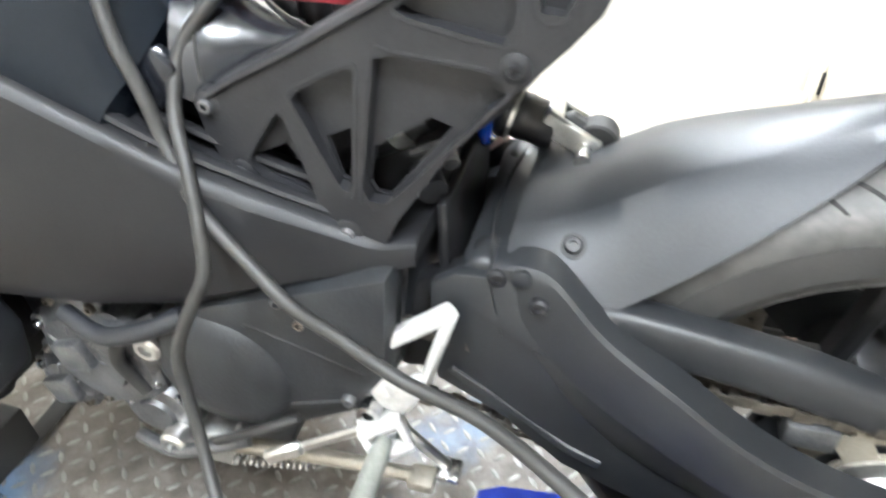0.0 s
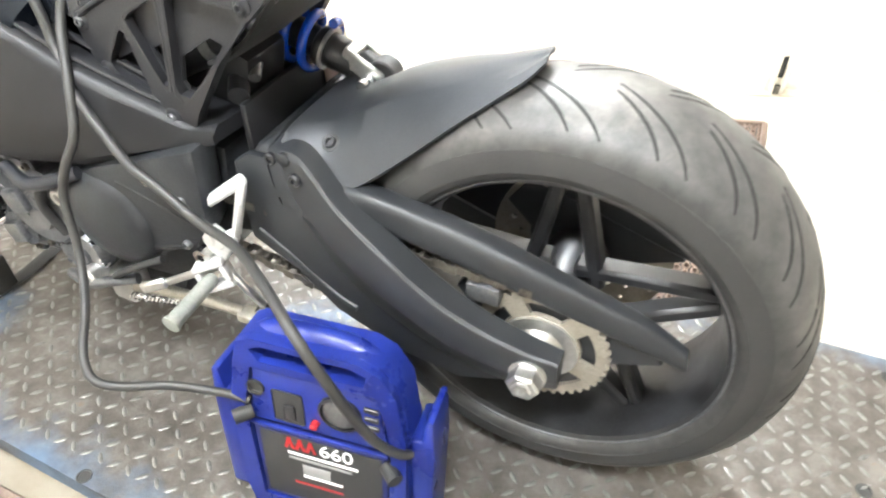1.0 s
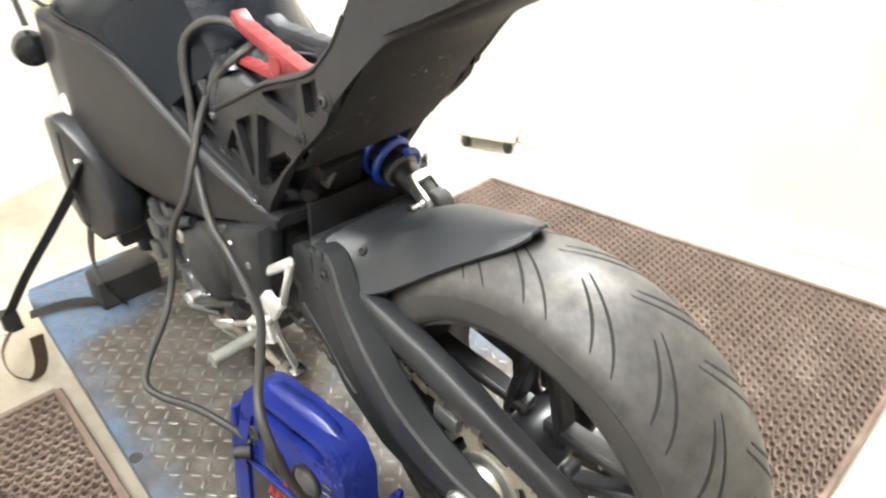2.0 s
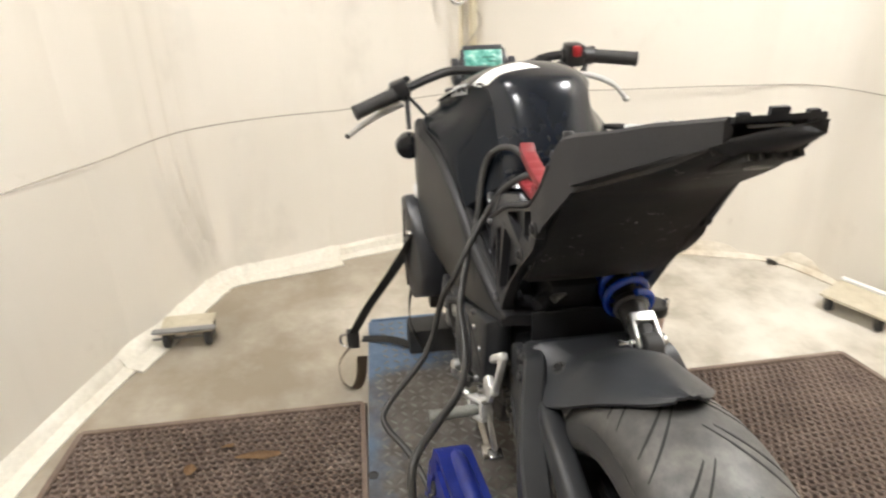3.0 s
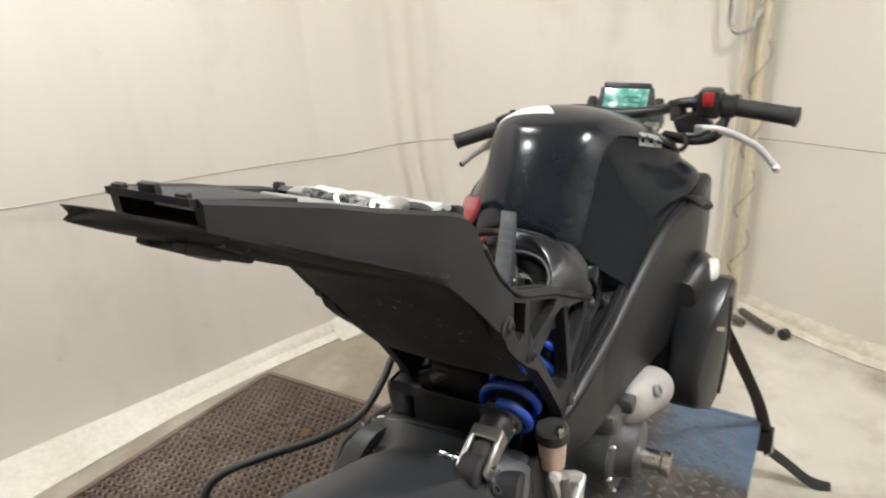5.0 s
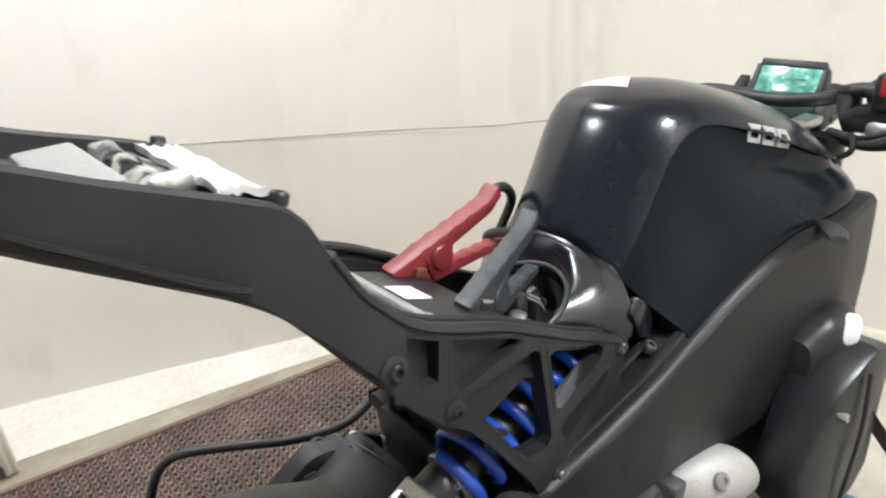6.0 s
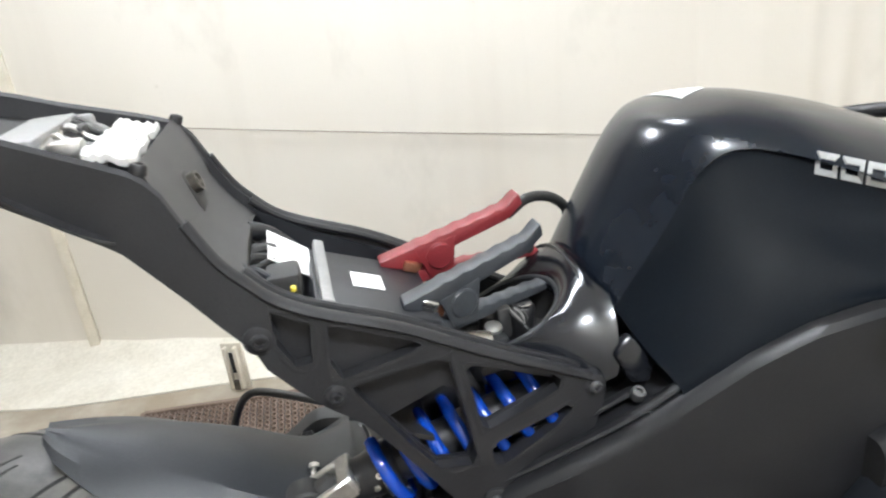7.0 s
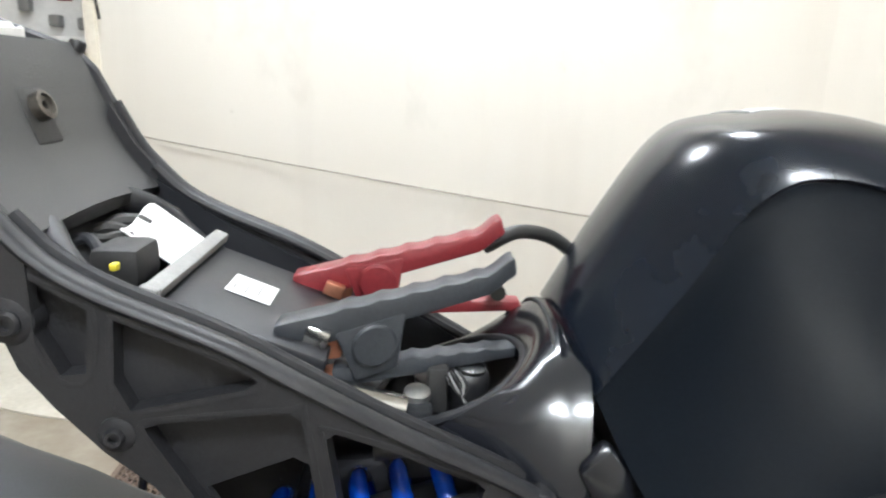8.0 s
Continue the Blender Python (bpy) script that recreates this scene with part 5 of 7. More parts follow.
# glossy neck cover between seat bay and tank, with a round mouth
def neck_cover():
    nc = new("neck_cover")
    nc.parent = BIKE
    tagged(nc, "glossy black cover under the tank nose")
    mid, r = V(0.553, -0.014, 0.686), 0.060
    ex, ey = V(0.93, 0, 0.37).normalized(), V(0, 1, 0)

    def mouth(a, k=1.0):
        return mid + (ex * math.cos(a) + ey * math.sin(a)) * r * k

    # shell from the round mouth up to an arch under the tank
    rings = []
    n = 36
    for i in range(n + 1):
        a = radians(-104 + 208 * i / n)
        b = max(-1.0, min(1.0, a / radians(104)))
        p = mouth(a)
        q = V(0.634 - 0.012 * b * b, 0.120 * math.sin(b * 1.45), 0.630 + 0.110 * max(0.0, math.cos(b * 1.45)) ** 0.8)
        lift = V(0.0, 0, 0.010)
        row = [p - V(0, 0, 0.012), p + V(0, 0, 0.001), p.lerp(q, 0.12) + lift * 0.7, p.lerp(q, 0.5) + lift, p.lerp(q, 0.86) + lift * 0.7, q, q + V(0.014, 0, 0.004)]
        low = [v - V(0.002, 0, 0.007) for v in reversed(row[1:])]
        rings.append(row + low)
    bm = bmesh.new()
    skin(bm, rings)
    part("shell", bm, GLOSS_COVER, nc, "", 45)
    seam = []
    for i in range(n + 1):
        b = -1 + 2 * i / n
        seam.append((0.626 - 0.010 * b * b, 0.113 * math.sin(b * 1.45), 0.640 + 0.098 * max(0.0, math.cos(b * 1.45)) ** 0.8 + 0.002))
    part("seam", tube(seam, 0.0016, 6, 1, smooth=False), RUBBER, nc)
    # dark well inside the mouth
    bm = bmesh.new()
    wall = [[mouth(2 * math.pi * k / 36, f) - V(0, 0, d) for k in range(36)] for f, d in ((1.0, 0.002), (0.97, 0.030), (0.90, 0.046), (0.02, 0.046))]
    skin(bm, wall, True, False)
    part("well", bm, RUBBER, nc, "dark grimy well inside the cover")
    rim = [mouth(2 * math.pi * k / 36, 1.02) + V(0, 0, 0.002) for k in range(37)]
    part("mouth_ring", tube(rim, 0.0036, 8, 1, smooth=False), PLASTIC, nc)
    # cap with a bright disc, wires and fittings
    c = bmesh.new()
    lathe(c, [(-0.035, 0.016), (0.0, 0.016), (0.006, 0.0145), (0.008, 0.012)], (0.569, -0.016, 0.688), (0.1, -0.1, 1), 20)
    part("valve_cap", c, BLACK_METAL, nc)
    c = bmesh.new()
    lathe(c, [(0.008, 0.0118), (0.0105, 0.0112), (0.0112, 0.004)], (0.569, -0.016, 0.688), (0.1, -0.1, 1), 20)
    part("bright_disc", c, STEEL, nc, "bright disc on the cap")
    rng = random.Random(5)
    for k in range(5):
        part("thin_wire", tube([(0.548 + 0.003 * k, -0.030, 0.700), (0.553 + 0.003 * k, -0.042 - rng.uniform(0, 0.008), 0.696), (0.562, -0.050 + rng.uniform(-0.004, 0.004), 0.686), (0.572, -0.055 + 0.004 * k, 0.674)], 0.0010, 5, 5), GREYISH if k % 2 else RUBBER, nc, "pale thin wire" if k % 2 else "")
    part("plug", box((0.536, -0.036, 0.668), (0.552, -0.016, 0.704), 0.003), RUBBER, nc)
    part("plug", box((0.520, -0.062, 0.655), (0.540, -0.044, 0.684), 0.004), ENGINE_DARK, nc)
    for x, y, z, rr, m in ((0.528, -0.040, 0.680, 0.009, ALU), (0.585, -0.058, 0.664, 0.010, ENGINE_DARK), (0.560, -0.068, 0.664, 0.007, ALU), (0.575, 0.022, 0.672, 0.011, ENGINE_DARK), (0.540, 0.020, 0.665, 0.012, ENGINE_GREY)):
        c = bmesh.new()
        lathe(c, [(-0.024, rr), (0.004, rr), (0.005, rr * 1.15), (0.010, rr * 1.1), (0.012, rr * 0.6)], (x, y, z), (0.05, -0.2, 1), 14)
        part("fitting", c, m, nc, "bare metal fitting" if m is ALU else "")
    c = bmesh.new()
    lathe(c, [(-0.032, 0.008), (-0.030, 0.010), (0.026, 0.010), (0.028, 0.007)], (0.494, -0.058, 0.690), (0.92, 0.1, -0.30), 16)
    part("bright_tube", c, STEEL, nc, "bright metal tube")
    part("hose", tube([(0.50, -0.085, 0.668), (0.535, -0.088, 0.672), (0.57, -0.092, 0.660), (0.60, -0.10, 0.640)], 0.008, 10, 6), RUBBER, nc)
    for s in (1, -1):
        # bright-edged bracket where the cover meets tank and frame
        part("corner_bracket", prism([(0.630, 0.672), (0.650, 0.690), (0.676, 0.655), (0.668, 0.632), (0.648, 0.636)], 0.124 * s, 0.104 * s, bev=0.005), GLOSS_COVER, nc)
        c = bmesh.new()
        lathe(c, [(-0.03, 0.013), (0.002, 0.013), (0.006, 0.010)], (0.596, 0.098 * s, 0.652), (0, 0.5 * s, 0.85), 18)
        part("mount_rubber", c, PLASTIC, nc, "dark rubber mount")


neck_cover()


# ---- seat bay: floor, battery, control unit, harness ----
def seat_bay():
    sb = new("seat_bay")
    sb.parent = BIKE
    tagged(sb, "open seat bay with battery and wiring")
    part("bay_floor", prism([(0.272, 0.800), (0.305, 0.758), (0.345, 0.712), (0.43, 0.680), (0.43, 0.673), (0.343, 0.705), (0.30, 0.752), (0.266, 0.795)], 0.108, -0.108), RUBBER, sb)
    part("bay_floor", prism([(0.431, 0.680), (0.47, 0.664), (0.58, 0.640), (0.58, 0.632), (0.47, 0.656), (0.431, 0.673)], 0.105, -0.02), RUBBER, sb)
    for s in (1, -1):
        part("inner_wall", prism([(0.298, 0.82), (0.36, 0.778), (0.54, 0.690), (0.60, 0.655), (0.60, 0.640), (0.54, 0.668), (0.42, 0.728), (0.345, 0.750), (0.312, 0.780)], lambda x, z: (sub_y(x, z) - 0.020) * s, lambda x, z: (sub_y(x, z) - 0.026) * s), PLASTIC, sb)


def tilted(x, y, z, pitch):
    return Matrix.Translation((x, y, z)) @ Matrix.Rotation(radians(pitch), 4, "Y")


def battery():
    bt = thing("battery", "black motorcycle battery with a white label in the seat bay", "battery")
    m = tilted(0.396, -0.008, 0.724, 21)
    part("case", box((-0.062, -0.075, -0.016), (0.066, 0.075, 0.032), 0.004, m), PLASTIC, bt)
    part("label_panel", box((-0.020, -0.020, 0.0325), (0.014, 0.018, 0.0335), 0.0003, m), WHITE_PAPER, bt, "white printed label")
    for k in range(3):
        part("print_bar", box((-0.016 + 0.009 * k, -0.014, 0.0336), (-0.0145 + 0.009 * k, 0.004 + 0.003 * k, 0.0339), 0.0001, m), GREYISH, bt, "grey bar of small print")
    part("terminal", box((0.045, -0.060, 0.032), (0.062, -0.042, 0.044), 0.002, m), STEEL, bt, "bright battery terminal")
    part("terminal", box((0.045, 0.045, 0.032), (0.062, 0.063, 0.044), 0.002, m), COPPER, bt, "copper battery terminal")
    st = thing("battery_strap", "grey rubber battery strap across the battery", "strap")
    part("band", box((-0.058, -0.080, 0.033), (-0.046, 0.080, 0.042), 0.002, m), GREYISH, st)
    part("band_end", box((-0.058, -0.090, 0.0), (-0.046, -0.083, 0.044), 0.002, m), GREYISH, st)


seat_bay()
battery()


def paper_tag():
    g = bmesh.new()
    gr = bmesh.ops.create_grid(g, x_segments=6, y_segments=6, size=0.5)
    for v in gr["verts"]:
        u, w = v.co.x, v.co.y
        v.co = V(0.330 + u * 0.040, 0.030 + w * 0.070, 0.788 - u * 0.030 + 0.005 * math.sin(w * 5))
    bmesh.ops.solidify(g, geom=g.faces[:], thickness=0.0012)
    tagged(finish(g, "paper_tag", WHITE_PAPER, None), "white paper tag folded beside the battery strap", "paper")


paper_tag()


def harness():
    dx = 0.014
    hs = thing("wiring_harness", "tangle of black harness leads with a yellow plug", "wiring")
    rng = random.Random(3)
    for k in range(10):
        y0 = -0.10 + 0.021 * k
        pts = [(0.284 + rng.uniform(0, 0.01), y0 * 0.9, 0.795), (0.285 + dx, y0 + rng.uniform(-0.012, 0.012), 0.788 + rng.uniform(0, 0.012)), (0.303 + dx, y0 + rng.uniform(-0.02, 0.02), 0.775 + rng.uniform(0, 0.016)), (0.325, y0 * 0.7 + rng.uniform(-0.02, 0.02), 0.735)]
        part("lead", tube(pts, rng.uniform(0.003, 0.006), 8, 5), rng.choice((RUBBER, PLASTIC, RUBBER)), hs)
    part("plug", box((0.306, -0.052, 0.768), (0.340, -0.008, 0.796), 0.006), RUBBER, hs)
    part("yellow_plug", box((0.330, -0.074, 0.787), (0.335, -0.067, 0.792), 0.0012), YELLOW, hs, "yellow plug")
    for s in (1, -1):
        part("side_hose", tube([(0.286, 0.060 * s, 0.812), (0.310, 0.085 * s, 0.792), (0.340, 0.088 * s, 0.760)], 0.011, 10, 6), PLASTIC, hs, "ribbed black hose")


harness()


# ---- engine ----
def engine():
    en = new("engine")
    en.parent = BIKE
    tagged(en, "dark v-twin engine hung under the frame")
    part("crankcase", prism([(0.44, 0.50), (0.46, 0.36), (0.52, 0.26), (0.62, 0.20), (0.86, 0.18), (0.95, 0.26), (0.96, 0.40), (0.86, 0.46), (0.64, 0.46), (0.52, 0.51)], 0.115, -0.115, bev=0.02), ENGINE_DARK, en)
    # left sprocket cover
    part("sprocket_cover", prism([(0.445, 0.528), (0.455, 0.40), (0.485, 0.352), (0.60, 0.30), (0.68, 0.27), (0.715, 0.30), (0.712, 0.37), (0.695, 0.42), (0.64, 0.452), (0.52, 0.498)], 0.168, 0.115, bev=0.014), ENGINE_DARK, en, "dark cast sprocket cover")
    bolt("bolt", (0.497, 0.168, 0.362), (0, 1, 0), 0.007, ENGINE_GREY, en)
    bolt("bolt", (0.535, 0.166, 0.458), (0, 1, 0), 0.007, STEEL, en)
    # left alternator case with caps and bolts
    for x, z, r, h in ((0.80, 0.33, 0.075, 0.155), (0.76, 0.245, 0.05, 0.145)):
        c = bmesh.new()
        lathe(c, [(0.10, r), (h, r), (h + 0.012, r * 0.85), (h + 0.014, r * 0.5), (h + 0.02, r * 0.46), (h + 0.02, r * 0.3)], (x, 0, z), (0, 1, 0), 32)
        part("case_cover", c, ENGINE_GREY, en, "worn grey engine cover")
        for k in range(6):
            a = radians(20 + 60 * k)
            bolt("bolt", (x + r * 0.88 * math.cos(a), h + 0.004, z + r * 0.88 * math.sin(a)), (0, 1, 0), 0.006, STEEL, en)
    part("case_boss", box((0.745, 0.12, 0.35), (0.79, 0.172, 0.395), 0.010), ENGINE_GREY, en)
    part("case_boss", box((0.725, 0.12, 0.30), (0.76, 0.164, 0.335), 0.010), ENGINE_GREY, en)
    part("sump", prism([(0.60, 0.21), (0.65, 0.10), (0.85, 0.08), (0.90, 0.19)], 0.09, -0.09, bev=0.015), ENGINE_DARK, en)
    # right: round cover with flange and bolts
    c = bmesh.new()
    lathe(c, [(0.10, 0.085), (0.165, 0.085), (0.17, 0.08), (0.172, 0.055), (0.20, 0.05), (0.203, 0.044)], (0.66, 0, 0.345), (0, -1, 0), 36)
    part("case_cover", c, ENGINE_GREY, en, "grey clutch cover")
    for k in range(8):
        a = radians(10 + 45 * k)
        bolt("bolt", (0.66 + 0.078 * math.cos(a), -0.168, 0.345 + 0.078 * math.sin(a)), (0, -1, 0), 0.0065, STEEL, en)
    c = bmesh.new()
    lathe(c, [(0.19, 0.018), (0.235, 0.018), (0.238, 0.022), (0.25, 0.022), (0.252, 0.014)], (0.675, 0, 0.318), (0, -1, 0), 20)
    part("filler_cap", c, STEEL, en, "bright round filler cap")
    part("case_boss", box((0.60, -0.172, 0.40), (0.66, -0.12, 0.445), 0.012), ENGINE_GREY, en)
    part("case_boss", box((0.64, -0.19, 0.425), (0.68, -0.13, 0.455), 0.008), ENGINE_GREY, en)
    # cylinders and dark mass under the tank
    part("cylinder", prism([(0.60, 0.45), (0.60, 0.60), (0.80, 0.64), (0.84, 0.46)], 0.085, -0.085, bev=0.015), ENGINE_DARK, en)
    part("cylinder", prism([(0.84, 0.40), (0.86, 0.60), (1.02, 0.58), (1.06, 0.44), (0.96, 0.36)], 0.08, -0.08, bev=0.015), ENGINE_DARK, en)
    for k in range(6):
        part("cooling_fin", box((0.87, -0.092, 0.44 + 0.022 * k), (1.04, 0.092, 0.446 + 0.022 * k), 0.002), ENGINE_DARK, en)
    # pale heat cover on the right
    rings = []
    for x, y, z, h, w in [tuple(r) for r in smooth_table([(0.648, -0.165, 0.420, 0.022, 0.012), (0.668, -0.178, 0.424, 0.036, 0.024), (0.71, -0.188, 0.424, 0.044, 0.034), (0.75, -0.197, 0.416, 0.044, 0.034), (0.785, -0.206, 0.398, 0.028, 0.020), (0.797, -0.209, 0.39, 0.008, 0.006)], 5)]:
        rings.append([V(x, y + w * math.cos(2 * math.pi * k / 20), z + h * math.sin(2 * math.pi * k / 20)) for k in range(20)])
    bm = bmesh.new()
    skin(bm, rings)
    part("heat_cover", bm, GREY_SHIELD, en, "rounded pale grey cover")
    bolt("bolt", (0.700, -0.214, 0.446), (-0.1, -0.85, 0.45), 0.012, GREYISH, en, "grey grommet bolt", 0.006)
    # rear hoses and dark boxes under the shock
    part("airbox", prism([(0.42, 0.60), (0.44, 0.50), (0.55, 0.50), (0.60, 0.60), (0.52, 0.64)], 0.06, -0.03, bev=0.012), FRAME_PAINT, en)
    part("hose", tube([(0.43, 0.08, 0.56), (0.47, 0.02, 0.575), (0.52, -0.03, 0.59), (0.58, -0.06, 0.60)], 0.014, 10, 6), PLASTIC, en)
    part("hose", tube([(0.42, 0.055, 0.575), (0.45, 0.0, 0.60), (0.50, 0.0, 0.61)], 0.008, 10, 6), ENGINE_GREY, en, "grey metal pipe")
    part("mud_flap", box((0.415, -0.09, 0.40), (0.425, 0.09, 0.555), 0.003), FRAME_PAINT, en)


engine()


def stator_cover(en, x, z, r, y):
    """A round cast cover: flange with lugs, stepped dome, square boss and ribs."""
    c = bmesh.new()
    lathe(c, [(y - 0.06, r), (y - 0.012, r), (y - 0.010, r * 1.06), (y - 0.002, r * 1.06), (y, r * 0.98), (y + 0.008, r * 0.80), (y + 0.014, r * 0.74), (y + 0.018, r * 0.40), (y + 0.018, 0.002)], (x, 0, z), (0, 1, 0), 40)
    part("case_cover", c, ENGINE_GREY, en, "grimy grey cast engine cover")
    for k in range(7):
        a = radians(12 + 51.4 * k)
        lug = bmesh.new()
        lathe(lug, [(y - 0.05, 0.012), (y - 0.002, 0.012), (y, 0.010)], (x + r * 1.06 * math.cos(a), 0, z + r * 1.06 * math.sin(a)), (0, 1, 0), 14)
        part("lug", lug, ENGINE_GREY, en)
        bolt("bolt", (x + r * 1.06 * math.cos(a), y, z + r * 1.06 * math.sin(a)), (0, 1, 0), 0.0065, STEEL if k % 3 == 0 else DIRTY_STEEL, en, "", 0.006)
    for k in range(6):
        a = radians(60 * k + 25)
        rib = bmesh.new()
        bar(rib, (x + r * 0.42 * math.cos(a), y + 0.016, z + r * 0.42 * math.sin(a)), (x + r * 0.78 * math.cos(a), y + 0.010, z + r * 0.78 * math.sin(a)), 0.006, 0.008, (0, 1, 0), 0.002)
        part("rib", rib, ENGINE_GREY, en)
    m = Matrix.Translation((x, y + 0.018, z)) @ Matrix.Rotation(radians(18), 4, "Y")
    part("square_boss", box((-0.020, -0.004, -0.020), (0.020, 0.012, 0.020), 0.005, m), ENGINE_GREY, en, "square cast boss")


def engine_plumbing():
    """Hoses, sensor leads and bolt heads on the left of the engine."""
    pb = new("engine_plumbing")
    pb.parent = BIKE
    tagged(pb, "grimy hoses and leads on the engine")
    for pts, r, mat in (
        ([(0.70, 0.165, 0.42), (0.735, 0.182, 0.40), (0.76, 0.178, 0.355), (0.75, 0.168, 0.30)], 0.008, RUBBER),
        ([(0.66, 0.172, 0.44), (0.70, 0.190, 0.425), (0.75, 0.192, 0.41), (0.80, 0.18, 0.42)], 0.010, PLASTIC),
        ([(0.64, 0.160, 0.235), (0.69, 0.178, 0.225), (0.74, 0.175, 0.20), (0.80, 0.16, 0.19)], 0.009, ENGINE_GREY),
        ([(0.56, 0.168, 0.31), (0.61, 0.178, 0.285), (0.66, 0.176, 0.25), (0.69, 0.165, 0.22)], 0.006, RUBBER),
    ):
        part("hose", tube(pts, r, 10, 6), mat, pb)
    for x, z in ((0.485, 0.44), (0.60, 0.335), (0.655, 0.31), (0.70, 0.345), (0.665, 0.425), (0.555, 0.478)):
        bolt("bolt", (x, 0.167, z), (0, 1, 0), 0.0065, ENGINE_GREY, pb, "", 0.005)
    for x, z, r in ((0.715, 0.385, 0.016), (0.735, 0.215, 0.018)):
        c = bmesh.new()
        lathe(c, [(0.12, r), (0.178, r), (0.182, r * 0.8), (0.182, r * 0.5), (0.176, r * 0.45)], (x, 0, z), (0, 1, 0), 18)
        part("banjo_fitting", c, ALU, pb, "bare metal fitting")


engine_plumbing()
EN = bpy.data.objects["engine"]
stator_cover(EN, 0.815, 0.352, 0.058, 0.158)
stator_cover(EN, 0.885, 0.255, 0.045, 0.140)
# barrel-shaped front end of the sprocket cover
swell = bmesh.new()
lathe(swell, [(0.10, 0.082), (0.158, 0.082), (0.170, 0.077), (0.178, 0.064), (0.183, 0.040), (0.184, 0.004)], (0.640, 0, 0.358), (0, 1, 0), 40)
part("cover_swell", swell, ENGINE_DARK, EN, "rounded end of the dark cover", 50)
for x0, z0, x1, z1 in ((0.475, 0.40, 0.60, 0.44), (0.50, 0.356, 0.585, 0.325)):
    crease = bmesh.new()
    bar(crease, (x0, 0.166, z0), (x1, 0.166, z1), 0.010, 0.006, (0, 1, 0), 0.003)
    part("cast_rib", crease, ENGINE_DARK, EN)


# ---- foot controls ----
def foot_control(s):
    fc = new("foot_control")
    fc.parent = BIKE
    tagged(fc, "bare aluminium footpeg bracket")
    y = 0.145 * s
    c = bmesh.new()
    top, lft, mid, low = (0.396, y, 0.484), (0.490, y + 0.004 * s, 0.409), (0.456, y + 0.012 * s, 0.366), (0.424, y + 0.005 * s, 0.388)
    bar(c, top, lft, 0.016, 0.018, (0, 1, 0), 0.004)
    bar(c, top, low, 0.012, 0.014, (0, 1, 0), 0.004)
    bar(c, lft, mid, 0.022, 0.018, (0, 1, 0), 0.004)
    bar(c, mid, low, 0.020, 0.016, (0, 1, 0), 0.004)
    part("bracket", c, LEVER, fc, "bare triangular bracket")
    part("bracket_foot", prism([(0.498, 0.412), (0.470, 0.350), (0.446, 0.340), (0.424, 0.376), (0.452, 0.398)], y + 0.016 * s, y + 0.004 * s, bev=0.003), LEVER, fc, "broad foot of the bracket")
    # square peg mount
    m = Matrix.Translation((0.462, y + 0.024 * s, 0.320)) @ Matrix.Scale(1.12, 4) @ Matrix.Rotation(radians(20), 4, "Y") @ Matrix.Rotation(radians(25 * s), 4, "Z")
    c = bmesh.new()
    for lo, hi in (((-0.021, -0.01, 0.012), (0.021, 0.014, 0.02)), ((-0.021, -0.01, -0.02), (0.021, 0.014, -0.012)), ((-0.021, -0.01, -0.012), (-0.013, 0.014, 0.012)), ((0.013, -0.01, -0.012), (0.021, 0.014, 0.012))):
        add_box(c, lo, hi, 0.0025, m)
    part("peg_mount", c, LEVER, fc, "bright square peg mount")
    if s < 0:
        return
    c = bmesh.new()
    d = V(0.0, 0.10 * s, -0.006).normalized()
    lathe(c, [(0.0, 0.009), (0.015, 0.011), (0.086, 0.0115), (0.089, 0.0135), (0.094, 0.0135), (0.095, 0.007)], (0.462, y + 0.030 * s, 0.316), d, 18)
    part("peg", c, PEG, fc, "worn grey rubber footpeg")
    # levers and tabs around the mount
    c = bmesh.new()
    bar(c, (0.45, y + 0.01 * s, 0.33), (0.56, y + 0.03 * s, 0.27), 0.012, 0.008, (0, 1, 0), 0.003)
    bar(c, (0.56, y + 0.03 * s, 0.27), (0.60, y + 0.045 * s, 0.255), 0.018, 0.012, (0, 1, 0), 0.004)
    bar(c, (0.45, y + 0.015 * s, 0.325), (0.402, y + 0.008 * s, 0.262), 0.014, 0.010, (0, 1, 0), 0.003)
    part("pedal_lever", c, ALU, fc, "bare metal pedal lever")
    c = bmesh.new()
    lathe(c, [(-0.008, 0.013), (0.008, 0.013), (0.008, 0.006), (-0.008, 0.006)], (0.478, y + 0.02 * s, 0.345), (0, 1, 0), 18, closed=True)
    part("lever_eye", c, STEEL, fc)
    part("heel_tab", box((0.388, y - 0.006, 0.250), (0.413, y + 0.022, 0.260), 0.003), STEEL, fc)


PEG = surface("grey_green_peg_rubber", (0.16, 0.165, 0.15), (0.27, 0.275, 0.25), 0.6, scale=60, bump=0.4, fine=300)
side_pair(foot_control)


def kickstand():
    ks = new("kickstand")
    ks.parent = BIKE
    tagged(ks, "folded pale metal side stand")
    part("leg", tube([(0.69, 0.14, 0.185), (0.56, 0.152, 0.222), (0.44, 0.158, 0.238)], lambda t: 0.011 - 0.003 * t, 12, 6), CREAM_STEEL, ks)
    part("foot", box((0.415, 0.145, 0.228), (0.445, 0.172, 0.244), 0.004), CREAM_STEEL, ks)
    part("pivot", box((0.675, 0.11, 0.155), (0.725, 0.155, 0.215), 0.008), ALU, ks)
    part("spring", tube([(0.67 - 0.0012 * k, 0.160 + 0.006 * math.cos(k * 0.9), 0.185 + 0.0003 * k + 0.006 * math.sin(k * 0.9)) for k in range(90)], 0.0015, 6, 1, smooth=False), STEEL, ks)


kickstand()


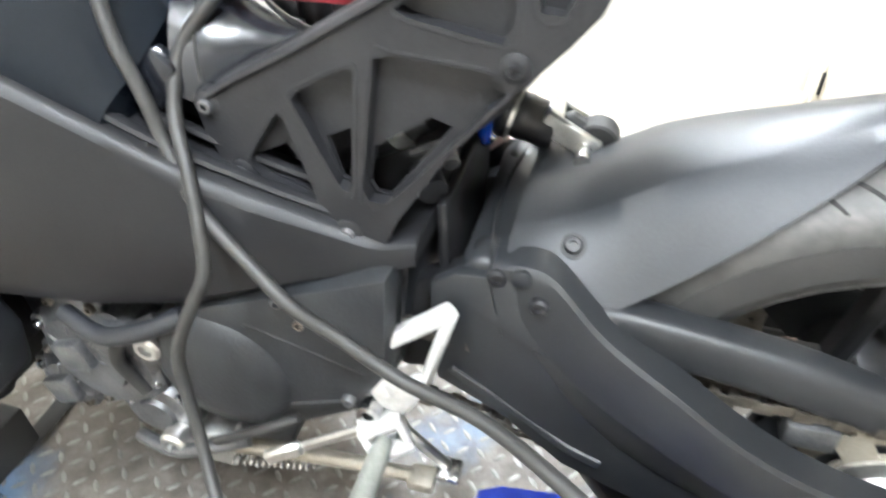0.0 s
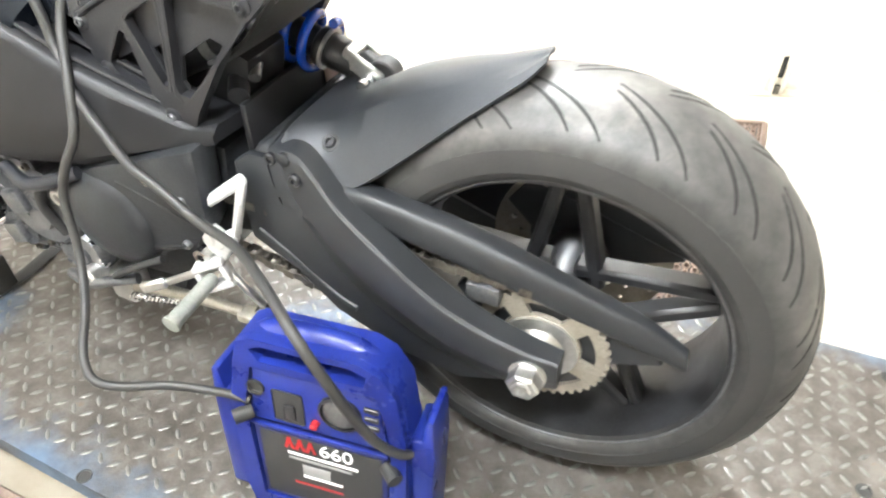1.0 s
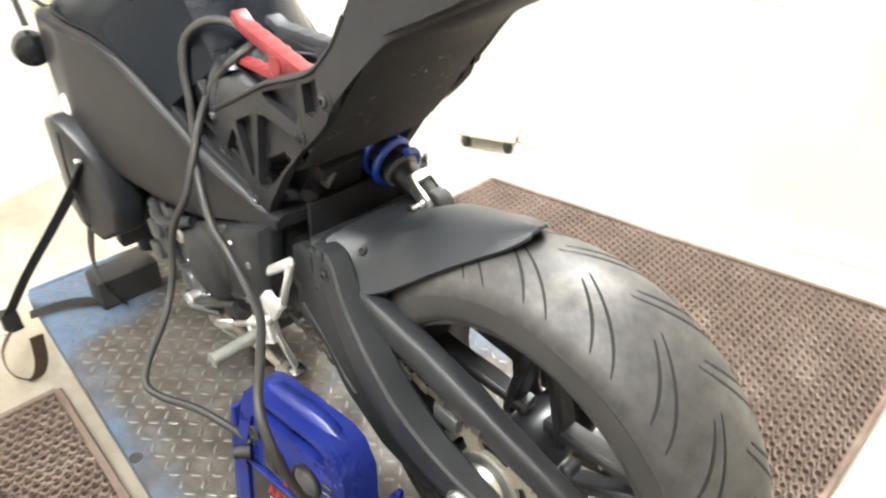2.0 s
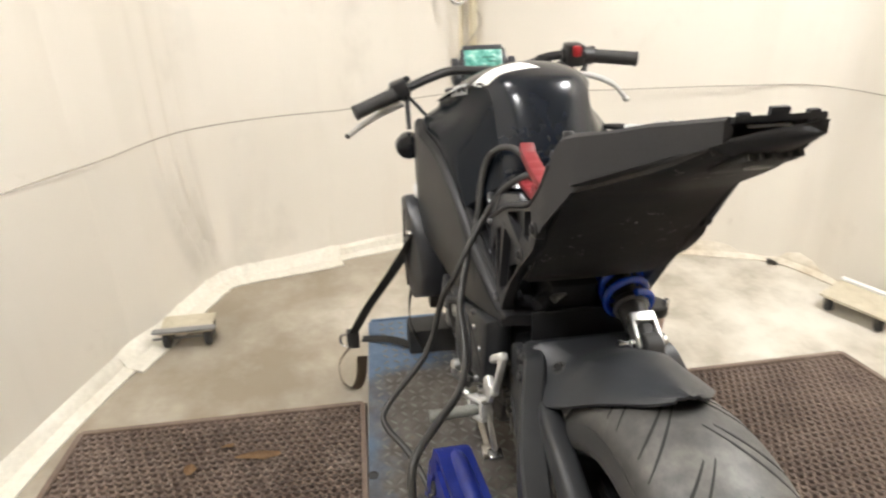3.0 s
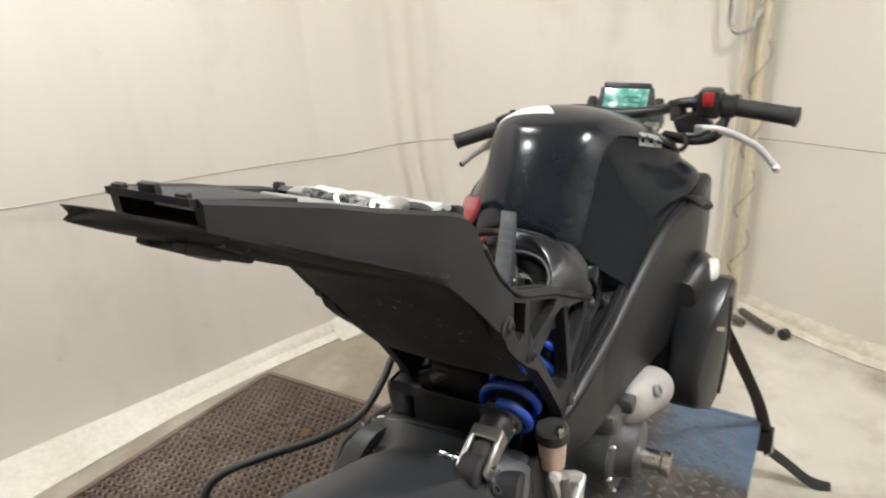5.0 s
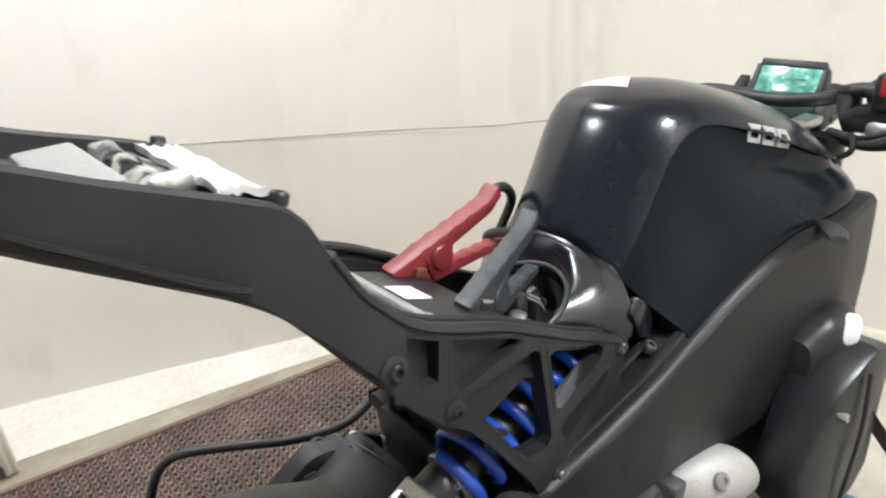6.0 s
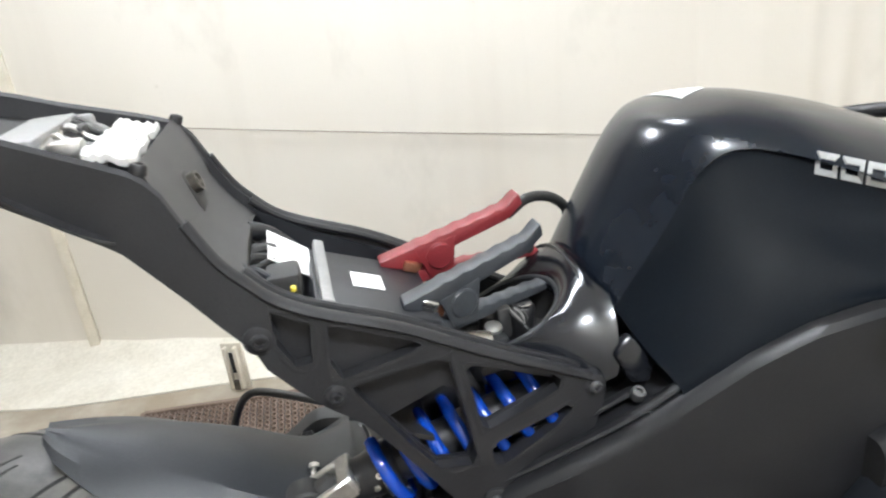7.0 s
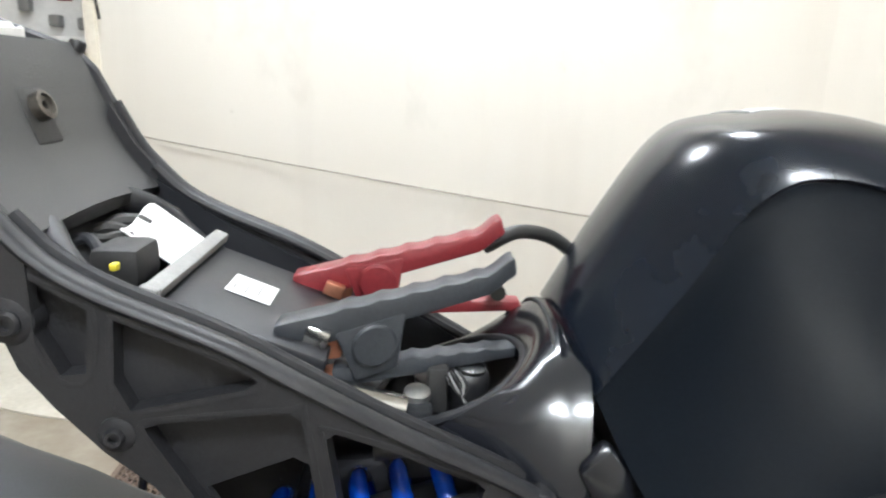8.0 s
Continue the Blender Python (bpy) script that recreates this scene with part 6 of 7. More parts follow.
# brake fluid pot, bracket and right pedal bits seen from behind
def master_cylinder():
    mc = new("brake_reservoir")
    mc.parent = BIKE
    tagged(mc, "milky brake fluid reservoir with a black cap")
    c = bmesh.new()
    lathe(c, [(0.0, 0.018), (0.045, 0.020), (0.048, 0.018)], (0.42, -0.135, 0.485), (0, 0, 1), 22)
    part("pot", c, PINK_TANK, mc)
    c = bmesh.new()
    lathe(c, [(0.046, 0.023), (0.062, 0.023), (0.065, 0.02)], (0.42, -0.135, 0.485), (0, 0, 1), 22)
    part("cap", c, RUBBER, mc)
    bolt("bolt", (0.41, -0.15, 0.55), (0, 0, 1), 0.006, STEEL, mc, "", 0.012)
    part("plunger", tube([(0.41, -0.155, 0.48), (0.415, -0.157, 0.44), (0.42, -0.158, 0.40)], 0.009, 10, 4), ALU, mc)


master_cylinder()


# ---- bars, controls, display ----
def handlebar():
    hb = new("handlebar")
    hb.parent = BIKE
    tagged(hb, "black tubular handlebar turned slightly to the left")
    bl = [(1.071, 0.359, 0.737), (1.114, 0.245, 0.772), (1.15, 0.165, 0.794), (1.17, 0.10, 0.805), (1.172, 0.0, 0.800), (1.155, -0.09, 0.815), (1.135, -0.135, 0.836), (1.122, -0.20, 0.840), (1.096, -0.352, 0.829)]
    part("tube", tube(bl, 0.0112, 14, 8), BLACK_METAL, hb)
    for a, b in (((1.071, 0.359, 0.737), (1.108, 0.262, 0.767)), ((1.094, -0.350, 0.829), (1.116, -0.235, 0.838))):
        d = V(*b) - V(*a)
        c = bmesh.new()
        prof = [(0.0, 0.012), (0.001, 0.0185), (0.006, 0.0185)]
        k = 0.008
        while k < d.length - 0.006:
            prof += [(k, 0.0165), (k + 0.0018, 0.0165), (k + 0.002, 0.0172), (k + 0.004, 0.0172)]
            k += 0.0042
        prof += [(d.length - 0.004, 0.020), (d.length, 0.020), (d.length, 0.012)]
        lathe(c, prof, a, d, 20)
        part("grip", c, RUBBER, hb, "ribbed black rubber grip")
    # perches
    part("clutch_perch", box((-0.018, -0.022, -0.02), (0.022, 0.022, 0.024), 0.007, Matrix.Translation((1.118, 0.243, 0.775)) @ Matrix.Rotation(radians(-20), 4, "X")), BLACK_METAL, hb)
    part("clutch_clamp", tube([(1.115, 0.232, 0.79), (1.112, 0.23, 0.805), (1.118, 0.222, 0.800)], 0.006, 8, 4), BLACK_METAL, hb)
    part("switch_block", box((-0.026, -0.022, -0.026), (0.026, 0.022, 0.028), 0.008, Matrix.Translation((1.118, -0.192, 0.842))), BLACK_METAL, hb)
    part("stop_switch", box((-0.034, -0.010, 0.0), (-0.020, 0.010, 0.026), 0.003, Matrix.Translation((1.118, -0.192, 0.842))), RED_PAINT, hb, "red stop switch")
    c = bmesh.new()
    lathe(c, [(-0.012, 0.022), (0.012, 0.022), (0.014, 0.018)], (1.116, -0.226, 0.838), (0.1, -1, 0), 18)
    part("throttle_housing", c, BLACK_METAL, hb)
    part("brake_perch", box((1.105, -0.20, 0.782), (1.14, -0.14, 0.808), 0.007), BLACK_METAL, hb)
    for pts in ([(1.12, -0.14, 0.79), (1.105, -0.155, 0.76), (1.12, -0.13, 0.74), (1.16, -0.09, 0.74)], [(1.11, -0.225, 0.822), (1.095, -0.20, 0.795), (1.11, -0.16, 0.775), (1.15, -0.12, 0.76)], [(1.118, -0.23, 0.825), (1.105, -0.215, 0.78), (1.12, -0.17, 0.76), (1.17, -0.1, 0.75)]):
        part("control_cable", tube(pts, 0.0045, 8, 6), RUBBER, hb)
    part("control_cable", tube([(1.12, 0.235, 0.77), (1.13, 0.205, 0.735), (1.12, 0.17, 0.70), (1.10, 0.12, 0.69)], 0.0045, 8, 6), RUBBER, hb)
    # levers
    part("clutch_lever", tube([(1.112, 0.240, 0.748), (1.114, 0.29, 0.724), (1.120, 0.33, 0.700), (1.132, 0.378, 0.664)], lambda t: 0.0125 - 0.006 * t, 10, 6, flat=0.6, up=(1, 0, 0)), LEVER, hb, "polished clutch lever")
    c = bmesh.new()
    bmesh.ops.create_uvsphere(c, u_segments=10, v_segments=8, radius=0.007, matrix=Matrix.Translation((1.133, 0.380, 0.662)))
    part("lever_ball", c, BLACK_METAL, hb)
    part("brake_lever", tube([(1.105, -0.175, 0.795), (1.088, -0.225, 0.797), (1.078, -0.285, 0.775), (1.077, -0.323, 0.738)], lambda t: 0.0078 - 0.0015 * t, 10, 6, flat=0.6, up=(1, 0, 0)), LEVER, hb, "polished brake lever")
    c = bmesh.new()
    bmesh.ops.create_uvsphere(c, u_segments=10, v_segments=8, radius=0.008, matrix=Matrix.Translation((1.077, -0.325, 0.734)))
    part("lever_ball", c, ALU, hb)
    # brake master cylinder, its clamp and the throttle tunnel
    m = Matrix.Translation((1.126, -0.160, 0.806)) @ Matrix.Rotation(radians(-24), 4, "X")
    part("master_cylinder", box((-0.020, -0.034, -0.016), (0.018, 0.034, 0.016), 0.008, m), BLACK_METAL, hb, "black brake master cylinder")
    c = bmesh.new()
    lathe(c, [(-0.018, 0.016), (0.012, 0.017), (0.014, 0.019), (0.022, 0.019), (0.024, 0.015)], (1.140, -0.128, 0.818), (0.2, 0.15, 1), 18)
    part("fluid_pot", c, RUBBER, hb, "small black fluid pot")
    for y, r in ((-0.168, 0.017), (-0.214, 0.023), (-0.240, 0.021)):
        c = bmesh.new()
        lathe(c, [(-0.006, 0.011), (-0.006, r), (0.006, r), (0.006, 0.011)], (1.120, y, 0.840), (0.12, 1, 0.0), 18)
        part("bar_clamp", c, BLACK_METAL, hb)
    part("lever_pivot", box((1.096, -0.200, 0.780), (1.118, -0.168, 0.802), 0.006), ALU, hb, "bare lever pivot")
    part("clutch_pivot", box((1.108, 0.232, 0.748), (1.134, 0.262, 0.774), 0.006), ALU, hb, "bare lever pivot")
    part("throttle_cable", tube([(1.110, -0.222, 0.822), (1.092, -0.212, 0.792), (1.100, -0.178, 0.772), (1.128, -0.140, 0.770), (1.160, -0.100, 0.765)], 0.0065, 8, 6), RUBBER, hb)
    part("right_signal", tube([(0.905, -0.205, 0.722), (0.872, -0.232, 0.728), (0.846, -0.246, 0.731)], lambda t: 0.009 + 0.004 * math.sin(3.14 * t), 10, 5, flat=0.6), RUBBER, hb, "dark rubber signal stub")
    # low round turn-signal pod on a stalk
    part("signal_stalk", tube([(1.115, 0.228, 0.755), (1.10, 0.228, 0.72), (1.085, 0.228, 0.685)], 0.006, 8, 5), BLACK_METAL, hb)
    part("signal_arm", tube([(1.08, 0.225, 0.645), (1.085, 0.185, 0.64)], 0.009, 8, 3), BLACK_METAL, hb)
    c = bmesh.new()
    lathe(c, [(-0.032, 0.012), (-0.026, 0.028), (-0.004, 0.034), (0.012, 0.030), (0.016, 0.022), (0.018, 0.010)], (1.078, 0.232, 0.645), (-1, 0.15, -0.1), 20)
    part("signal_pod", c, GLOSS_COVER, hb, "round black turn-signal pod")


handlebar()


def display():
    ds = new("instrument_display")
    ds.parent = BIKE
    tagged(ds, "small instrument display with a pale green screen")
    m = Matrix.Translation((1.246, 0.010, 0.806)) @ Matrix.Rotation(radians(32), 4, "Y")
    face = [(-0.055, 0.038), (-0.049, 0.044), (0.049, 0.044), (0.055, 0.038), (0.074, -0.030), (0.088, -0.048), (-0.088, -0.048), (-0.074, -0.030)]
    bm = bmesh.new()
    skin(bm, [[m @ V(x, y * k, z * k) for y, z in face] for x, k in ((-0.006, 0.97), (-0.003, 1.0), (0.016, 1.0), (0.024, 0.92))])
    part("hood", bm, PLASTIC, ds)
    bm = bmesh.new()
    for lo, hi in (((-0.011, -0.054, 0.031), (0.0, 0.054, 0.044)), ((-0.010, -0.060, -0.030), (0.0, -0.0505, 0.034)), ((-0.010, 0.0505, -0.030), (0.0, 0.060, 0.034)), ((-0.010, -0.064, -0.040), (0.0, 0.064, -0.031))):
        add_box(bm, lo, hi, 0.003, m)
    part("hood_rim", bm, PLASTIC, ds)
    part("screen", box((-0.0085, -0.050, -0.030), (-0.0063, 0.050, 0.031), 0.0006, m), SCREEN, ds, "pale green display glass")
    for k, (y0, y1, z0, z1) in enumerate(((-0.03, 0.005, 0.008, 0.012), (-0.035, -0.012, -0.004, 0.001), (-0.02, 0.02, -0.014, -0.011))):
        part("readout_bar", box((-0.0092, y0, z0), (-0.0086, y1, z1), 0.0001, m), SCREEN_DARK, ds, "dark readout bar")
    part("bracket", prism([(1.19, 0.78), (1.26, 0.77), (1.27, 0.70), (1.16, 0.70)], 0.05, -0.04, bev=0.006), PLASTIC, ds)
    for s in (1, -1):
        part("side_wing", prism([(1.20, 0.785), (1.25, 0.82), (1.26, 0.76), (1.19, 0.75)], 0.066 * s + 0.01 + 0.02 * s, 0.066 * s + 0.01, bev=0.004), PLASTIC, ds)
    part("top_clamp", prism([(1.12, 0.775), (1.20, 0.79), (1.21, 0.76), (1.12, 0.74)], 0.07, -0.06, bev=0.006), BLACK_METAL, ds)
    part("bright_bracket", box((1.10, -0.085, 0.772), (1.17, -0.055, 0.786), 0.003), ALU, ds, "bare metal clamp edge")


SCREEN_DARK = surface("dark_readout", (0.015, 0.10, 0.08), (0.02, 0.13, 0.1), 0.3, scale=50)
display()


# ---- side shrouds and nose ----
def shroud(s):
    sh = new("radiator_shroud")
    sh.parent = BIKE
    tagged(sh, "dark blue-black radiator shroud")
    ahead = 0.07 if s > 0 else 0.0
    sh.location = (ahead, -0.033 if s > 0 else 0.0, -0.02 if s > 0 else 0.0)
    edge = [(0.800, 0.405), (0.828, 0.490), (0.875, 0.545), (0.930, 0.565), (0.985, 0.545), (0.992, 0.440), (0.985, 0.345), (0.945, 0.312), (0.870, 0.306), (0.815, 0.340)]
    part("shell", prism(edge, lambda x, z: (0.262 + 0.030 * ease(0.80, 0.90, x)) * s, 0.205 * s, bev=0.012), SHROUD, sh)
    part("inner_panel", prism([(0.85, 0.52), (0.98, 0.53), (0.98, 0.34), (0.84, 0.34)], 0.206 * s, 0.165 * s, bev=0.008), BLACK_METAL, sh)
    part("seam", tube([(0.905, 0.292 * s, 0.54), (0.912, 0.294 * s, 0.44), (0.90, 0.29 * s, 0.33)], 0.003, 6, 5), RUBBER, sh)
    part("upper_cowl", arm_loft([(0.86, 0.215 * s, 0.545, 0.03, 0.02, 0), (0.90, 0.225 * s, 0.56, 0.042, 0.028, 0), (0.95, 0.225 * s, 0.565, 0.038, 0.026, 0), (0.98, 0.215 * s, 0.56, 0.02, 0.015, 0)]), BLACK_METAL, sh)
    part("pale_corner", arm_loft([(0.905, 0.245 * s, 0.575, 0.010, 0.008, 0), (0.925, 0.252 * s, 0.578, 0.024, 0.012, 0), (0.945, 0.250 * s, 0.57, 0.020, 0.010, 0)]), WHITE_PAPER, sh, "pale bare corner of the cowl")
    bolt("bolt", (0.85, 0.285 * s, 0.50), (0, s, 0.1), 0.007, STEEL, sh)


SHROUD = surface("blue_black_shroud", (0.008, 0.009, 0.012), (0.015, 0.017, 0.021), 0.36, scale=10, bump=0.15)
side_pair(shroud)


def nose():
    ns = new("front_end")
    ns.parent = BIKE
    tagged(ns, "front end without wheel, held down on the deck")
    for s in (1, -1):
        part("fork_leg", tube([(1.16, 0.10 * s, 0.76), (1.14, 0.10 * s, 0.45), (1.12, 0.10 * s, 0.11)], 0.026, 16, 4), BLACK_METAL, ns)
    part("radiator", box((0.985, -0.20, 0.22), (1.02, 0.20, 0.60), 0.006), RUBBER, ns)
    part("support_block", box((1.09, 0.10, 0.0), (1.17, 0.250, 0.080), 0.006), RUBBER, ns, "black block under the front end")
    part("lower_duct", prism([(0.86, 0.24), (0.90, 0.10), (1.04, 0.085), (1.06, 0.30), (0.98, 0.40)], 0.06, -0.10, bev=0.02), SHROUD, ns)


nose()


# ---- jump starter and its cables ----
def jump_starter():
    js = thing("jump_starter", "blue portable jump starter standing on the lift deck", "jump starter", at=(0.248, 0.256, 0.0))
    js.rotation_euler = (radians(6), 0, radians(6))
    face = 0.046
    # body with sloping shoulders and an arched top
    out = [(-0.118, 0.002), (0.118, 0.002), (0.128, 0.05), (0.126, 0.22), (0.112, 0.30), (0.102, 0.336), (0.082, 0.346), (-0.066, 0.346), (-0.092, 0.334), (-0.114, 0.30), (-0.126, 0.22), (-0.128, 0.05)]
    grip_hole = [(0.072, 0.310), (0.084, 0.328), (0.066, 0.336), (-0.052, 0.336), (-0.074, 0.328), (-0.070, 0.310)]
    part("body", prism(out, face - 0.012, -0.016, [grip_hole], 0.0), BLUE_PLASTIC, js, "royal blue plastic body")
    frame_out = [(x * 0.985, z) for x, z in out]
    inner = [(-0.098, 0.03), (0.098, 0.03), (0.104, 0.22), (0.086, 0.296), (-0.086, 0.296), (-0.104, 0.22)]
    part("front_bezel", prism(frame_out, face, face - 0.013, [grip_hole, inner], 0.0), BLUE_PLASTIC, js)
    part("panel_upper", prism([(-0.097, 0.195), (0.097, 0.195), (0.086, 0.294), (-0.086, 0.294)], face - 0.004, face - 0.011, bev=0.002), BLUE_PLASTIC, js)
    part("label_panel", prism([(-0.096, 0.032), (0.096, 0.032), (0.098, 0.188), (-0.098, 0.188)], face - 0.003, face - 0.011, bev=0.002), BLUE_DARK, js, "dark label panel")
    part("handle", tube([(0.092, 0.012, 0.322), (0.06, 0.012, 0.338), (0.0, 0.012, 0.342), (-0.05, 0.012, 0.337), (-0.086, 0.012, 0.318)], 0.016, 14, 6), BLUE_PLASTIC, js)
    part("groove", box((-0.1, face - 0.004, 0.186), (0.1, face + 0.0015, 0.192), 0.001), BLUE_PLASTIC, js)
    # dial, recesses, gauge lamps, knob
    c = bmesh.new()
    lathe(c, [(0, 0.030), (0.006, 0.030), (0.008, 0.026), (0.004, 0.025), (0.007, 0.016), (0.008, 0.004)], (-0.035, face - 0.005, 0.248), (0, 1, 0), 28)
    part("dial", c, BLACK_METAL, js, "round dark gauge")
    c = bmesh.new()
    lathe(c, [(0.0045, 0.0245), (0.0085, 0.018), (0.0095, 0.006)], (-0.035, face - 0.005, 0.248), (0, 1, 0), 28)
    part("gauge_glass", c, ENGINE_GREY, js, "pale gauge glass")
    part("recess", box((0.018, face - 0.005, 0.205), (0.062, face - 0.0025, 0.262), 0.003), RUBBER, js, "dark socket recess")
    part("socket", box((0.030, face - 0.003, 0.212), (0.045, face + 0.001, 0.240), 0.003), BLACK_METAL, js)
    c = bmesh.new()
    lathe(c, [(0, 0.013), (0.004, 0.013), (0.004, 0.009), (0.001, 0.009)], (0.085, face - 0.004, 0.258), (0, 1, 0), 18)
    part("side_socket", c, RUBBER, js)
    for k in range(3):
        part("status_light", box((-0.088, face - 0.004, 0.232 + 0.016 * k), (-0.068, face - 0.001, 0.241 + 0.016 * k), 0.0015), RUBBER, js, "dark status light")
        part("status_bar", box((-0.086, face - 0.0012, 0.2385 + 0.016 * k), (-0.070, face - 0.0006, 0.2405 + 0.016 * k), 0.0002), GREYISH, js)
    c = bmesh.new()
    lathe(c, [(-0.002, 0.006), (0.009, 0.0055), (0.011, 0.003)], (0.002, face - 0.004, 0.216), (0, 1, 0), 12)
    part("red_knob", c, RED_PAINT, js, "red knob")
    # printed label: red strokes, white number, pale bars
    m = Matrix.Translation((0.002, face - 0.0022, 0.150)) @ Matrix.Rotation(radians(180), 4, "Z") @ Matrix.Rotation(radians(90), 4, "X")
    text_mesh("number_print", "660", 0.034, m, WHITE_PAPER, js, "white model number 660")
    c = bmesh.new()
    for k in range(3):
        x = 0.052 - 0.016 * k
        bar(c, (x, face - 0.0022, 0.150), (x - 0.007, face - 0.0022, 0.173), 0.005, 0.0012, (0, 1, 0), 0)
        bar(c, (x - 0.012, face - 0.0022, 0.150), (x - 0.005, face - 0.0022, 0.173), 0.0045, 0.0012, (0, 1, 0), 0)
    part("red_print", c, RED_PAINT, js, "red printed strokes")
    for k, (x0, x1, z, mat) in enumerate(((-0.055, 0.05, 0.138, WHITE_PAPER), (-0.045, 0.05, 0.128, GREYISH), (-0.03, 0.03, 0.092, WHITE_PAPER), (-0.03, 0.045, 0.074, RED_PAINT))):
        part("print_bar", box((x0, face - 0.0028, z), (x1, face - 0.0018, z + 0.005), 0.0002), mat, js, "bar of small print")
    part("picture_patch", box((-0.012, face - 0.0028, 0.098), (0.030, face - 0.0018, 0.120), 0.0002), GREYISH, js, "grey printed picture")
    part("black_patch", box((-0.09, face - 0.0032, 0.04), (0.09, face - 0.0024, 0.176), 0.0005), RUBBER, js, "black printed field")
    # side holsters
    for s in (1, -1):
        part("holster", prism([(0.130 * s, 0.02), (0.158 * s, 0.02), (0.160 * s, 0.20), (0.156 * s, 0.262), (0.146 * s, 0.262), (0.142 * s, 0.222), (0.126 * s, 0.222)], 0.035, -0.035, bev=0.004), BLUE_PLASTIC, js, "side clamp holster")
        part("cable_boot", tube([(0.096 * s, face - 0.004, 0.168 if s < 0 else 0.208), (0.115 * s, face + 0.014, 0.165 if s < 0 else 0.205)], 0.011, 10, 3), RUBBER, js, "rubber cable boot")
    return js


jump_starter()

cable_a = [(0.586, 0.066, 0.773), (0.618, 0.082, 0.783), (0.655, 0.099, 0.772), (0.682, 0.116, 0.742), (0.674, 0.130, 0.700), (0.655, 0.138, 0.655), (0.638, 0.149, 0.612), (0.606, 0.170, 0.572), (0.560, 0.188, 0.540), (0.520, 0.200, 0.510), (0.481, 0.200, 0.483), (0.423, 0.208, 0.454), (0.349, 0.232, 0.455), (0.277, 0.278, 0.459), (0.212, 0.322, 0.452), (0.178, 0.330, 0.408), (0.160, 0.318, 0.340), (0.146, 0.300, 0.275), (0.130, 0.278, 0.225), (0.118, 0.262, 0.205)]
ca = thing("jumper_cable", "thick dark rubber jumper cable from clamp to starter", "cable", "jumper cables")
part("lead", tube(cable_a, 0.0066, 12, 8), CABLE, ca)
cable_b = [(0.592, 0.012, 0.748), (0.594, 0.050, 0.742), (0.604, 0.085, 0.722), (0.632, 0.105, 0.685), (0.634, 0.132, 0.642), (0.614, 0.162, 0.600), (0.600, 0.186, 0.560), (0.596, 0.202, 0.528), (0.616, 0.216, 0.486), (0.632, 0.224, 0.440), (0.622, 0.240, 0.382), (0.605, 0.262, 0.345), (0.580, 0.294, 0.320), (0.568, 0.324, 0.290), (0.552, 0.345, 0.273), (0.528, 0.356, 0.262), (0.495, 0.345, 0.254), (0.444, 0.316, 0.248), (0.380, 0.292, 0.236), (0.345, 0.282, 0.226)]
cb = thing("jumper_cable", "thick dark rubber jumper cable looping in front of the engine", "cable", "jumper cables")
part("lead", tube(cable_b, 0.0062, 12, 8), CABLE, cb)


def clamp(name, label, mat, jaw, tip, low_tip, pivot, y, slew):
    cl = thing(name, label, "clamp", "battery clamps")
    a, b = V(jaw[0], y, jaw[1]), V(tip[0], y, tip[1])
    # upper handle, tapering, with grip notches
    def blade(p, q, w0, w1, th, up=False):
        dd = (q - p).normalized()
        nn = V(-dd.z, 0, dd.x)
        pts = []
        L = (q - p).length
        k = 22
        for i in range(k + 1):
            t = i / k
            w = w0 + (w1 - w0) * t + (0.0018 if (i % 3 == 0 and 3 < i < 20) else 0) + (0.010 * ease(0.86, 1.0, t) if up else 0)
            pts.append(p + dd * (L * t) + nn * w)
        for i in range(k, -1, -1):
            t = i / k
            pts.append(p + dd * (L * t) - nn * ((w0 + (w1 - w0) * t) * 0.75 - (0.009 * ease(0.86, 1.0, t) if up else 0)))
        return prism([(v.x, v.z) for v in pts], y + th, y - th, bev=0.0025)
    part("upper_handle", blade(a, b, 0.0135, 0.008, 0.013, True), mat, cl)
    part("lower_handle", blade(V(pivot[0] - 0.03, y, pivot[1] - 0.024), V(low_tip[0], y, low_tip[1]), 0.009, 0.005, 0.0105), mat, cl)
    part("cheek", prism([(pivot[0] - 0.028, pivot[1] + 0.012), (pivot[0] + 0.022, pivot[1] + 0.022), (pivot[0] + 0.016, pivot[1] - 0.020), (pivot[0] - 0.014, pivot[1] - 0.026)], y + 0.0145, y - 0.0145, bev=0.003), mat, cl)
    c = bmesh.new()
    lathe(c, [(-0.018, 0.014), (0.016, 0.016), (0.018, 0.014), (0.0185, 0.006)], (pivot[0], y, pivot[1]), (0, -1, 0), 22)
    part("pivot_boss", c, mat, cl)
    part("upper_jaw", prism([(jaw[0] - 0.012, jaw[1] - 0.004), (jaw[0] + 0.05, jaw[1] + 0.008), (jaw[0] + 0.04, jaw[1] - 0.018), (jaw[0] + 0.002, jaw[1] - 0.016)], y + 0.009, y - 0.009, bev=0.002), COPPER, cl, "copper jaw")
    part("lower_jaw", prism([(jaw[0] + 0.0, jaw[1] - 0.030), (jaw[0] + 0.05, jaw[1] - 0.026), (jaw[0] + 0.045, jaw[1] - 0.040), (jaw[0] + 0.005, jaw[1] - 0.040)], y + 0.009, y - 0.009, bev=0.002), COPPER, cl, "copper jaw")
    part("spring_pin", tube([(pivot[0] - 0.012, y - 0.012, pivot[1] - 0.010), (pivot[0] + 0.016, y - 0.006, pivot[1] - 0.004)], 0.004, 8, 3), STEEL, cl)
    # the whole clamp swings sideways about the tip of its handle
    for ob in cl.children:
        for v in ob.data.vertices:
            v.co.y += slew * (v.co.x - tip[0])


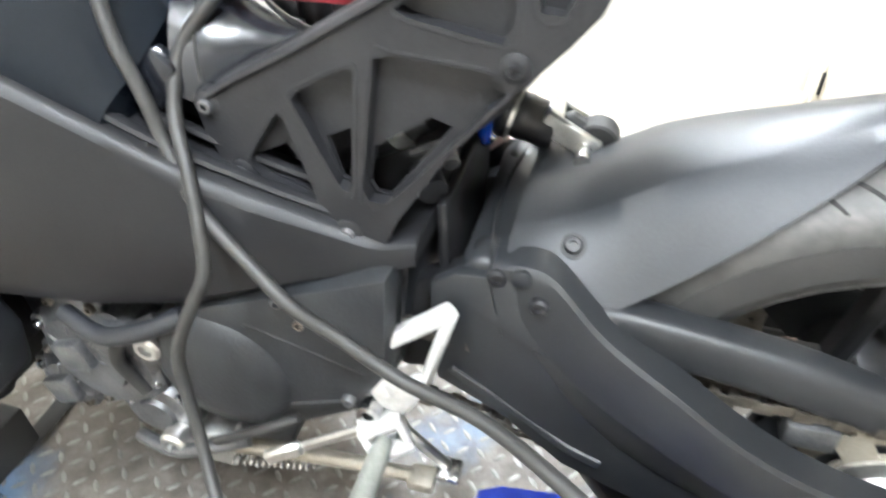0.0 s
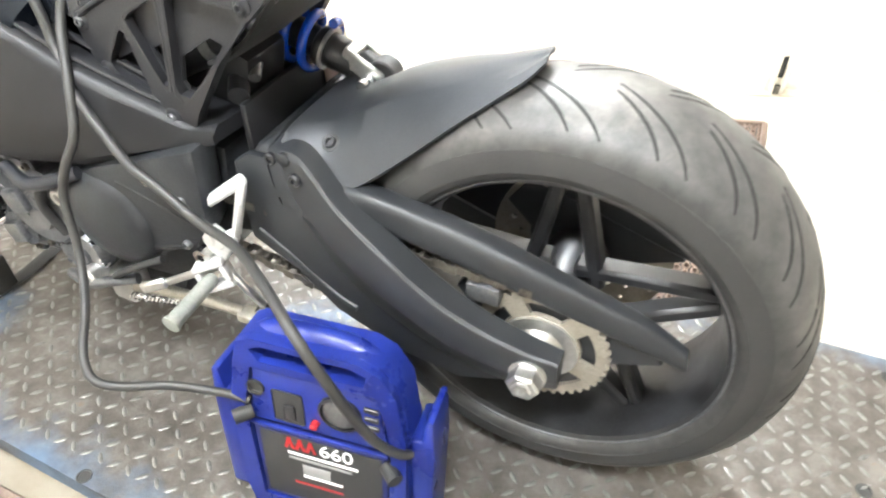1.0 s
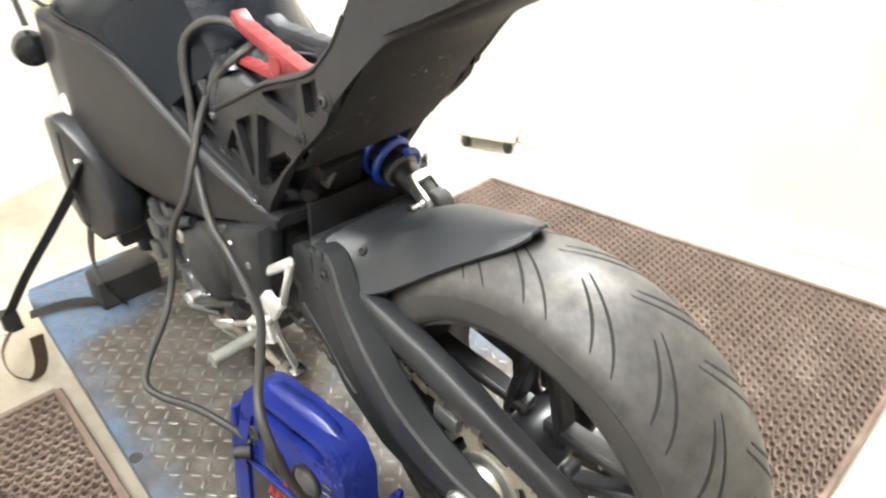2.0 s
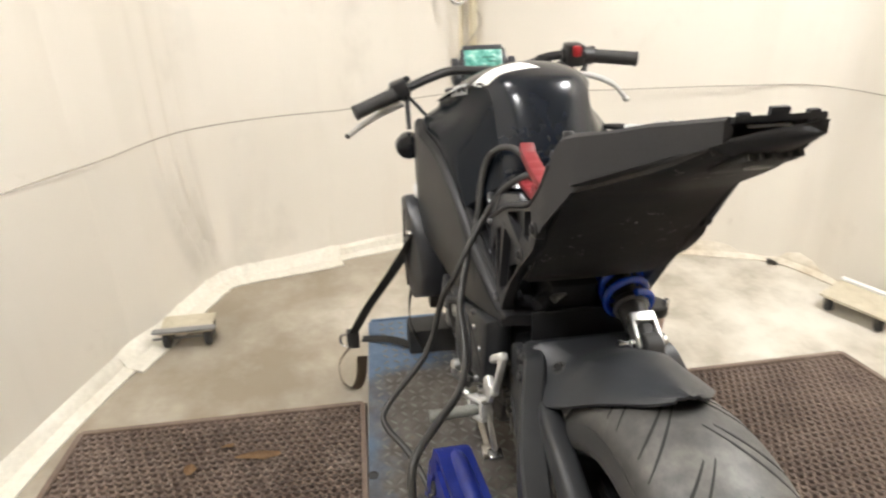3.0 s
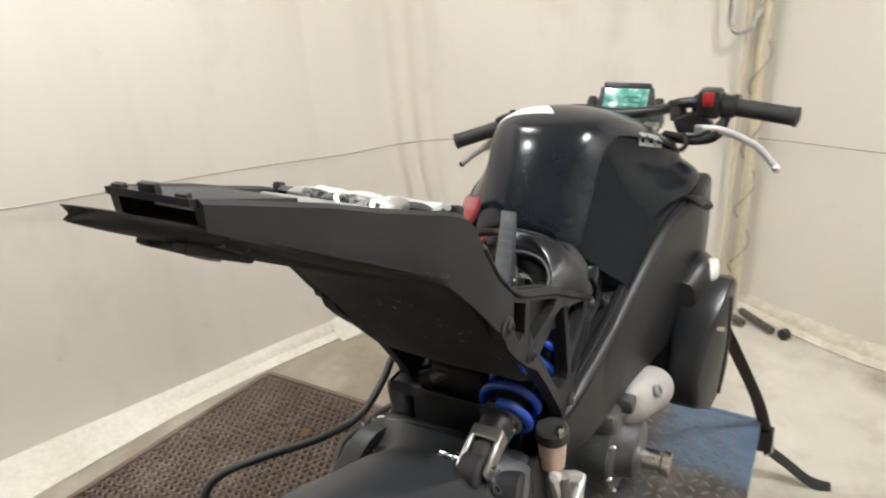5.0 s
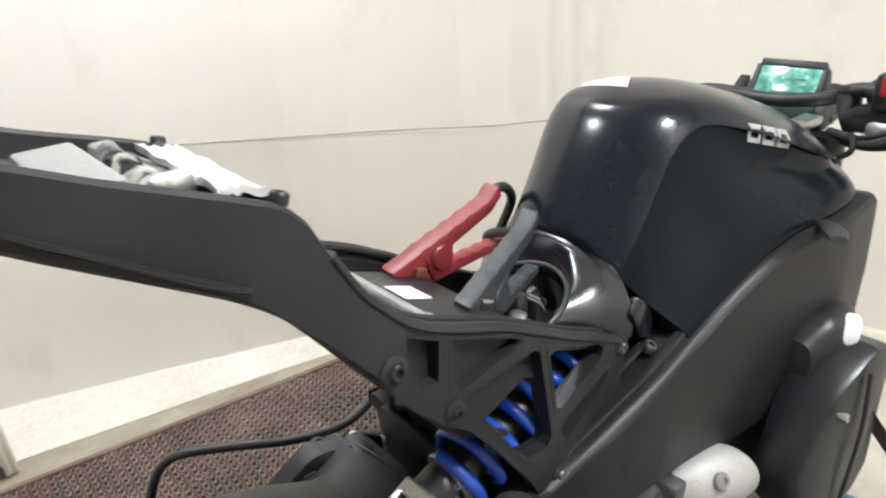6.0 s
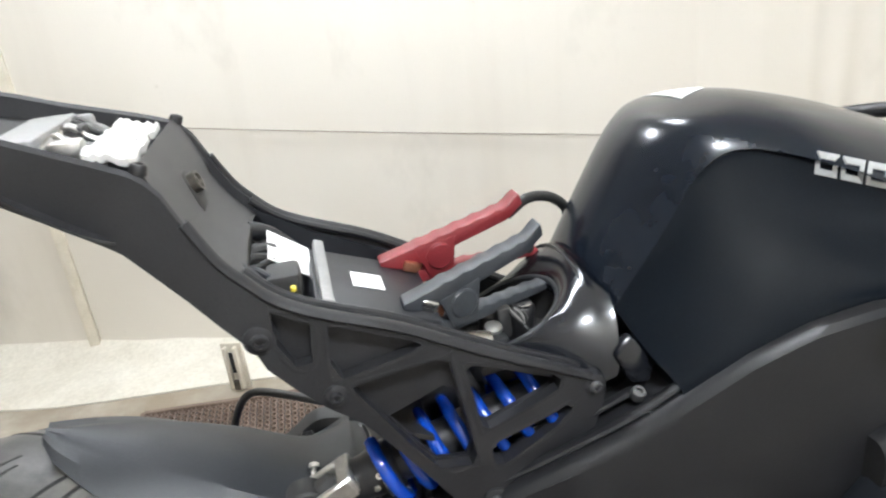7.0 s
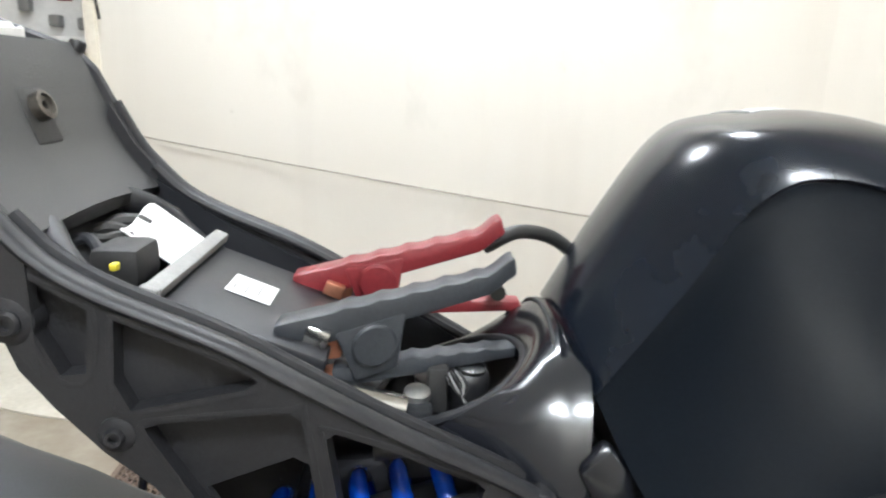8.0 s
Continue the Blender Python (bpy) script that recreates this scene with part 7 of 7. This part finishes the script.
clamp("battery_clamp", "red plastic battery clamp on the positive terminal", RED_PLASTIC, (0.428, 0.738), (0.602, 0.784), (0.618, 0.722), (0.495, 0.746), 0.064, 0.05)
clamp("battery_clamp", "slate grey plastic battery clamp on the negative terminal", GREY_PLASTIC, (0.434, 0.737), (0.604, 0.765), (0.606, 0.704), (0.498, 0.728), 0.006, 0.38)


# ---- tie-down straps ----
def strap(label, path, mat, width=0.016, flat=0.1, up=(0, 1, 0)):
    th = thing("tie_down_strap", label, "strap", "tie-down straps")
    part("webbing", tube(path, width, 8, 6, flat=flat, up=up), mat, th)
    return th


sl = strap("black tie-down strap from the frame to the deck edge", [(0.93, 0.235, 0.47), (1.05, 0.295, 0.30), (1.18, 0.365, 0.115), (1.29, 0.415, -0.045)], STRAP, up=(0.8, 0.1, 0.62))
part("ratchet", box((1.275, 0.395, -0.09), (1.305, 0.435, -0.03), 0.004), STRAP, sl)
part("hook", tube([(1.29, 0.43, -0.04), (1.30, 0.455, -0.055), (1.29, 0.452, -0.08), (1.275, 0.43, -0.082)], 0.005, 8, 5), STEEL, sl, "steel hook")
strap("slack brown tail of a tie-down strap hanging at the deck edge", [(1.285, 0.42, -0.08), (1.27, 0.462, -0.13), (1.25, 0.462, -0.19), (1.225, 0.425, -0.208), (1.20, 0.40, -0.15), (1.19, 0.39, -0.06)], STRAP_BROWN)
strap("black strap looped under the front end", [(0.99, 0.23, 0.36), (1.04, 0.25, 0.21), (1.08, 0.24, 0.10), (1.09, 0.215, 0.03), (1.08, 0.20, 0.004)], STRAP)
sr = strap("dark tie-down strap down to the deck corner", [(0.92, -0.265, 0.50), (1.08, -0.305, 0.30), (1.22, -0.345, 0.11), (1.315, -0.372, -0.05)], STRAP_BROWN, up=(0.8, -0.1, 0.62))
part("ratchet", box((1.295, -0.39, -0.10), (1.33, -0.35, -0.035), 0.004), STRAP, sr)
part("hook", tube([(1.31, -0.37, -0.06), (1.33, -0.385, -0.08), (1.32, -0.39, -0.105), (1.30, -0.375, -0.11)], 0.005, 8, 5), STEEL, sr, "steel hook")
strap("black slack strap end beyond the deck corner", [(1.315, -0.38, -0.10), (1.34, -0.43, -0.15), (1.36, -0.49, -0.205), (1.37, -0.54, -0.217)], STRAP)
# strap lying flat across the deck
tagged(finish(tube([(1.19, 0.385, 0.004), (1.17, 0.30, 0.006), (1.12, 0.22, 0.005), (1.10, 0.10, 0.005), (1.11, -0.05, 0.005)], 0.017, 8, 6, flat=0.10, up=(0, 0, 1)), "deck_strap", STRAP, None), "black webbing strap lying across the deck", "strap")


# ---- dolly, wall fittings, litter ----


def dolly():
    dl = thing("dolly", "small wooden dolly with a black caster beside the wall", "dolly", at=(0, 0, 0))
    part("board", box((1.555, 0.91, -0.153), (1.67, 1.09, -0.144), 0.003, None), DOLLY_WOOD, dl, "pale dusty board")
    part("edge_strip", box((1.550, 0.895, -0.144), (1.575, 1.11, -0.135), 0.002), GREYISH, dl)
    part("rod", tube([(1.585, 1.12, -0.185), (1.585, 0.93, -0.185)], 0.005, 8, 3), GREYISH, dl)
    for x, y in ((1.585, 0.93), (1.645, 0.93), (1.585, 1.07), (1.645, 1.07)):
        ws = new("caster")
        ws.parent = dl
        c = bmesh.new()
        lathe(c, [(-0.011, 0.014), (-0.011, 0.030), (-0.007, 0.034), (0.007, 0.034), (0.011, 0.030), (0.011, 0.014)], (x, y, FLOOR_Z + 0.034), (0, 1, 0.0), 20)
        part("wheel", c, RUBBER, ws, "black rubber caster wheel")
        part("fork", box((x - 0.012, y - 0.016, FLOOR_Z + 0.03), (x + 0.012, y + 0.016, -0.155), 0.004), DIRTY_STEEL, ws)


DOLLY_WOOD = surface("dusty_board", (0.42, 0.37, 0.27), (0.6, 0.55, 0.43), 0.7, scale=20, bump=0.3)
dolly()


def second_dolly():
    dl = thing("dolly", "low pale dolly at the foot of the far wall", "dolly")
    m = Matrix.Translation((1.36, -1.47, -0.15)) @ Matrix.Rotation(radians(28), 4, "Z")
    part("board", box((-0.12, -0.09, -0.012), (0.12, 0.09, 0.0), 0.003, m), DOLLY_WOOD, dl)
    part("edge_strip", box((-0.12, -0.092, 0.0), (0.12, -0.07, 0.010), 0.002, m), WHITE_PAPER, dl, "white edge strip")
    for x, y in ((-0.09, -0.06), (0.09, -0.06), (-0.09, 0.06), (0.09, 0.06)):
        c = bmesh.new()
        p = m @ V(x, y, 0)
        lathe(c, [(-0.010, 0.012), (-0.010, 0.026), (0.010, 0.026), (0.010, 0.012)], (p.x, p.y, FLOOR_Z + 0.026), (0.4, 0.9, 0), 18)
        part("wheel", c, RUBBER, dl)
        part("fork", box((p.x - 0.010, p.y - 0.013, FLOOR_Z + 0.026), (p.x + 0.010, p.y + 0.013, -0.160), 0.003), DIRTY_STEEL, dl)


second_dolly()


def wall_latch(label, m):
    wl = thing("wall_latch", label, "latch", "wall latches")
    part("plate", box((-0.038, -0.01, -0.095), (0.038, 0.004, 0.085), 0.004, m), LATCH, wl)
    for s in (1, -1):
        part("upright", box((0.018 * s - 0.006, 0.004, -0.085), (0.018 * s + 0.006, 0.026, 0.075), 0.003, m), LATCH, wl)
    part("dark_slot", box((-0.011, 0.005, -0.03), (0.011, 0.008, 0.05), 0.001, m), RUBBER, wl, "dark slot")
    part("latch_pin", box((-0.012, 0.008, -0.09), (0.012, 0.022, -0.055), 0.003, m), DIRTY_STEEL, wl)


LATCH = surface("cream_painted_steel", (0.6, 0.55, 0.44), (0.75, 0.7, 0.6), 0.5, scale=20, bump=0.2)
wall_latch("cream painted steel latch at the wall foot", Matrix.Translation((-0.345, -1.83, -0.12)) @ Matrix.Rotation(radians(16), 4, "Z"))
wall_latch("cream painted steel latch below the sheeting", Matrix.Translation((0.005, 1.475, -0.118)) @ Matrix.Rotation(radians(160), 4, "Z"))


# hanging hose and hook in the far corner
def corner_pipe():
    cp = thing("corner_pipe", "cream pipe with a cable wound round it in the corner", "pipe")
    part("pipe", tube([(2.27, -0.16, FLOOR_Z), (2.27, -0.16, 0.6), (2.27, -0.16, 1.4), (2.27, -0.16, CEIL_Z)], 0.017, 12, 4), PIPE, cp)
    part("side_pipe", tube([(2.26, -0.105, -0.16), (2.26, -0.11, 0.5), (2.255, -0.105, 1.2), (2.255, -0.105, CEIL_Z)], 0.008, 10, 4), PIPE, cp)
    wind = [(2.27 + 0.022 * math.cos(k * 0.55), -0.16 + 0.03 * math.sin(k * 0.55), -0.1 + 0.02 * k) for k in range(70)]
    part("wound_cable", tube(wind, 0.0035, 6, 2), CORD, cp, "thin wound cable")
    part("hook", tube([(2.22, -0.055, 1.2), (2.22, -0.055, 0.92), (2.22, -0.06, 0.85), (2.22, -0.09, 0.825), (2.23, -0.125, 0.845), (2.24, -0.15, 0.90)], 0.008, 10, 6), STEEL, cp, "bright steel hook")
    for p, q in (((2.22, -0.20, -0.20), (2.10, -0.32, -0.195)), ((2.2, -0.12, -0.2), (2.12, -0.22, -0.197))):
        part("fitting", tube([p, q], 0.014, 10, 3), DIRTY_STEEL, cp)
    c = bmesh.new()
    lathe(c, [(-0.012, 0.02), (0.012, 0.02), (0.013, 0.01)], (2.10, -0.36, FLOOR_Z + 0.021), (0.8, -0.6, 0), 16)
    part("roller", c, RUBBER, cp)


PIPE = surface("cream_pipe_paint", (0.5, 0.44, 0.3), (0.66, 0.6, 0.45), 0.5, scale=20, bump=0.2)
corner_pipe()


def litter(name, label, cat, x, y, size, mat, seed, z=FLOOR_Z):
    rng = random.Random(seed)
    bm = bmesh.new()
    n = 11
    ring = [V(x + size[0] * math.cos(2 * math.pi * k / n) * rng.uniform(0.7, 1.1), y + size[1] * math.sin(2 * math.pi * k / n) * rng.uniform(0.7, 1.1), z + 0.002 + rng.uniform(0, size[2])) for k in range(n)]
    c = bm.verts.new((x, y, z + 0.004 + size[2]))
    vs = [bm.verts.new(p) for p in ring]
    for i in range(n):
        bm.faces.new((c, vs[i], vs[(i + 1) % n]))
    bmesh.ops.solidify(bm, geom=bm.faces[:], thickness=0.0015)
    tagged(finish(bm, name, mat, None), label, cat)


MT = FLOOR_Z + 0.018
litter("dry_leaf", "long dry brown leaf on the drain mat", "leaf", 0.962, 0.70, (0.018, 0.07, 0.008), LEAF, 1, MT)
litter("dry_leaf", "small pale dry leaf on the drain mat", "leaf", 0.935, 0.885, (0.022, 0.02, 0.01), LEAF, 2, MT)
litter("dry_leaf", "curled dry leaf scrap on the drain mat", "leaf", 1.01, 0.79, (0.012, 0.02, 0.01), LEAF, 3, MT)
litter("rubble_scrap", "dark scrap of debris at the wall foot", "debris", 1.965, -1.00, (0.014, 0.05, 0.016), DIRTY_STEEL, 4)
litter("rubble_scrap", "dark scrap of debris in the corner", "debris", 1.78, -1.38, (0.03, 0.03, 0.012), DIRTY_STEEL, 5)
litter("rubble_scrap", "small dark scrap at the wall foot", "debris", 2.03, -0.90, (0.012, 0.012, 0.03), RUBBER, 6)


# notice board in the alcove
def notice_board():
    nb = thing("notice_board", "white notice board with a small flag and papers", "board", at=(0.27, 0, 0))
    part("panel", box((-2.1, 2.66, 1.05), (-1.05, 2.70, 2.1), 0.004), WHITE_PAPER, nb)
    part("ledge", box((-2.1, 2.58, 1.03), (-1.02, 2.66, 1.05), 0.004), WHITE_PAPER, nb, "white ledge")
    part("flag_blue", box((-1.275, 2.650, 1.30), (-1.225, 2.657, 1.42), 0.001), BLUE_PLASTIC, nb, "blue field of a small flag")
    for k in range(4):
        part("flag_stripe", box((-1.275 + 0.0, 2.651, 1.20 + 0.026 * k), (-1.215, 2.657, 1.213 + 0.026 * k), 0.0005), RED_PLASTIC, nb, "red flag stripe")
    part("pinned_note", box((-1.36, 2.651, 1.29), (-1.30, 2.657, 1.40), 0.001), YELLOW, nb, "yellow pinned note")
    part("dark_item", box((-1.19, 2.63, 1.27), (-1.14, 2.657, 1.34), 0.01), RUBBER, nb)
    for x, z in ((-1.42, 1.15), (-1.30, 1.09), (-1.18, 1.08)):
        part("small_item", box((x, 2.60, z), (x + 0.045, 2.65, z + 0.05), 0.008), GREYISH, nb)


notice_board()
part_post = thing("corner_post", "dark edged post at the end of the sheeting", "post", at=(0.29, -0.11, 0))
part("post", box((-0.89, 2.085, FLOOR_Z), (-0.852, 2.125, CEIL_Z), 0.004), LATCH, part_post)
part("dark_wire", tube([(-0.865, 2.075, 1.5), (-0.86, 2.07, 1.27), (-0.835, 2.06, 1.16), (-0.82, 2.05, 1.08)], 0.005, 8, 5), RUBBER, part_post)
